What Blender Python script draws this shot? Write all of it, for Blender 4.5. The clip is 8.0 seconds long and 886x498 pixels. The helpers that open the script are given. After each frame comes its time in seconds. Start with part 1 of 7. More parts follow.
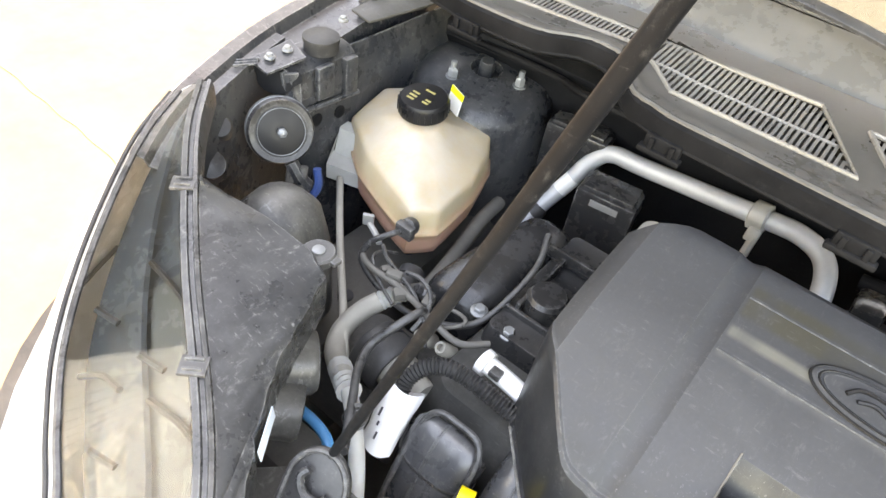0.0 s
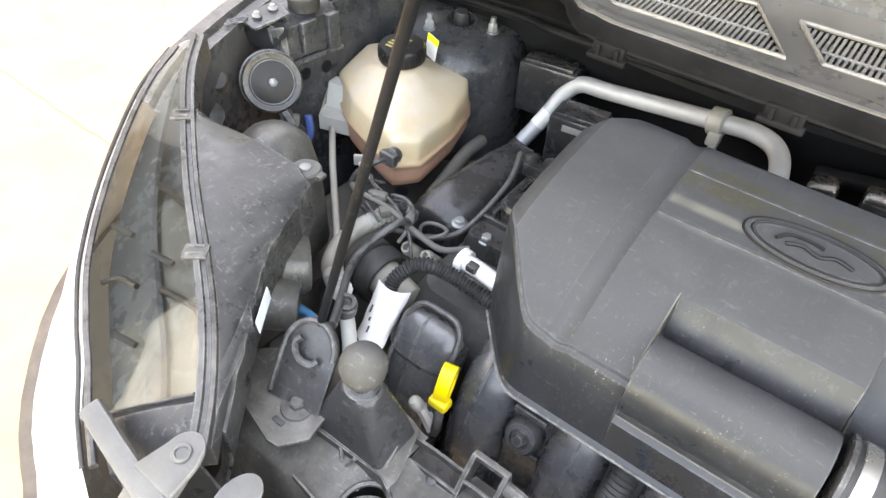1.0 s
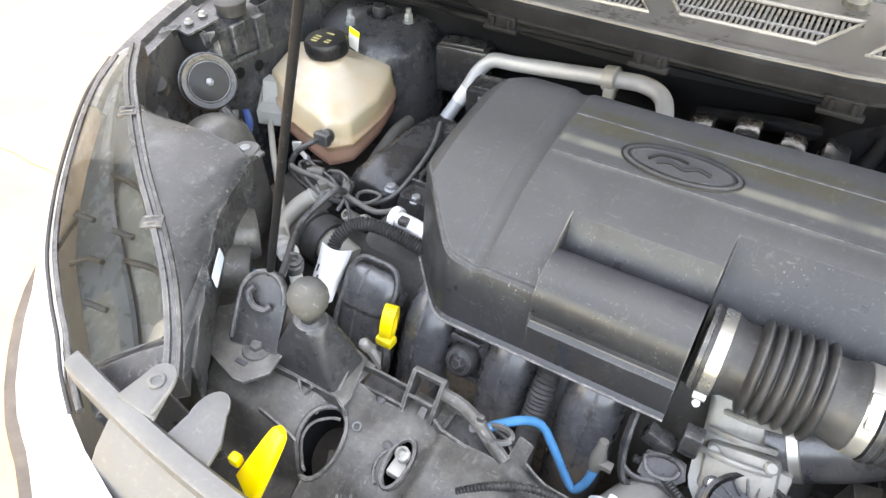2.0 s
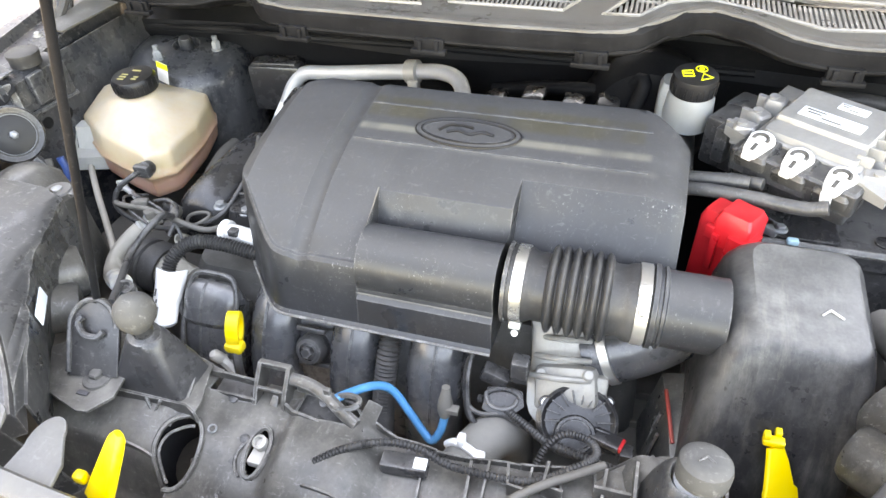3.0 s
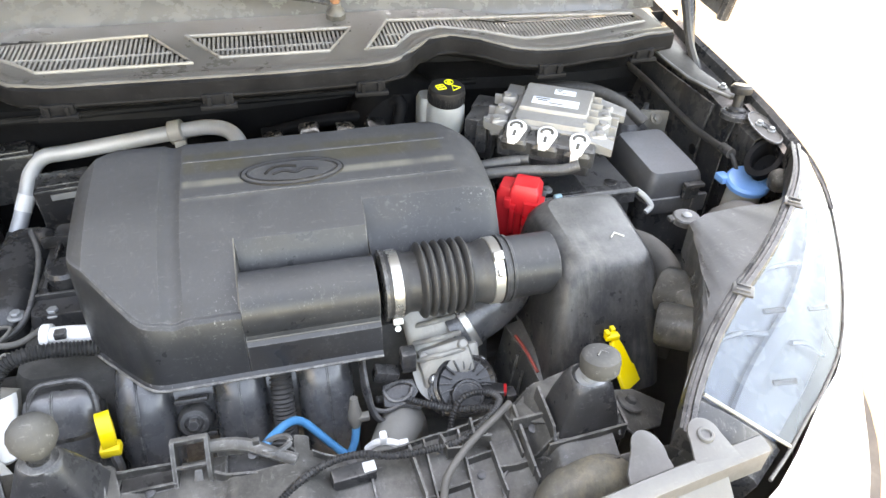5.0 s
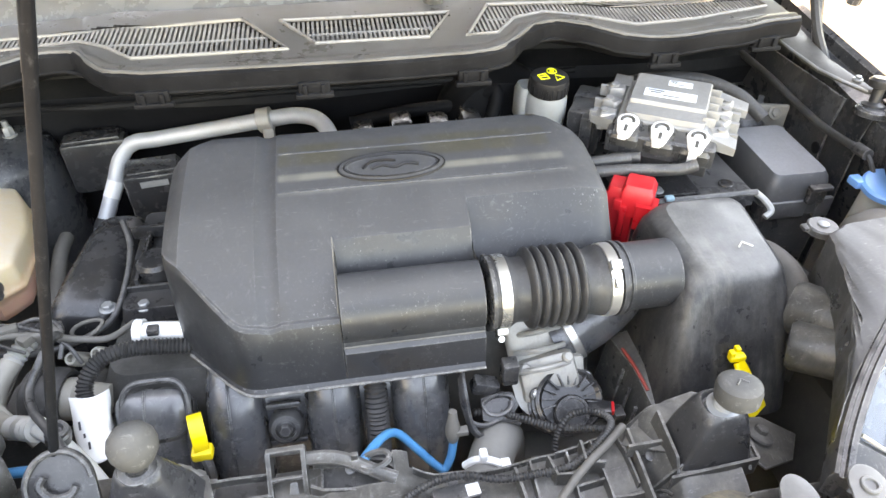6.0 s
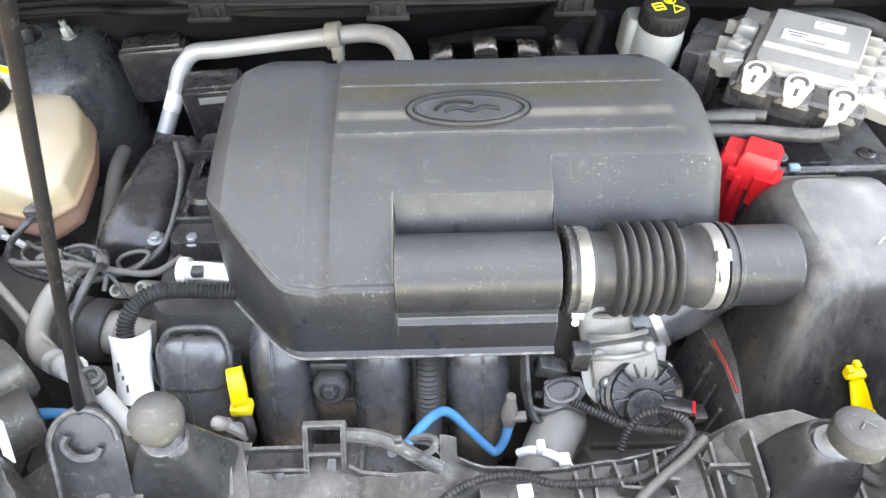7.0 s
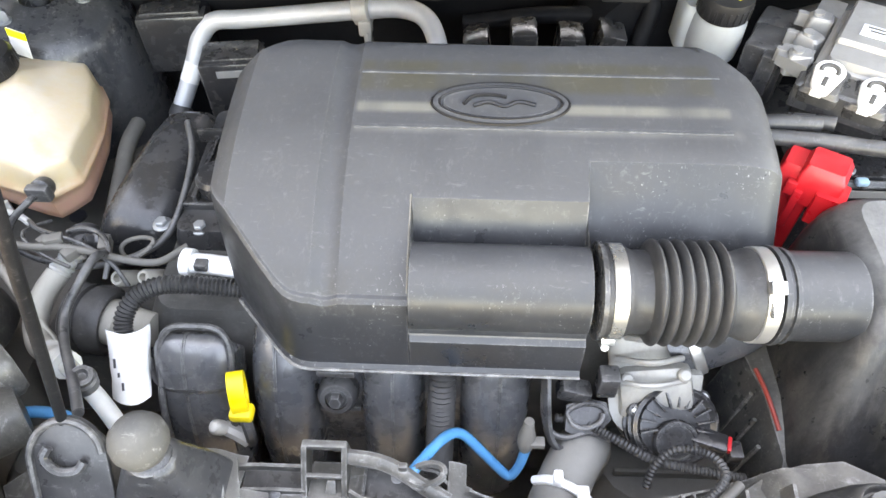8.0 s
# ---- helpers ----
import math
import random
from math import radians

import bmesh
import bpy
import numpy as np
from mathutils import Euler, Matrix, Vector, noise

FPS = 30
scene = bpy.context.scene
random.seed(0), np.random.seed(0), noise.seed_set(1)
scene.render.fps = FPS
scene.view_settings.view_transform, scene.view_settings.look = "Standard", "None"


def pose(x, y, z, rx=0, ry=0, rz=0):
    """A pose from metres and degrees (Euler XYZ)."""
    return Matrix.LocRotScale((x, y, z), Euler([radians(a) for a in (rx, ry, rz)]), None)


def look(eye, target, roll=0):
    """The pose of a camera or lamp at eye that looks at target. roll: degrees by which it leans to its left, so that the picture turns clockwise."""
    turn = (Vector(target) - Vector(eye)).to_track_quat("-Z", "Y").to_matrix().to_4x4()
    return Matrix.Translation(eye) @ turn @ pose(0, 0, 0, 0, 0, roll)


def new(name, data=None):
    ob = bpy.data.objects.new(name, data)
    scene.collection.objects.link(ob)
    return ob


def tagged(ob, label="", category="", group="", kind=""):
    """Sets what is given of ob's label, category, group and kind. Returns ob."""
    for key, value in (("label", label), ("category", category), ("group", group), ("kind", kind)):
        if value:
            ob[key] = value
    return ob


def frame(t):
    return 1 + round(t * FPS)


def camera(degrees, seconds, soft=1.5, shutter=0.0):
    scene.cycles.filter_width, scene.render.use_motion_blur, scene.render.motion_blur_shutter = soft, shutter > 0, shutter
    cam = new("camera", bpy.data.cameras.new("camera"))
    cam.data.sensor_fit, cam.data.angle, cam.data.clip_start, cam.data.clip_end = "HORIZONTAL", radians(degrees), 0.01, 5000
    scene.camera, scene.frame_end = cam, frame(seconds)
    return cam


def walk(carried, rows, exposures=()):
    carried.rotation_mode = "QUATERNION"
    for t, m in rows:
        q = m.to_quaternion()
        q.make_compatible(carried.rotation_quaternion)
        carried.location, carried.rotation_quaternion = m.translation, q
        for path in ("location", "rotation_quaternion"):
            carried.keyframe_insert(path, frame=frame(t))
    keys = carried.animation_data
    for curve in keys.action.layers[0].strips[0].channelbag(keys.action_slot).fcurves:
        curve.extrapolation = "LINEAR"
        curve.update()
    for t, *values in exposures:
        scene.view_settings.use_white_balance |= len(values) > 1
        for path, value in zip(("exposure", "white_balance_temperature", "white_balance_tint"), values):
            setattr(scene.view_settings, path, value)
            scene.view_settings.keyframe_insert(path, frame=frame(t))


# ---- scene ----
cam = camera(67.8, 8.0)
PATH = [
    (0, (-0.16, -0.159, 1.464), (-0.922, 1.073, 0.084), 10.4),
    (0.5, (-0.093, -0.197, 1.448), (-0.903, 1.014, 0.077), 7.5),
    (1, (-0.026, -0.228, 1.437), (-0.87, 0.964, 0.07), 3.6),
    (1.2, (0.002, -0.239, 1.438), (-0.854, 0.949, 0.077), 2.2),
    (2.3, (0.129, -0.316, 1.455), (-0.609, 0.991, 0.132), -0.8),
    (2.5, (0.168, -0.316, 1.447), (-0.575, 1.007, 0.144), -2.6),
    (3, (0.185, -0.343, 1.448), (-0.306, 1.105, 0.159), -2.9),
    (3.5, (0.156, -0.389, 1.462), (0.026, 1.139, 0.178), -3.0),
    (4, (0.094, -0.421, 1.476), (0.275, 1.121, 0.216), -0.9),
    (5.3, (-0.035, -0.441, 1.485), (0.396, 1.095, 0.279), 1.9),
    (5.5, (-0.045, -0.426, 1.479), (0.36, 1.115, 0.271), 2.1),
    (6, (-0.065, -0.366, 1.465), (0.196, 1.175, 0.217), 0.0),
    (6.5, (-0.054, -0.301, 1.452), (0.069, 1.145, 0.075), -0.8),
    (7, (-0.05, -0.252, 1.446), (-0.024, 1.12, -0.009), -0.6),
    (7.5, (-0.045, -0.211, 1.442), (-0.078, 1.111, -0.058), -0.7),
    (8, (-0.041, -0.18, 1.43), (-0.105, 1.113, -0.094), -0.5),
]
walk(cam, [(t, look(eye, target, roll)) for t, eye, target, roll in PATH], exposures=[(0, 4.18, 12600, 17), (2.5, 4.25, 12100, 17), (3.5, 4.56, 11900, 17), (4.2, 4.38, 11800, 16), (5.5, 4.05, 11700, 16), (6.5, 4.46, 11900, 17), (8, 4.51, 11900, 17)])

# ---- sky, sun ----
SUN_AZ, SUN_EL = 10.0, 62.0     # degrees: azimuth from the car's rear (+y) towards +x, height
world = bpy.data.worlds.new("sky")
scene.world = world
world.use_nodes = True
_sky = world.node_tree.nodes.new("ShaderNodeTexSky")
_sky.sky_type, _sky.sun_disc = "NISHITA", False
_sky.sun_elevation, _sky.sun_rotation = radians(SUN_EL), radians(SUN_AZ)
_sky.dust_density, _sky.ozone_density, _sky.air_density = 0.7, 0.8, 1.0
_bg = world.node_tree.nodes["Background"]
_bg.inputs["Strength"].default_value = 0.15
world.node_tree.links.new(_sky.outputs[0], _bg.inputs["Color"])
_sl = bpy.data.lights.new("sun", "SUN")
_sl.energy, _sl.angle, _sl.color = 1.5, radians(3), (1.0, 0.95, 0.87)
sun = new("sun", _sl)
_d = Vector((math.sin(radians(SUN_AZ)) * math.cos(radians(SUN_EL)), math.cos(radians(SUN_AZ)) * math.cos(radians(SUN_EL)), math.sin(radians(SUN_EL))))
sun.matrix_world = look(_d * 20, (0, 0, 0))


# ---- materials ----
def mat(name, col, rough=0.5, metal=0.0, dust=0.0, dust_col=(0.34, 0.33, 0.31), specks=0.0, bump=0.15, scale=1.0, col2=None,
        trans=0.0, sss=0.0, coat=0.0, streak=0.0, up=0.85, even=0.0, zgrad=None, band=None, edge=0.0, edge_r=0.0035, scuff=0.0, spec=0.5, grime=0.0, grime_col=(0.21, 0.20, 0.18)):
    """A worn surface: base colour with a second tone, dust on upward faces that also carries some top light, pale
    specks, fine relief.
    """
    m = bpy.data.materials.new(name)
    m.use_nodes = True
    nt = m.node_tree
    N, L = nt.nodes, nt.links
    b = N["Principled BSDF"]
    tc = N.new("ShaderNodeTexCoord")

    def noise_tex(sc, detail=4.0, stretch=None, rough=0.5):
        n = N.new("ShaderNodeTexNoise")
        n.inputs["Scale"].default_value, n.inputs["Detail"].default_value = sc * scale, detail
        n.inputs["Roughness"].default_value = rough
        if stretch:
            mp = N.new("ShaderNodeMapping")
            mp.inputs["Scale"].default_value = stretch
            L.new(tc.outputs["Object"], mp.inputs[0])
            L.new(mp.outputs[0], n.inputs["Vector"])
        else:
            L.new(tc.outputs["Object"], n.inputs["Vector"])
        return n.outputs["Fac"]

    def ramp(fac, a, z, lo=0.0, hi=1.0):
        r = N.new("ShaderNodeMapRange")
        r.inputs["From Min"].default_value, r.inputs["From Max"].default_value = a, z
        r.inputs["To Min"].default_value, r.inputs["To Max"].default_value = lo, hi
        L.new(fac, r.inputs["Value"])
        return r.outputs[0]

    def mul(a, c, op="MULTIPLY"):
        n = N.new("ShaderNodeMath")
        n.operation = op
        n.use_clamp = True
        for i, q in enumerate((a, c)):
            if isinstance(q, (int, float)):
                n.inputs[i].default_value = q
            else:
                L.new(q, n.inputs[i])
        return n.outputs[0]

    def mix(fac, a, c):
        n = N.new("ShaderNodeMix")
        n.data_type = "RGBA"
        L.new(fac, n.inputs[0])
        for i, q in ((6, a), (7, c)):
            if isinstance(q, tuple):
                n.inputs[i].default_value = (*q, 1)
            else:
                L.new(q, n.inputs[i])
        return n.outputs[2]

    big, mid, fine = noise_tex(8, 9, rough=0.66), noise_tex(48, 7, rough=0.6), noise_tex(260, 2)
    two = col2 or tuple(min(1, c * 1.35 + 0.004) for c in col)
    colour = mix(ramp(big, 0.35, 0.68), col, two)
    rough_out = mul(ramp(mid, 0.3, 0.7, max(0.03, rough - 0.10), min(1, rough + 0.10)), ramp(big, 0.38, 0.62, -0.07, 0.10), "ADD")
    if zgrad:
        sx = N.new("ShaderNodeSeparateXYZ")
        L.new(tc.outputs["Object"], sx.inputs[0])
        wav = mul(sx.outputs[2], ramp(mid, 0.3, 0.7, -0.006, 0.006), "ADD")
        for z0, z1, c in zgrad:
            colour = mix(ramp(wav, z0, z1, 1.0, 0.0), colour, c)
    if dust:
        geo = N.new("ShaderNodeNewGeometry")
        sep = N.new("ShaderNodeSeparateXYZ")
        L.new(geo.outputs["Normal"], sep.inputs[0])
        # Steep cut-off puts some of the light from above into the dust.
        upward = ramp(sep.outputs[2], 0.62, 0.95, 1 - up, 1.0)
        patch = mul(ramp(big, 0.42, 0.62), ramp(mid, 0.34, 0.64))
        if even:
            patch = mul(mul(patch, 1 - even), even, "ADD")
        d = mul(mul(mul(patch, 0.75), ramp(fine, 0.3, 0.7, 0.04, 0.13), "ADD"), upward)
        d = mul(d, dust)
        colour = mix(d, colour, dust_col)
        rough_out = mul(rough_out, mul(d, 0.3), "ADD")
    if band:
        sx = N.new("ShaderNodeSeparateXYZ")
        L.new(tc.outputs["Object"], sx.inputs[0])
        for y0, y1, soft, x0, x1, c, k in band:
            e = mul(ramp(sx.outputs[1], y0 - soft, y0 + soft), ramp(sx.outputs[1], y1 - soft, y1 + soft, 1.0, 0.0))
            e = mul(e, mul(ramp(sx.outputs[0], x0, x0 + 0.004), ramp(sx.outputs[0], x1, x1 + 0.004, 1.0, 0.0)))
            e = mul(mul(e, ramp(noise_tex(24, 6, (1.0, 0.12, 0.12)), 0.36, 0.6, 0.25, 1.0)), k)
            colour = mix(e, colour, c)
    if streak:
        s = ramp(noise_tex(40, 8, (1.0, 0.14, 0.14), rough=0.75), 0.52, 0.62)
        colour = mix(mul(s, streak), colour, (0.36, 0.33, 0.27))
    if grime:
        g1 = ramp(noise_tex(16, 10, (1.0, 1.0, 0.35), rough=0.78), 0.46, 0.64)
        g2 = ramp(noise_tex(95, 7, (1.0, 0.6, 0.5), rough=0.7), 0.38, 0.66)
        colour = mix(mul(mul(g1, mul(g2, 0.8, "ADD")), grime), colour, grime_col)
    if specks:
        s1 = ramp(noise_tex(330, 8, (1.0, 0.5, 0.8), rough=0.78), 0.640 - 0.045 * specks, 0.715 - 0.045 * specks)
        g3 = N.new("ShaderNodeNewGeometry")
        sz = N.new("ShaderNodeSeparateXYZ")
        L.new(g3.outputs["Normal"], sz.inputs[0])
        splash = ramp(sz.outputs[2], 0.90, 0.70, 0.15, 1.0)
        colour = mix(mul(mul(mul(s1, ramp(noise_tex(14, 7, rough=0.75), 0.46, 0.62)), splash), specks), colour, (0.46, 0.455, 0.44))
    if scuff:
        k1 = mul(ramp(noise_tex(150, 9, (1.0, 0.4, 0.6), rough=0.8), 0.54, 0.66), ramp(noise_tex(22, 6, rough=0.75), 0.42, 0.60))
        k2 = ramp(noise_tex(240, 6, (0.25, 1.0, 0.7), rough=0.72), 0.60, 0.70)
        colour = mix(mul(mul(k1, k2, "ADD"), scuff), colour, (0.30, 0.295, 0.285))
    if edge:
        bv = N.new("ShaderNodeBevel")
        bv.samples = 4
        bv.inputs["Radius"].default_value = edge_r
        g2 = N.new("ShaderNodeNewGeometry")
        dp = N.new("ShaderNodeVectorMath")
        dp.operation = "DOT_PRODUCT"
        L.new(bv.outputs[0], dp.inputs[0])
        L.new(g2.outputs["Normal"], dp.inputs[1])
        worn = mul(ramp(dp.outputs["Value"], 0.985, 0.90, 0.0, 1.0), mul(ramp(mid, 0.40, 0.58, 0.1, 1.0), ramp(noise_tex(120, 5, rough=0.7), 0.40, 0.60, 0.15, 1.0)))
        colour = mix(mul(worn, edge), colour, (0.34, 0.335, 0.325))
    L.new(colour, b.inputs["Base Color"])
    L.new(rough_out, b.inputs["Roughness"])
    b.inputs["Metallic"].default_value = metal
    b.inputs["Specular IOR Level"].default_value = spec
    b.inputs["Transmission Weight"].default_value = trans
    b.inputs["Coat Weight"].default_value = coat
    b.inputs["Coat Roughness"].default_value = 0.22
    if sss:
        b.inputs["Subsurface Weight"].default_value = sss
        b.inputs["Subsurface Radius"].default_value = (0.03, 0.02, 0.01)
        b.inputs["Subsurface Scale"].default_value = 0.5
    if bump:
        bp = N.new("ShaderNodeBump")
        bp.inputs["Strength"].default_value, bp.inputs["Distance"].default_value = bump, 0.002
        L.new(mul(mul(fine, 0.4), mul(mid, 0.6), "ADD"), bp.inputs["Height"])
        L.new(bp.outputs[0], b.inputs["Normal"])
    return m


# High up value: lighter top, darker front, imitating light from above through dust.
COVER = dict(rough=0.36, dust=0.9, even=0.8, specks=0.95, edge=0.4, edge_r=0.003, scuff=0.14, up=0.96, dust_col=(0.080, 0.081, 0.084), bump=0.03, spec=0.42)
M_COVER = mat("cover_plastic", (0.016, 0.017, 0.019), **COVER)
# Bands across the crown: an olive stain, then two pale lines.
M_COVERTOP = mat("cover_plastic_stain_and_lines", (0.016, 0.017, 0.019), **COVER,
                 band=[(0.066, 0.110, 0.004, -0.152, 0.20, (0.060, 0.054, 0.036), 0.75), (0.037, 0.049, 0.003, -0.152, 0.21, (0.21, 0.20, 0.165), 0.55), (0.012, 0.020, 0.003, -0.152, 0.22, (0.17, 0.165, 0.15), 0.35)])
M_BLACK = mat("black_plastic", (0.025, 0.025, 0.0265), 0.30, dust=0.35, even=0.15, specks=0.2, bump=0.06, edge=0.55, scuff=0.34, spec=0.44, grime=0.18, grime_col=(0.15, 0.146, 0.138))
M_DUSTY = mat("dusty_plastic", (0.024, 0.0238, 0.0235), 0.34, dust=0.85, even=0.25, specks=0.35, dust_col=(0.215, 0.205, 0.182), up=0.7, bump=0.14, edge=0.95, scuff=0.55, spec=0.48, grime=0.34, grime_col=(0.225, 0.212, 0.188))
M_GLOSS = mat("moulded_manifold", (0.036, 0.038, 0.043), 0.27, dust=0.5, even=0.4, specks=0.2, dust_col=(0.20, 0.196, 0.185), bump=0.06, edge=0.5, scuff=0.45, grime=0.3, grime_col=(0.17, 0.165, 0.155), coat=0.7)
M_SATIN = mat("satin_black", (0.0062, 0.0065, 0.0075), 0.48, dust=0.07, even=0.1, bump=0.03, spec=0.07, scuff=0.03, grime=0.12, grime_col=(0.026, 0.026, 0.028))
M_WALL = mat("corrugated_sheet", (0.80, 0.78, 0.72), 0.6, dust=0.3, bump=0.0, scale=0.2)
# Only for the unseen wall that darkens the lens reflection.
M_UNSEEN_DARK = mat("unseen_dark_wall", (0.030, 0.032, 0.028), 0.7, dust=0.3, bump=0.0, scale=0.2)
# Only for the unseen wall that greys the lens reflection.
M_UNSEEN_GREY = mat("unseen_grey_wall", (0.22, 0.245, 0.26), 0.8, col2=(0.27, 0.295, 0.31), dust=0.3, bump=0.0, scale=0.2)
M_STAIN = mat("stained_plastic", (0.045, 0.043, 0.038), 0.36, dust=1.0, even=0.35, dust_col=(0.24, 0.22, 0.175), up=0.4, bump=0.2, scuff=0.4, spec=0.5, grime=0.6, grime_col=(0.34, 0.29, 0.19))
# Paler copy of M_HOUSING: reflected sky is put into the dust colour.
M_PALEHOUSE = mat("pale_lit_housing", (0.040, 0.041, 0.043), 0.33, dust=0.95, even=0.55, specks=0.1, dust_col=(0.185, 0.185, 0.183), up=0.7, bump=0.10, edge=0.95, scuff=0.5, spec=0.46, grime=0.12, grime_col=(0.10, 0.10, 0.10))
M_RUBBER = mat("rubber", (0.019, 0.019, 0.020), 0.46, dust=0.4, even=0.2, dust_col=(0.15, 0.146, 0.14), up=0.6, bump=0.06, scuff=0.15, spec=0.4, grime=0.12)
M_DARK = mat("dark_steel", (0.034, 0.0335, 0.032), 0.5, dust=0.4, even=0.15, up=0.4, scuff=0.2, spec=0.3, grime=0.15, grime_col=(0.12, 0.115, 0.105))
M_BAY = mat("bay_paint", (0.019, 0.021, 0.025), 0.28, dust=0.35, even=0.1, specks=0.15, dust_col=(0.15, 0.147, 0.14), up=0.7, bump=0.05, edge=0.9, scuff=0.42, spec=0.42, grime=0.30, grime_col=(0.17, 0.165, 0.155))
M_COWL = mat("cowl_plastic", (0.155, 0.145, 0.134), 0.28, dust=0.5, even=0.4, dust_col=(0.38, 0.358, 0.322), up=0.7, bump=0.04, spec=0.75)
M_COWLLIP = mat("cowl_edge", (0.075, 0.073, 0.069), 0.4, dust=0.4, bump=0.04)
M_ECU = mat("die_cast", (0.25, 0.248, 0.242), 0.45, metal=0.3, dust=0.4, dust_col=(0.36, 0.35, 0.33), bump=0.2, edge=0.5, grime=0.3, grime_col=(0.15, 0.147, 0.14))
M_BAND = mat("screen_band", (0.10, 0.097, 0.092), 0.2, dust=0.5, even=0.4, dust_col=(0.26, 0.25, 0.23), bump=0.02, spec=0.8)
M_REFL = mat("lamp_reflector", (0.085, 0.088, 0.080), 0.2, bump=0.0)
M_CAST = mat("dirty_casting", (0.30, 0.292, 0.268), 0.45, metal=0.3, dust=0.5, even=0.2, dust_col=(0.34, 0.32, 0.28), bump=0.3, edge=0.5, up=0.3, scuff=0.3, grime=0.5, grime_col=(0.14, 0.133, 0.12))
# High up value again: dust lightens the lid's top against its front.
M_FILTER = mat("filter_plastic", (0.015, 0.015, 0.016), 0.34, dust=1.0, even=0.34, specks=0.3, streak=0.10, edge=0.5, up=0.97, dust_col=(0.20, 0.198, 0.192), bump=0.05, spec=0.4, scuff=0.1, grime=0.22, grime_col=(0.22, 0.215, 0.20))
M_ELBOW = mat("dusty_elbow", (0.165, 0.160, 0.148), 0.55, dust=0.6, even=0.4, up=0.6, dust_col=(0.23, 0.222, 0.205), spec=0.3, grime=0.2, grime_col=(0.09, 0.087, 0.08), scuff=0.15)
M_BALL = mat("dusty_stop_rubber", (0.045, 0.045, 0.044), 0.7, dust=0.8, even=0.4, dust_col=(0.15, 0.148, 0.14), up=0.7, bump=0.1, scuff=0.4, spec=0.3)
M_LID = mat("dusty_lid", (0.045, 0.046, 0.048), 0.42, dust=1.0, even=0.6, dust_col=(0.27, 0.27, 0.275), edge=0.6, scuff=0.2, bump=0.04, spec=0.4)
# The shade inside the crack, put into the ribbon's colour.
M_CRACK = mat("crack_shade", (0.120, 0.105, 0.085), 0.9)
M_HOUSING = mat("lamp_housing", (0.020, 0.021, 0.023), 0.27, dust=0.8, even=0.3, specks=0.15, dust_col=(0.10, 0.10, 0.10), up=0.6, bump=0.10, edge=0.95, scuff=0.6, spec=0.42, grime=0.10, grime_col=(0.19, 0.187, 0.178))
M_CORRODE = mat("corrosion", (0.32, 0.52, 0.58), 0.8, dust=0.3)
M_GREY = mat("grey_dusty_beam", (0.078, 0.079, 0.078), 0.45, dust=0.6, even=0.4, dust_col=(0.21, 0.207, 0.196), edge=0.5, scuff=0.2, specks=0.3, grime=0.15, grime_col=(0.07, 0.069, 0.066))
M_ALU = mat("cast_aluminium", (0.36, 0.35, 0.325), 0.5, metal=0.25, dust=0.5, dust_col=(0.36, 0.34, 0.30), bump=0.2, edge=0.3)
M_PIPE = mat("aluminium_pipe", (0.42, 0.43, 0.44), 0.55, metal=0.35, dust=0.3, dust_col=(0.36, 0.36, 0.355), bump=0.05)
M_STEEL = mat("bright_steel", (0.55, 0.54, 0.51), 0.34, metal=0.85, dust=0.3)
M_BOLT = mat("zinc_bolt", (0.24, 0.25, 0.255), 0.42, metal=0.5, dust=0.3)
M_WHITE = mat("white_paint", (0.78, 0.78, 0.77), 0.25, dust=0.1, coat=0.6, bump=0.0)
M_TANK = mat("tank_plastic", (0.53, 0.405, 0.262), 0.42, sss=0.25, col2=(0.54, 0.468, 0.385), scale=2.0, dust=0.45, even=0.2, dust_col=(0.50, 0.485, 0.44), bump=0.06, grime=0.22, grime_col=(0.47, 0.34, 0.18), zgrad=[(0.085, 0.140, (0.52, 0.40, 0.22)), (0.078, 0.106, (0.51, 0.27, 0.195))])
M_NATURAL = mat("natural_plastic", (0.40, 0.40, 0.375), 0.45, sss=0.12, dust=0.5, dust_col=(0.34, 0.33, 0.30), grime=0.2, grime_col=(0.24, 0.23, 0.20))
M_RED = mat("red_plastic", (0.55, 0.012, 0.018), 0.38, col2=(0.62, 0.02, 0.025), dust=0.08)
M_DARKRED = mat("dark_red_rubber", (0.28, 0.025, 0.015), 0.6, dust=0.2, grime=0.3)
M_YELLOW = mat("yellow_plastic", (0.86, 0.60, 0.012), 0.4, col2=(0.88, 0.66, 0.03), dust=0.08)
M_BLUE = mat("blue_tube", (0.014, 0.20, 0.40), 0.35, dust=0.12, grime=0.1)
M_BLUECAP = mat("blue_cap", (0.10, 0.30, 0.62), 0.35, dust=0.3, dust_col=(0.35, 0.42, 0.5))
M_BLUEDARK = mat("dark_blue_tube", (0.012, 0.055, 0.19), 0.4, dust=0.3, grime=0.2)
M_RESERVOIR = mat("reservoir_plastic", (0.26, 0.27, 0.265), 0.4, sss=0.1, dust=0.3, dust_col=(0.3, 0.3, 0.29), grime=0.15)
M_CAM = mat("cam_cover_plastic", (0.017, 0.017, 0.018), 0.24, dust=0.25, even=0.1, specks=0.15, edge=0.5, scuff=0.15, bump=0.05, spec=0.5, dust_col=(0.16, 0.155, 0.15))
# Blue of the reflected sky, put into the colour of one lamp's inside.
M_RIGHTLENS = mat("lamp_inside_sky_tint", (0.030, 0.044, 0.066), 0.25, bump=0.0)
M_LABEL = mat("paper_label", (0.66, 0.66, 0.64), 0.6, dust=0.25, grime=0.12, grime_col=(0.40, 0.39, 0.36))
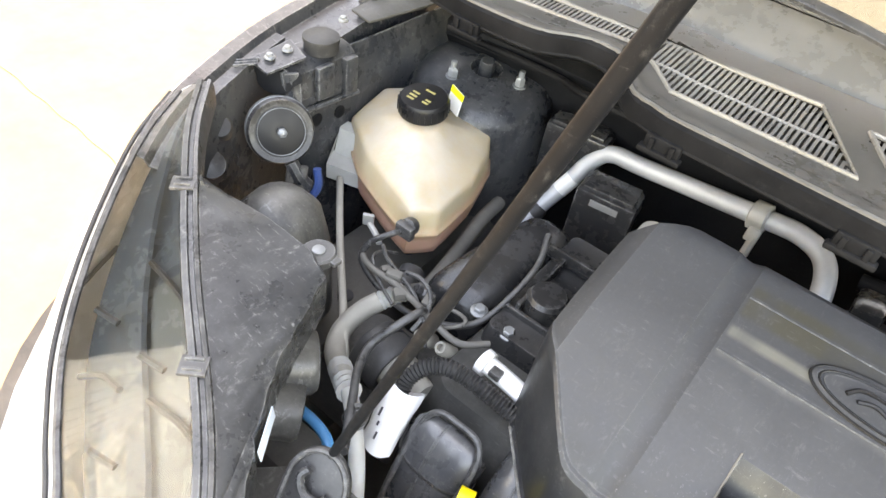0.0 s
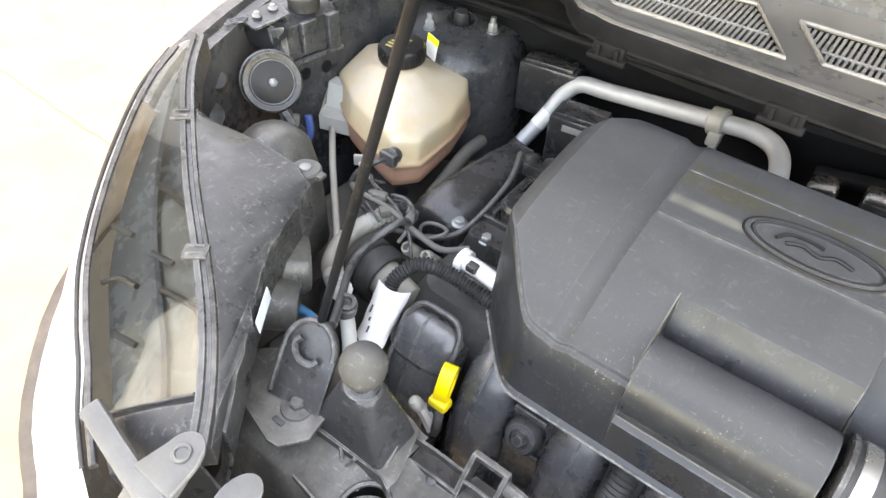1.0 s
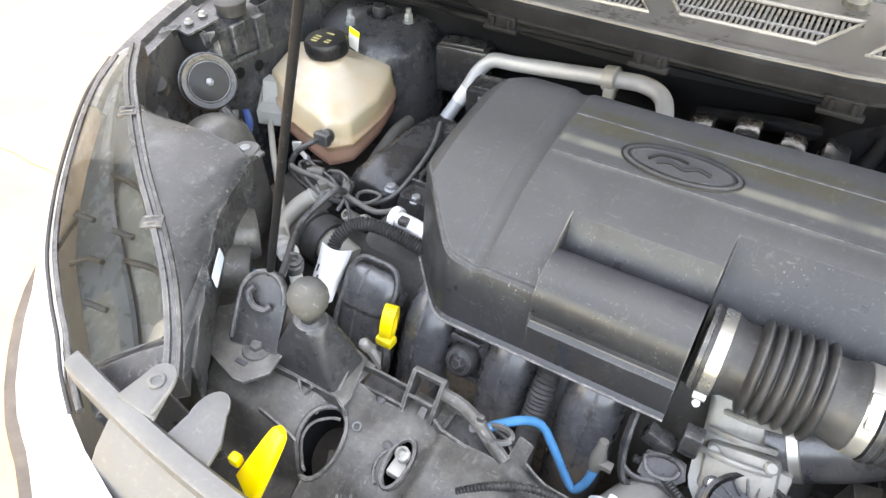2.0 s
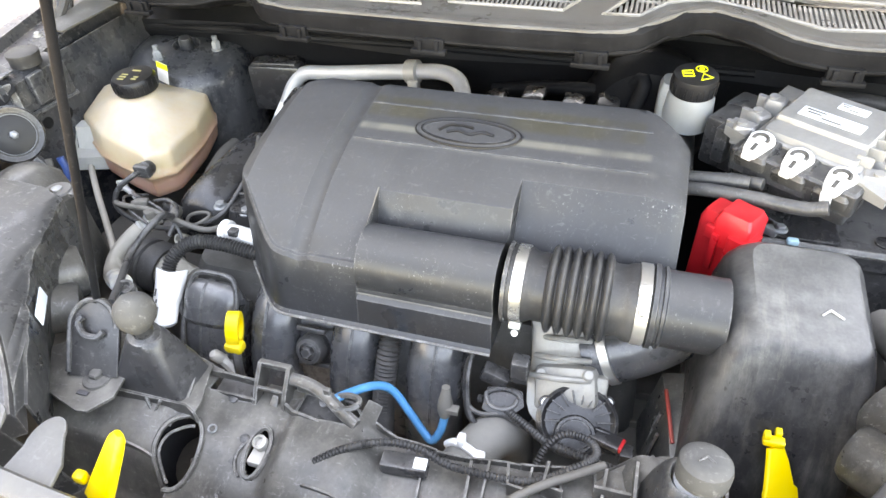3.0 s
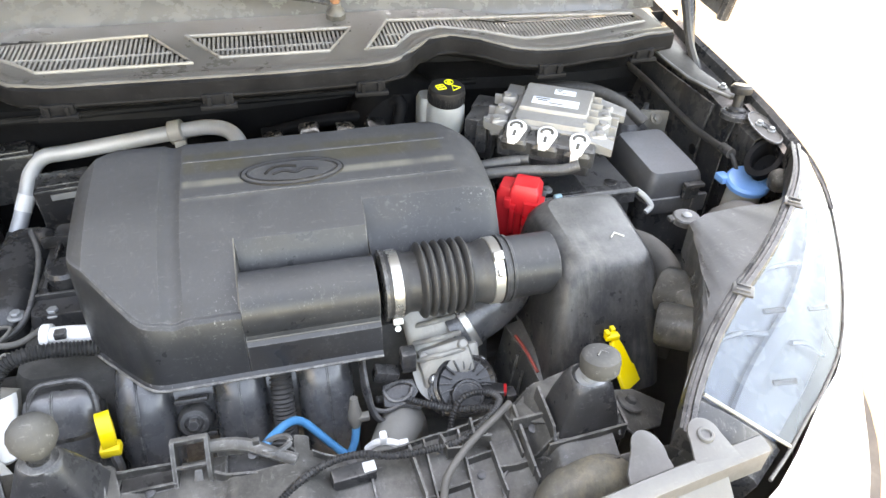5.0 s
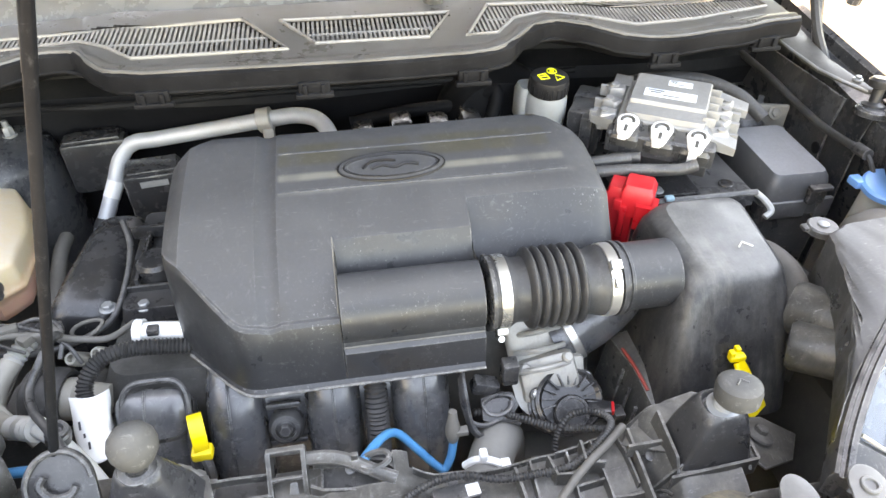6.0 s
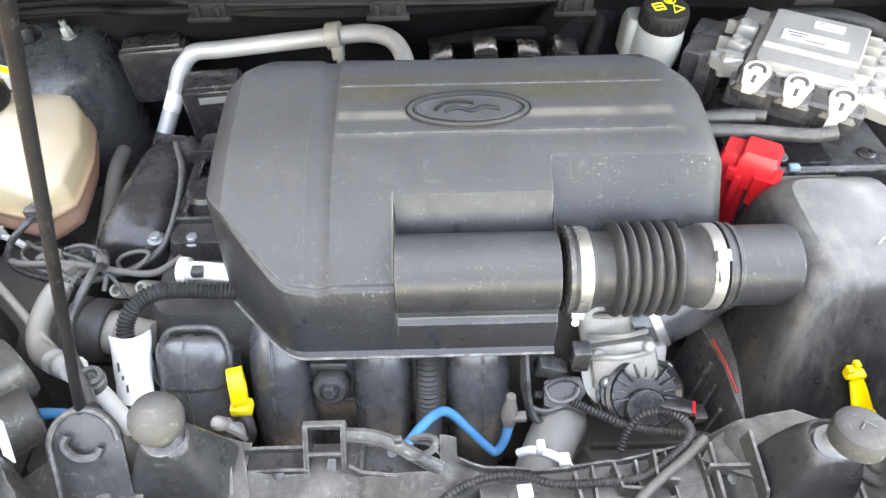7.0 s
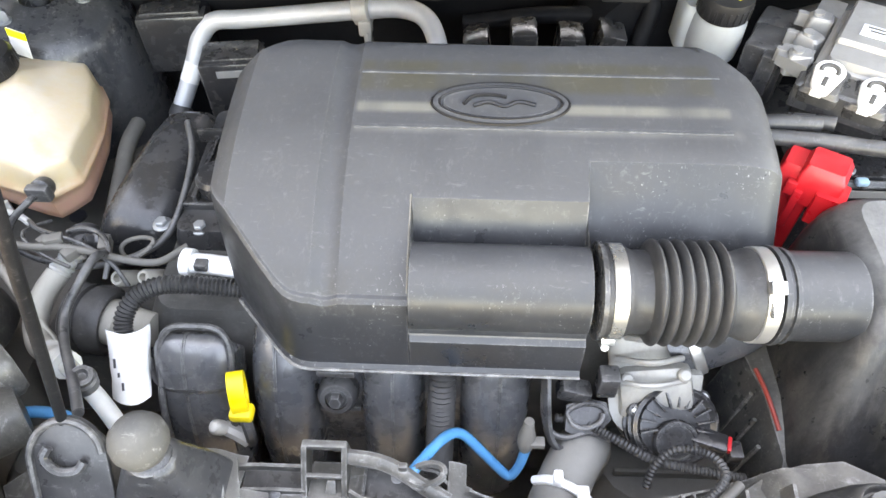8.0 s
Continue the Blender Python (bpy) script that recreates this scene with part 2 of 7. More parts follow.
# Print, and the painted shade of holes and slots.
M_INK_HOLE = mat("ink_and_hole_black", (0.05, 0.05, 0.055), 0.6)
M_BADGE = mat("badge_black", (0.010, 0.010, 0.011), 0.4, bump=0.0, spec=0.3, dust=0.08)
M_LBLUE = mat("pale_label", (0.62, 0.70, 0.80), 0.5)
M_LEVER = mat("white_lever", (0.80, 0.80, 0.78), 0.4, dust=0.15)
M_BEIGE = mat("beige_hose", (0.30, 0.285, 0.25), 0.55, dust=0.5, dust_col=(0.45, 0.42, 0.36), grime=0.2)
M_HOSE = mat("grey_sleeve", (0.10, 0.095, 0.086), 0.55, dust=0.6, even=0.2, up=0.6, dust_col=(0.23, 0.216, 0.19), spec=0.3, grime=0.4, grime_col=(0.17, 0.16, 0.145), scuff=0.2)
M_SIGNY = mat("yellow_print", (0.75, 0.78, 0.03), 0.5)
M_GOLD = mat("gold_print", (0.35, 0.30, 0.12), 0.5)
M_LINER = mat("brown_liner", (0.060, 0.048, 0.040), 0.7, dust=0.5, dust_col=(0.25, 0.21, 0.17))
M_BEZEL = mat("lamp_bezel", (0.036, 0.046, 0.052), 0.25, bump=0.0)
M_SMOKE = mat("lamp_strip", (0.030, 0.040, 0.048), 0.25, dust=0.10)
M_ROD = mat("rod_paint", (0.0062, 0.0070, 0.0085), 0.40, specks=0.12, spec=0.12, scuff=0.12, bump=0.1)
M_RUST = mat("rust", (0.22, 0.10, 0.05), 0.8, dust=0.2)
M_GROUND = mat("sandy_concrete", (0.128, 0.098, 0.064), 0.9, col2=(0.15, 0.123, 0.088), dust=0.6, dust_col=(0.170, 0.143, 0.104), scale=0.3, bump=0.2)


def glass(name, tint, rough=0.02, ior=1.5):
    m = bpy.data.materials.new(name)
    m.use_nodes = True
    b = m.node_tree.nodes["Principled BSDF"]
    b.inputs["Base Color"].default_value = (*tint, 1)
    b.inputs["Roughness"].default_value, b.inputs["IOR"].default_value = rough, ior
    b.inputs["Transmission Weight"].default_value = 1.0
    return m


M_LENS = glass("lamp_lens", (0.92, 0.94, 0.95), 0.02, 1.42)
M_SCREEN = glass("tinted_glass", (0.45, 0.5, 0.5), 0.01)

# ---- building helpers ----
ORIGIN = {}


def thing(name, loc, label, category, group="", kind=""):
    e = new(name)
    e.empty_display_size = 0.05
    e.location = loc
    ORIGIN[e.name] = Vector(loc)
    return tagged(e, label, category, group, kind)


def mesh_of(name, bm, material, origin, smooth=38):
    bmesh.ops.recalc_face_normals(bm, faces=bm.faces[:])
    bmesh.ops.translate(bm, verts=bm.verts[:], vec=-origin)
    me = bpy.data.meshes.new(name)
    bm.to_mesh(me)
    bm.free()
    me.polygons.foreach_set("use_smooth", [True] * len(me.polygons))
    me.set_sharp_from_angle(angle=radians(smooth))
    me.materials.append(material)
    return me


def part(name, bm, material, parent, label="", smooth=38):
    """One mesh object under a thing or a part; bm is in world metres."""
    o = ORIGIN[parent.name]
    ob = new(name, mesh_of(name, bm, material, o, smooth))
    ob.parent = parent
    ORIGIN[ob.name] = o
    return tagged(ob, label)


def solid(name, bm, material, loc, label, category, group="", kind="", smooth=38):
    """A thing of one mesh."""
    loc = Vector(loc)
    ob = new(name, mesh_of(name, bm, material, loc, smooth))
    ob.location = loc
    ORIGIN[ob.name] = loc
    return tagged(ob, label, category, group, kind)


def join(*bms):
    out = bmesh.new()
    for b in bms:
        me = bpy.data.meshes.new("tmp")
        b.to_mesh(me)
        b.free()
        out.from_mesh(me)
        bpy.data.meshes.remove(me)
    return out


def bevelled(bm, w, seg=2, angle=30):
    if w > 0:
        es = [e for e in bm.edges if len(e.link_faces) == 2 and e.calc_face_angle(0) > radians(angle)]
        bmesh.ops.bevel(bm, geom=es, offset=w, segments=seg, affect="EDGES", profile=0.5, clamp_overlap=True)
    return bm


def loft(rings, closed=True, cap=True):
    bm = bmesh.new()
    rows = [[bm.verts.new(p) for p in r] for r in rings]
    n = len(rows[0])
    for a, b in zip(rows, rows[1:]):
        for i in range(n if closed else n - 1):
            j = (i + 1) % n
            bm.faces.new((a[i], a[j], b[j], b[i]))
    if cap and closed:
        bm.faces.new(rows[0][::-1])
        bm.faces.new(rows[-1])
    return bm


def sheet(rings, thick=0.003):
    """An open surface of rows of points, given a thickness."""
    bm = loft(rings, closed=False, cap=False)
    bmesh.ops.recalc_face_normals(bm, faces=bm.faces[:])
    bmesh.ops.solidify(bm, geom=bm.faces[:], thickness=thick)
    return bm


def rr(x0, x1, y0, y1, r, n=4):
    r = min(r, (x1 - x0) / 2.01, (y1 - y0) / 2.01)
    out = []
    for cx, cy, a in ((x1 - r, y1 - r, 0), (x0 + r, y1 - r, 90), (x0 + r, y0 + r, 180), (x1 - r, y0 + r, 270)):
        for i in range(n + 1):
            t = radians(a + 90 * i / n)
            out.append((cx + r * math.cos(t), cy + r * math.sin(t)))
    return out


def rbox(levels, slope=(0, 0), m=None):
    """A moulded box: levels of (z, x0, x1, y0, y1, corner radius); slope tips the upper levels."""
    m = m or Matrix()
    rings = []
    for i, (z, x0, x1, y0, y1, r) in enumerate(levels):
        k = i / max(1, len(levels) - 1)
        rings.append([m @ Vector((x, y, z + k * (slope[0] * x + slope[1] * y))) for x, y in rr(x0, x1, y0, y1, r)])
    return loft(rings)


def box(c, s, b=0.002, m=None):
    bm = bmesh.new()
    bmesh.ops.create_cube(bm, size=1, matrix=Matrix.Diagonal((*s, 1)))
    bevelled(bm, b)
    bmesh.ops.transform(bm, matrix=Matrix.Translation(c) @ (m or Matrix()), verts=bm.verts[:])
    return bm


def spline(pts, res=6):
    pts = [Vector(p) for p in pts]
    if len(pts) == 2:
        return pts
    P = [2 * pts[0] - pts[1]] + pts + [2 * pts[-1] - pts[-2]]
    out = []
    for i in range(1, len(P) - 2):
        a, b, c, d = P[i - 1:i + 3]
        for k in range(res):
            t = k / res
            out.append(0.5 * (2 * b + (c - a) * t + (2 * a - 5 * b + 4 * c - d) * t * t + (3 * b - a - 3 * c + d) * t ** 3))
    return out + [pts[-1]]


def tube(pts, r, seg=12, res=6, rib=0.0, pitch=0.006, flat=1.0):
    """A pipe along smooth points; rib adds the rings of corrugated sleeving."""
    c = spline(pts, res)
    if rib:
        fine, acc = [c[0]], 0.0
        for a, b in zip(c, c[1:]):
            n = max(1, round((b - a).length / (pitch / 2)))
            fine += [a.lerp(b, (k + 1) / n) for k in range(n)]
        c = fine
    rings, up = [], None
    for i, p in enumerate(c):
        t = (c[min(i + 1, len(c) - 1)] - c[max(i - 1, 0)]).normalized()
        if up is None:
            up = t.orthogonal().normalized()
        up = (up - t * up.dot(t)).normalized()
        s = t.cross(up)
        rad = r(i / (len(c) - 1)) if callable(r) else r
        rad += rib * (1 if i % 2 else -1) * 0.5
        rings.append([p + rad * (math.cos(2 * math.pi * k / seg) * up + flat * math.sin(2 * math.pi * k / seg) * s) for k in range(seg)])
    return loft(rings)


def axis(p, d):
    """The pose whose z points along d, at p."""
    return Matrix.Translation(p) @ Vector(d).to_track_quat("Z", "Y").to_matrix().to_4x4()


def lathe(profile, m, seg=28):
    """A turned solid: (radius, height) up the z of m."""
    rings = [[m @ Vector((max(r, 1e-4) * math.cos(2 * math.pi * k / seg), max(r, 1e-4) * math.sin(2 * math.pi * k / seg), z)) for k in range(seg)] for r, z in profile]
    return loft(rings)


def slab(pts, z0, z1, m=None, b=0.0015):
    """A plate of a drawn outline between two heights."""
    bm = loft([[Vector((x, y, z0)) for x, y in pts], [Vector((x, y, z1)) for x, y in pts]])
    bmesh.ops.recalc_face_normals(bm, faces=bm.faces[:])
    bevelled(bm, b, 2, 40)
    if m:
        bmesh.ops.transform(bm, matrix=m, verts=bm.verts[:])
    return bm


def plate3(pts, thick, b=0.0):
    """A plate through points in space, thickened downwards."""
    top = [Vector(p) for p in pts]
    bm = loft([[p - Vector((0, 0, thick)) for p in top], top])
    bmesh.ops.recalc_face_normals(bm, faces=bm.faces[:])
    return bevelled(bm, b, 2, 40)


def bolt(p, r, d=(0, 0, 1), h=0.006):
    """A flanged hexagon bolt head."""
    m = axis(p, d)
    return join(lathe([(r * 1.5, -0.001), (r * 1.5, 0.001), (r * 1.3, 0.002)], m, 16), lathe([(r, 0.0015), (r, h * 0.85), (r * 0.8, h)], m, 6))


def lerp(table, x):
    xs = [a for a, _ in table]
    if x <= xs[0]:
        return table[0][1]
    for (a, va), (b, vb) in zip(table, table[1:]):
        if x <= b:
            return va + (vb - va) * (x - a) / (b - a)
    return table[-1][1]


def smooth_lerp(table, x):
    for (a, va), (b, vb) in zip(table, table[1:]):
        if x <= b:
            t = min(1, max(0, (x - a) / (b - a)))
            t = t * t * (3 - 2 * t)
            return va + (vb - va) * t
    return table[-1][1]


def side(sx, x, y, z):
    """A point of the car's flank, given for the side where x < 0: as it is for sx 1, over on the other side for sx -1, where the flank stands a little further in."""
    if sx > 0:
        return Vector((x, y, z))
    d = -x - 0.474
    k = min(1.0, max(0.0, (-x - 0.2) / 0.274))
    return Vector((0.474 + 0.95 * d - 0.5 * d * d if d > 0 else -x, y + 0.028 * k, z))


def quad_ring(fl, fr, br, bl, r=0.02, n=4):
    """A ring round four corners, each rounded by r."""
    c = [Vector(p) for p in (fl, fr, br, bl)]
    out = []
    for i in range(4):
        p, a, b = c[i], c[i - 1], c[(i + 1) % 4]
        u, v = p + (a - p).normalized() * r, p + (b - p).normalized() * r
        out += [u.lerp(p, t).lerp(p.lerp(v, t), t) for t in [k / n for k in range(n + 1)]]
    return out

# ---- ground ----
_g = bmesh.new()
bmesh.ops.create_grid(_g, x_segments=40, y_segments=40, size=150)
solid("ground", _g, M_GROUND, (0, 0, 0), "pale sandy concrete yard in full sun", "ground", kind="structure")
_c = bmesh.new()
_pts = spline([(-4.0, 0.72, 0), (-3.3, 0.69, 0), (-2.79, 0.681, 0), (-2.42, 0.673, 0), (-2.09, 0.666, 0), (-1.64, 0.62, 0), (-1.2, 0.60, 0)], 8)
_c = loft([[p + Vector((0.006 * math.sin(7 * i), 0.0025 + 0.004 * math.sin(5 * i), 0.004)), p + Vector((0, -0.0025 + 0.004 * math.sin(5 * i), 0.004))] for i, p in enumerate(_pts)], closed=False)
solid("ground_crack", _c, M_CRACK, (-2, 0.6, 0), "thin dark crack across the concrete", "crack", kind="structure")

_w = sheet([[Vector((-6.6 + 0.030 * math.sin(k * 0.5 * math.pi), y, z)) for z in (0.0, 8.0)] for k, y in enumerate([-12 + 0.0360 * i for i in range(250)])], 0.02)
solid("wall_yard", _w, M_WALL, (-6.6, -7, 0), "pale corrugated sheet wall at the side of the yard", "yard wall", kind="structure")
# Unseen dark wall, added so that part of the lens reflects dark.
_w = sheet([[Vector((-6.55 + 0.03 * math.sin(0.7 * k), y, z)) for z in (0.0, 2.0, 5.0)] for k, y in enumerate([-3.05 + 0.4 * i for i in range(8)])], 0.12)
# Unseen grey wall, added to hide bright sky from the lamp lens.
_h = sheet([[Vector((-6.75 + 0.03 * math.sin(0.5 * k), y, z)) for z in (0.0, 3.0, 7.0)] for k, y in enumerate([-0.25 + 0.4 * i for i in range(32)])], 0.12)
solid("wall_unseen_grey", _h, M_UNSEEN_GREY, (-6.75, 6, 0), "unseen grey wall added for the lamp lens reflection", "yard wall", kind="structure")
solid("wall_unseen_dark", _w, M_UNSEEN_DARK, (-6.55, -1.6, 0), "unseen dark wall added for the lamp lens reflection", "yard wall", kind="structure")

# ---- car body round the bay ----
# the line where lamp, bumper and wing meet, from the middle of the nose to the windscreen
EDGE = [(0.0, -0.275, 0.900), (-0.15, -0.255, 0.905), (-0.28, -0.222, 0.908), (-0.42, -0.178, 0.908), (-0.535, -0.104, 0.912), (-0.608, -0.058, 0.925), (-0.690, 0.036, 0.962),
        (-0.747, 0.123, 0.998), (-0.790, 0.209, 1.020), (-0.835, 0.351, 1.035), (-0.855, 0.472, 1.045), (-0.868, 0.62, 1.06), (-0.875, 0.80, 1.085), (-0.875, 0.98, 1.11)]


def outward(line, i):
    a, b = Vector(line[max(i - 1, 0)]), Vector(line[min(i + 1, len(line) - 1)])
    t = (b - a)
    n = Vector((t.y, -t.x, 0))
    n.normalize()
    return -n if n.dot(Vector((-0.4, -0.2, 0))) < 0 else n


def body_panel(line, drops, sx):
    """A curved panel that falls away outwards from a line; its bulge, in the third column, dies out along the wing."""
    rows = []
    for p in line:
        n = outward(BODY_LINE, BODY_LINE.index(p))
        if abs(p[0]) < 1e-6:
            n = Vector((0, -1, 0))
        k = 0.72 * math.exp(-(p[1] / 0.16) ** 2)
        k = max(k, 0.40 + 0.32 * math.exp(-(p[1] / 0.16) ** 2)) if p[1] < 0 else k
        rows.append([side(sx, p[0] + n.x * (o + b * k), p[1] + n.y * (o + b * k), p[2] + dz) for o, dz, b in drops])
    return sheet(rows, 0.002)


WING = [(0.002, -0.004, 0), (0.010, -0.006, 0), (0.020, -0.014, 0.0), (0.032, -0.040, 0.006), (0.040, -0.09, 0.030), (0.046, -0.15, 0.066), (0.050, -0.205, 0.105), (0.042, -0.34, 0.08), (0.02, -0.55, 0.03)]
line = [Vector(p) for p in spline(EDGE, 3)]
BODY_LINE = line
nose = [p for p in line if p.y < -0.02]
flank = [p for p in line if p.y >= -0.045]
bumper = thing("front_bumper", (0, -0.3, 0.3), "white painted front bumper below the headlights", "bumper")
part("bumper_skin", body_panel(nose, WING, 1), M_WHITE, bumper)
part("bumper_skin", body_panel(nose, WING, -1), M_WHITE, bumper)
CLAD = [(0.040, -0.20, 0.105), (0.062, -0.200, 0.105), (0.067, -0.215, 0.105), (0.058, -0.30, 0.09), (0.03, -0.5, 0.04)]
part("lower_cladding", body_panel(nose, CLAD, 1), M_LINER, bumper, "dark brown plastic lower cladding")
part("lower_cladding", body_panel(nose, CLAD, -1), M_LINER, bumper, "dark brown plastic lower cladding")
for sx in (1, -1):
    wing = thing("front_wing", (sx * -0.86, 0.5, 0.4), "white painted front wing beside the engine bay", "car wing", "wings")
    part("wing_skin", body_panel(flank, WING, sx), M_WHITE, wing)
    # dark flange and gutter that the bonnet closes on
    fl = [p for p in flank if p.y > 0.31]
    rows = []
    for i, p in enumerate(fl):
        n = outward(fl, i)
        rows.append([side(sx, p.x + n.x * o, p.y + n.y * o, p.z + dz) for o, dz in ((0.004, 0.001), (-0.012, -0.004), (-0.016, -0.022), (-0.075, -0.028), (-0.082, -0.06), (-0.086, -0.34))])
    part("inner_flange", sheet(rows, 0.002), M_BAY, wing, "dark painted inner flange")
    f2 = [p for p in flank if 0.12 < p.y < 0.40]
    part("flange_strip", sheet([[side(sx, p.x + outward(f2, i).x * o, p.y + outward(f2, i).y * o, p.z + dz) for o, dz in ((0.004, 0.001), (-0.012, -0.004), (-0.016, -0.014), (-0.030, -0.016), (-0.033 if sx > 0 else 0.0, -0.06), (-0.036 if sx > 0 else 0.008, -0.26))] for i, p in enumerate(f2)], 0.002), M_BAY, wing)
    part("arch_cladding", body_panel([p for p in flank if p.y < 0.16], CLAD, sx), M_LINER, wing, "dark brown wheel arch cladding")
    for b in [side(sx, *q) for q in ((-0.783, 0.345, 1.024), (-0.782, 0.374, 1.026), (-0.776, 0.47, 1.042))] if sx > 0 else ((0.719, 0.355, 1.022), (0.727, 0.335, 1.020), (0.716, 0.461, 1.040)):
        part("flange_bolt", bolt(b, 0.0048), M_BOLT, wing)
    if sx > 0:
        part("bracket_plate", plate3([side(sx, x, y, z) for x, y, z in ((-0.80, 0.325, 1.021), (-0.765, 0.325, 1.016), (-0.758, 0.385, 1.022), (-0.80, 0.395, 1.027))], 0.003), M_BAY, wing)
    else:
        oval_p = [Vector((0.722 + 0.017 * math.cos(a) + 0.008 * math.sin(a), 0.345 + 0.044 * math.sin(a) - 0.006 * math.cos(a), 1.018 + 0.004 * math.sin(a))) for a in [2 * math.pi * k / 28 for k in range(28)]]
        emboss = part("bracket_plate", loft([oval_p, [p + Vector((0, 0, 0.003)) for p in oval_p]]), M_DARK, wing, "raised oval plate with two bolts")
        part("plate_rim", tube([p + Vector((0, 0, 0.003)) for p in oval_p + oval_p[:1]], 0.0016, 6, 1), M_BAY, emboss)
        part("stop_seat", lathe([(0.026, -0.006), (0.026, 0.002), (0.022, 0.005), (0.015, 0.004)], axis((0.717, 0.410, 1.014), (0.05, 0.05, 1)), 24), M_BAY, wing, "stepped round seat of the bonnet stop")
        rows = []
        for y in (0.335, 0.36, 0.40, 0.44, 0.48, 0.54, 0.60):
            xi = 0.700 + 0.16 * (y - 0.341)
            rows.append([Vector((x, y, z)) for x, z in ((xi + 0.055, 1.016), (xi + 0.014, 1.011), (xi + 0.004, 1.004), (xi, 0.986), (xi + 0.003, 0.960), (xi + 0.006, 0.90), (xi + 0.010, 0.78))])
        part("inner_ledge", sheet(rows, 0.002), M_BAY, wing, "folded ledge of the inner wing")
        eye = Vector((0.699, 0.300, 0.996))
        em0 = axis(eye, (-0.45, -0.25, 0.85))
        ring = lambda a, b, z: [em0 @ Vector((a * math.cos(t) , b * math.sin(t), z)) for t in [2 * math.pi * k / 24 for k in range(24)]]
        part("opening_collar", loft([ring(0.026, 0.038, -0.004), ring(0.026, 0.038, 0.0), ring(0.018, 0.029, 0.001), ring(0.016, 0.027, -0.004), ring(0.016, 0.027, -0.030), ring(0.001, 0.002, -0.030)], cap=False), M_SATIN, wing, "dark round opening in the inner wing")
        part("rubber_plug", lathe([(0.017, -0.012), (0.017, 0.002), (0.014, 0.008), (0.008, 0.011), (0.0, 0.012)], axis((0.695, 0.252, 0.985), (-0.3, -0.3, 0.9)), 20), M_DUSTY, wing, "dusty rubber plug")
    if sx > 0:
        part("bonnet_stop", lathe([(0.024, -0.012), (0.024, 0.0), (0.0255, 0.003), (0.0255, 0.008), (0.021, 0.011), (0.0, 0.012)], axis((-0.772, 0.425, 1.026), (0, 0, 1)), 24), M_RUBBER, wing, "dusty round rubber bonnet stop")
    else:
        part("bonnet_stop", lathe([(0.017, -0.034), (0.017, -0.028), (0.013, -0.026), (0.008, -0.024), (0.008, -0.004), (0.016, -0.002), (0.018, 0.002), (0.018, 0.008), (0.014, 0.012), (0.0, 0.013)], axis((0.724, 0.424, 1.046), (0.1, 0.15, 1)), 24), M_RUBBER, wing, "dusty rubber bonnet stop on a thin stem")
    part("slotted_strip", join(*[tube([side(sx, -0.80 - 0.004 * k, 0.30 + 0.006 * k, 1.020), side(sx, -0.782 - 0.004 * k, 0.322 + 0.006 * k, 1.023)], 0.0018, 6) for k in range(3)]), M_BAY, wing, "bright slotted strip")

for sx in (1, -1):
    if sx > 0:
        rl = thing("wing_rail", (-0.76, 0.42, 0.90), "dusty dark sheet metal rail along the wing with holes", "rail")
        part("upper_plate", sheet([[Vector((x, y, z)) for x, z in ((-0.800, 1.018), (-0.762, 1.012), (-0.752, 1.004), (-0.747, 0.975), (-0.752, 0.955))] for y in (0.352, 0.375, 0.41, 0.44, 0.47)], 0.003), M_BAY, rl)
        part("stiffener", box((-0.744, 0.405, 0.985), (0.010, 0.030, 0.050), 0.003), M_BAY, rl)
        part("stiffener", box((-0.746, 0.455, 0.975), (0.012, 0.024, 0.060), 0.003), M_BAY, rl)
        part("flange_lip", tube([(-0.746, 0.345, 0.952), (-0.744, 0.40, 0.950), (-0.742, 0.47, 0.946)], 0.004, 8, 4), M_BAY, rl)
        # No hole is cut: a black plate paints the opening's shade.
        part("opening", slab([(0.030 * math.cos(radians(a)) * (1.2 if a < 180 else 0.9), 0.022 * math.sin(radians(a))) for a in range(0, 360, 20)], 0, 0.002, axis((-0.772, 0.345, 1.000), (0.45, -0.75, 0.45))), M_SATIN, rl, "dark plate standing in for a shaded ragged opening")
        part("dark_cap", lathe([(0.016, 0), (0.016, 0.02), (0.013, 0.026), (0, 0.027)], axis((-0.788, 0.262, 0.945), (0.5, -0.3, 0.6)), 18), M_RUBBER, rl)
# inner side walls, firewall and the dark floor of the bay
for sx in (1, -1):
    rows = [[side(sx, x, y, z) for z, x in ((1.01, -0.765), (0.96, -0.752), (0.90, -0.755), (0.80, -0.74), (0.62, -0.72), (0.45, -0.70))] for y in ((0.345, 0.36, 0.42, 0.50, 0.62, 0.78) if sx > 0 else (0.43, 0.50, 0.62, 0.78))]
    wall = solid("wall_side", sheet(rows, 0.004), M_BAY, (sx * -0.74, 0.5, 0.45), "dark painted inner wing wall of the engine bay", "bay wall", kind="structure")
    # Closed black discs paint the shade of holes in the wall.
    for y, z in ((0.36, 0.925), (0.395, 0.925), (0.44, 0.92))[0 if sx > 0 else 2:]:
        part("hole", lathe([(0.010, 0), (0.010, 0.004), (0.008, 0.005)], axis(side(sx, -0.752, y, z), (sx, 0, 0)), 14), M_SATIN, wall)
    rows = [[Vector((sx * x, y, z)) for x, y, z in ((-0.40, -0.06, zz), (-0.52, 0.04, zz), (-0.64, 0.12, zz), (-0.72, 0.17, zz))] for zz in (0.86, 0.70, 0.45)]
    solid("wall_front_corner", sheet(rows, 0.004), M_DARK, (sx * -0.6, 0.1, 0.45), "dark inner wall behind the headlight", "bay wall", kind="structure")
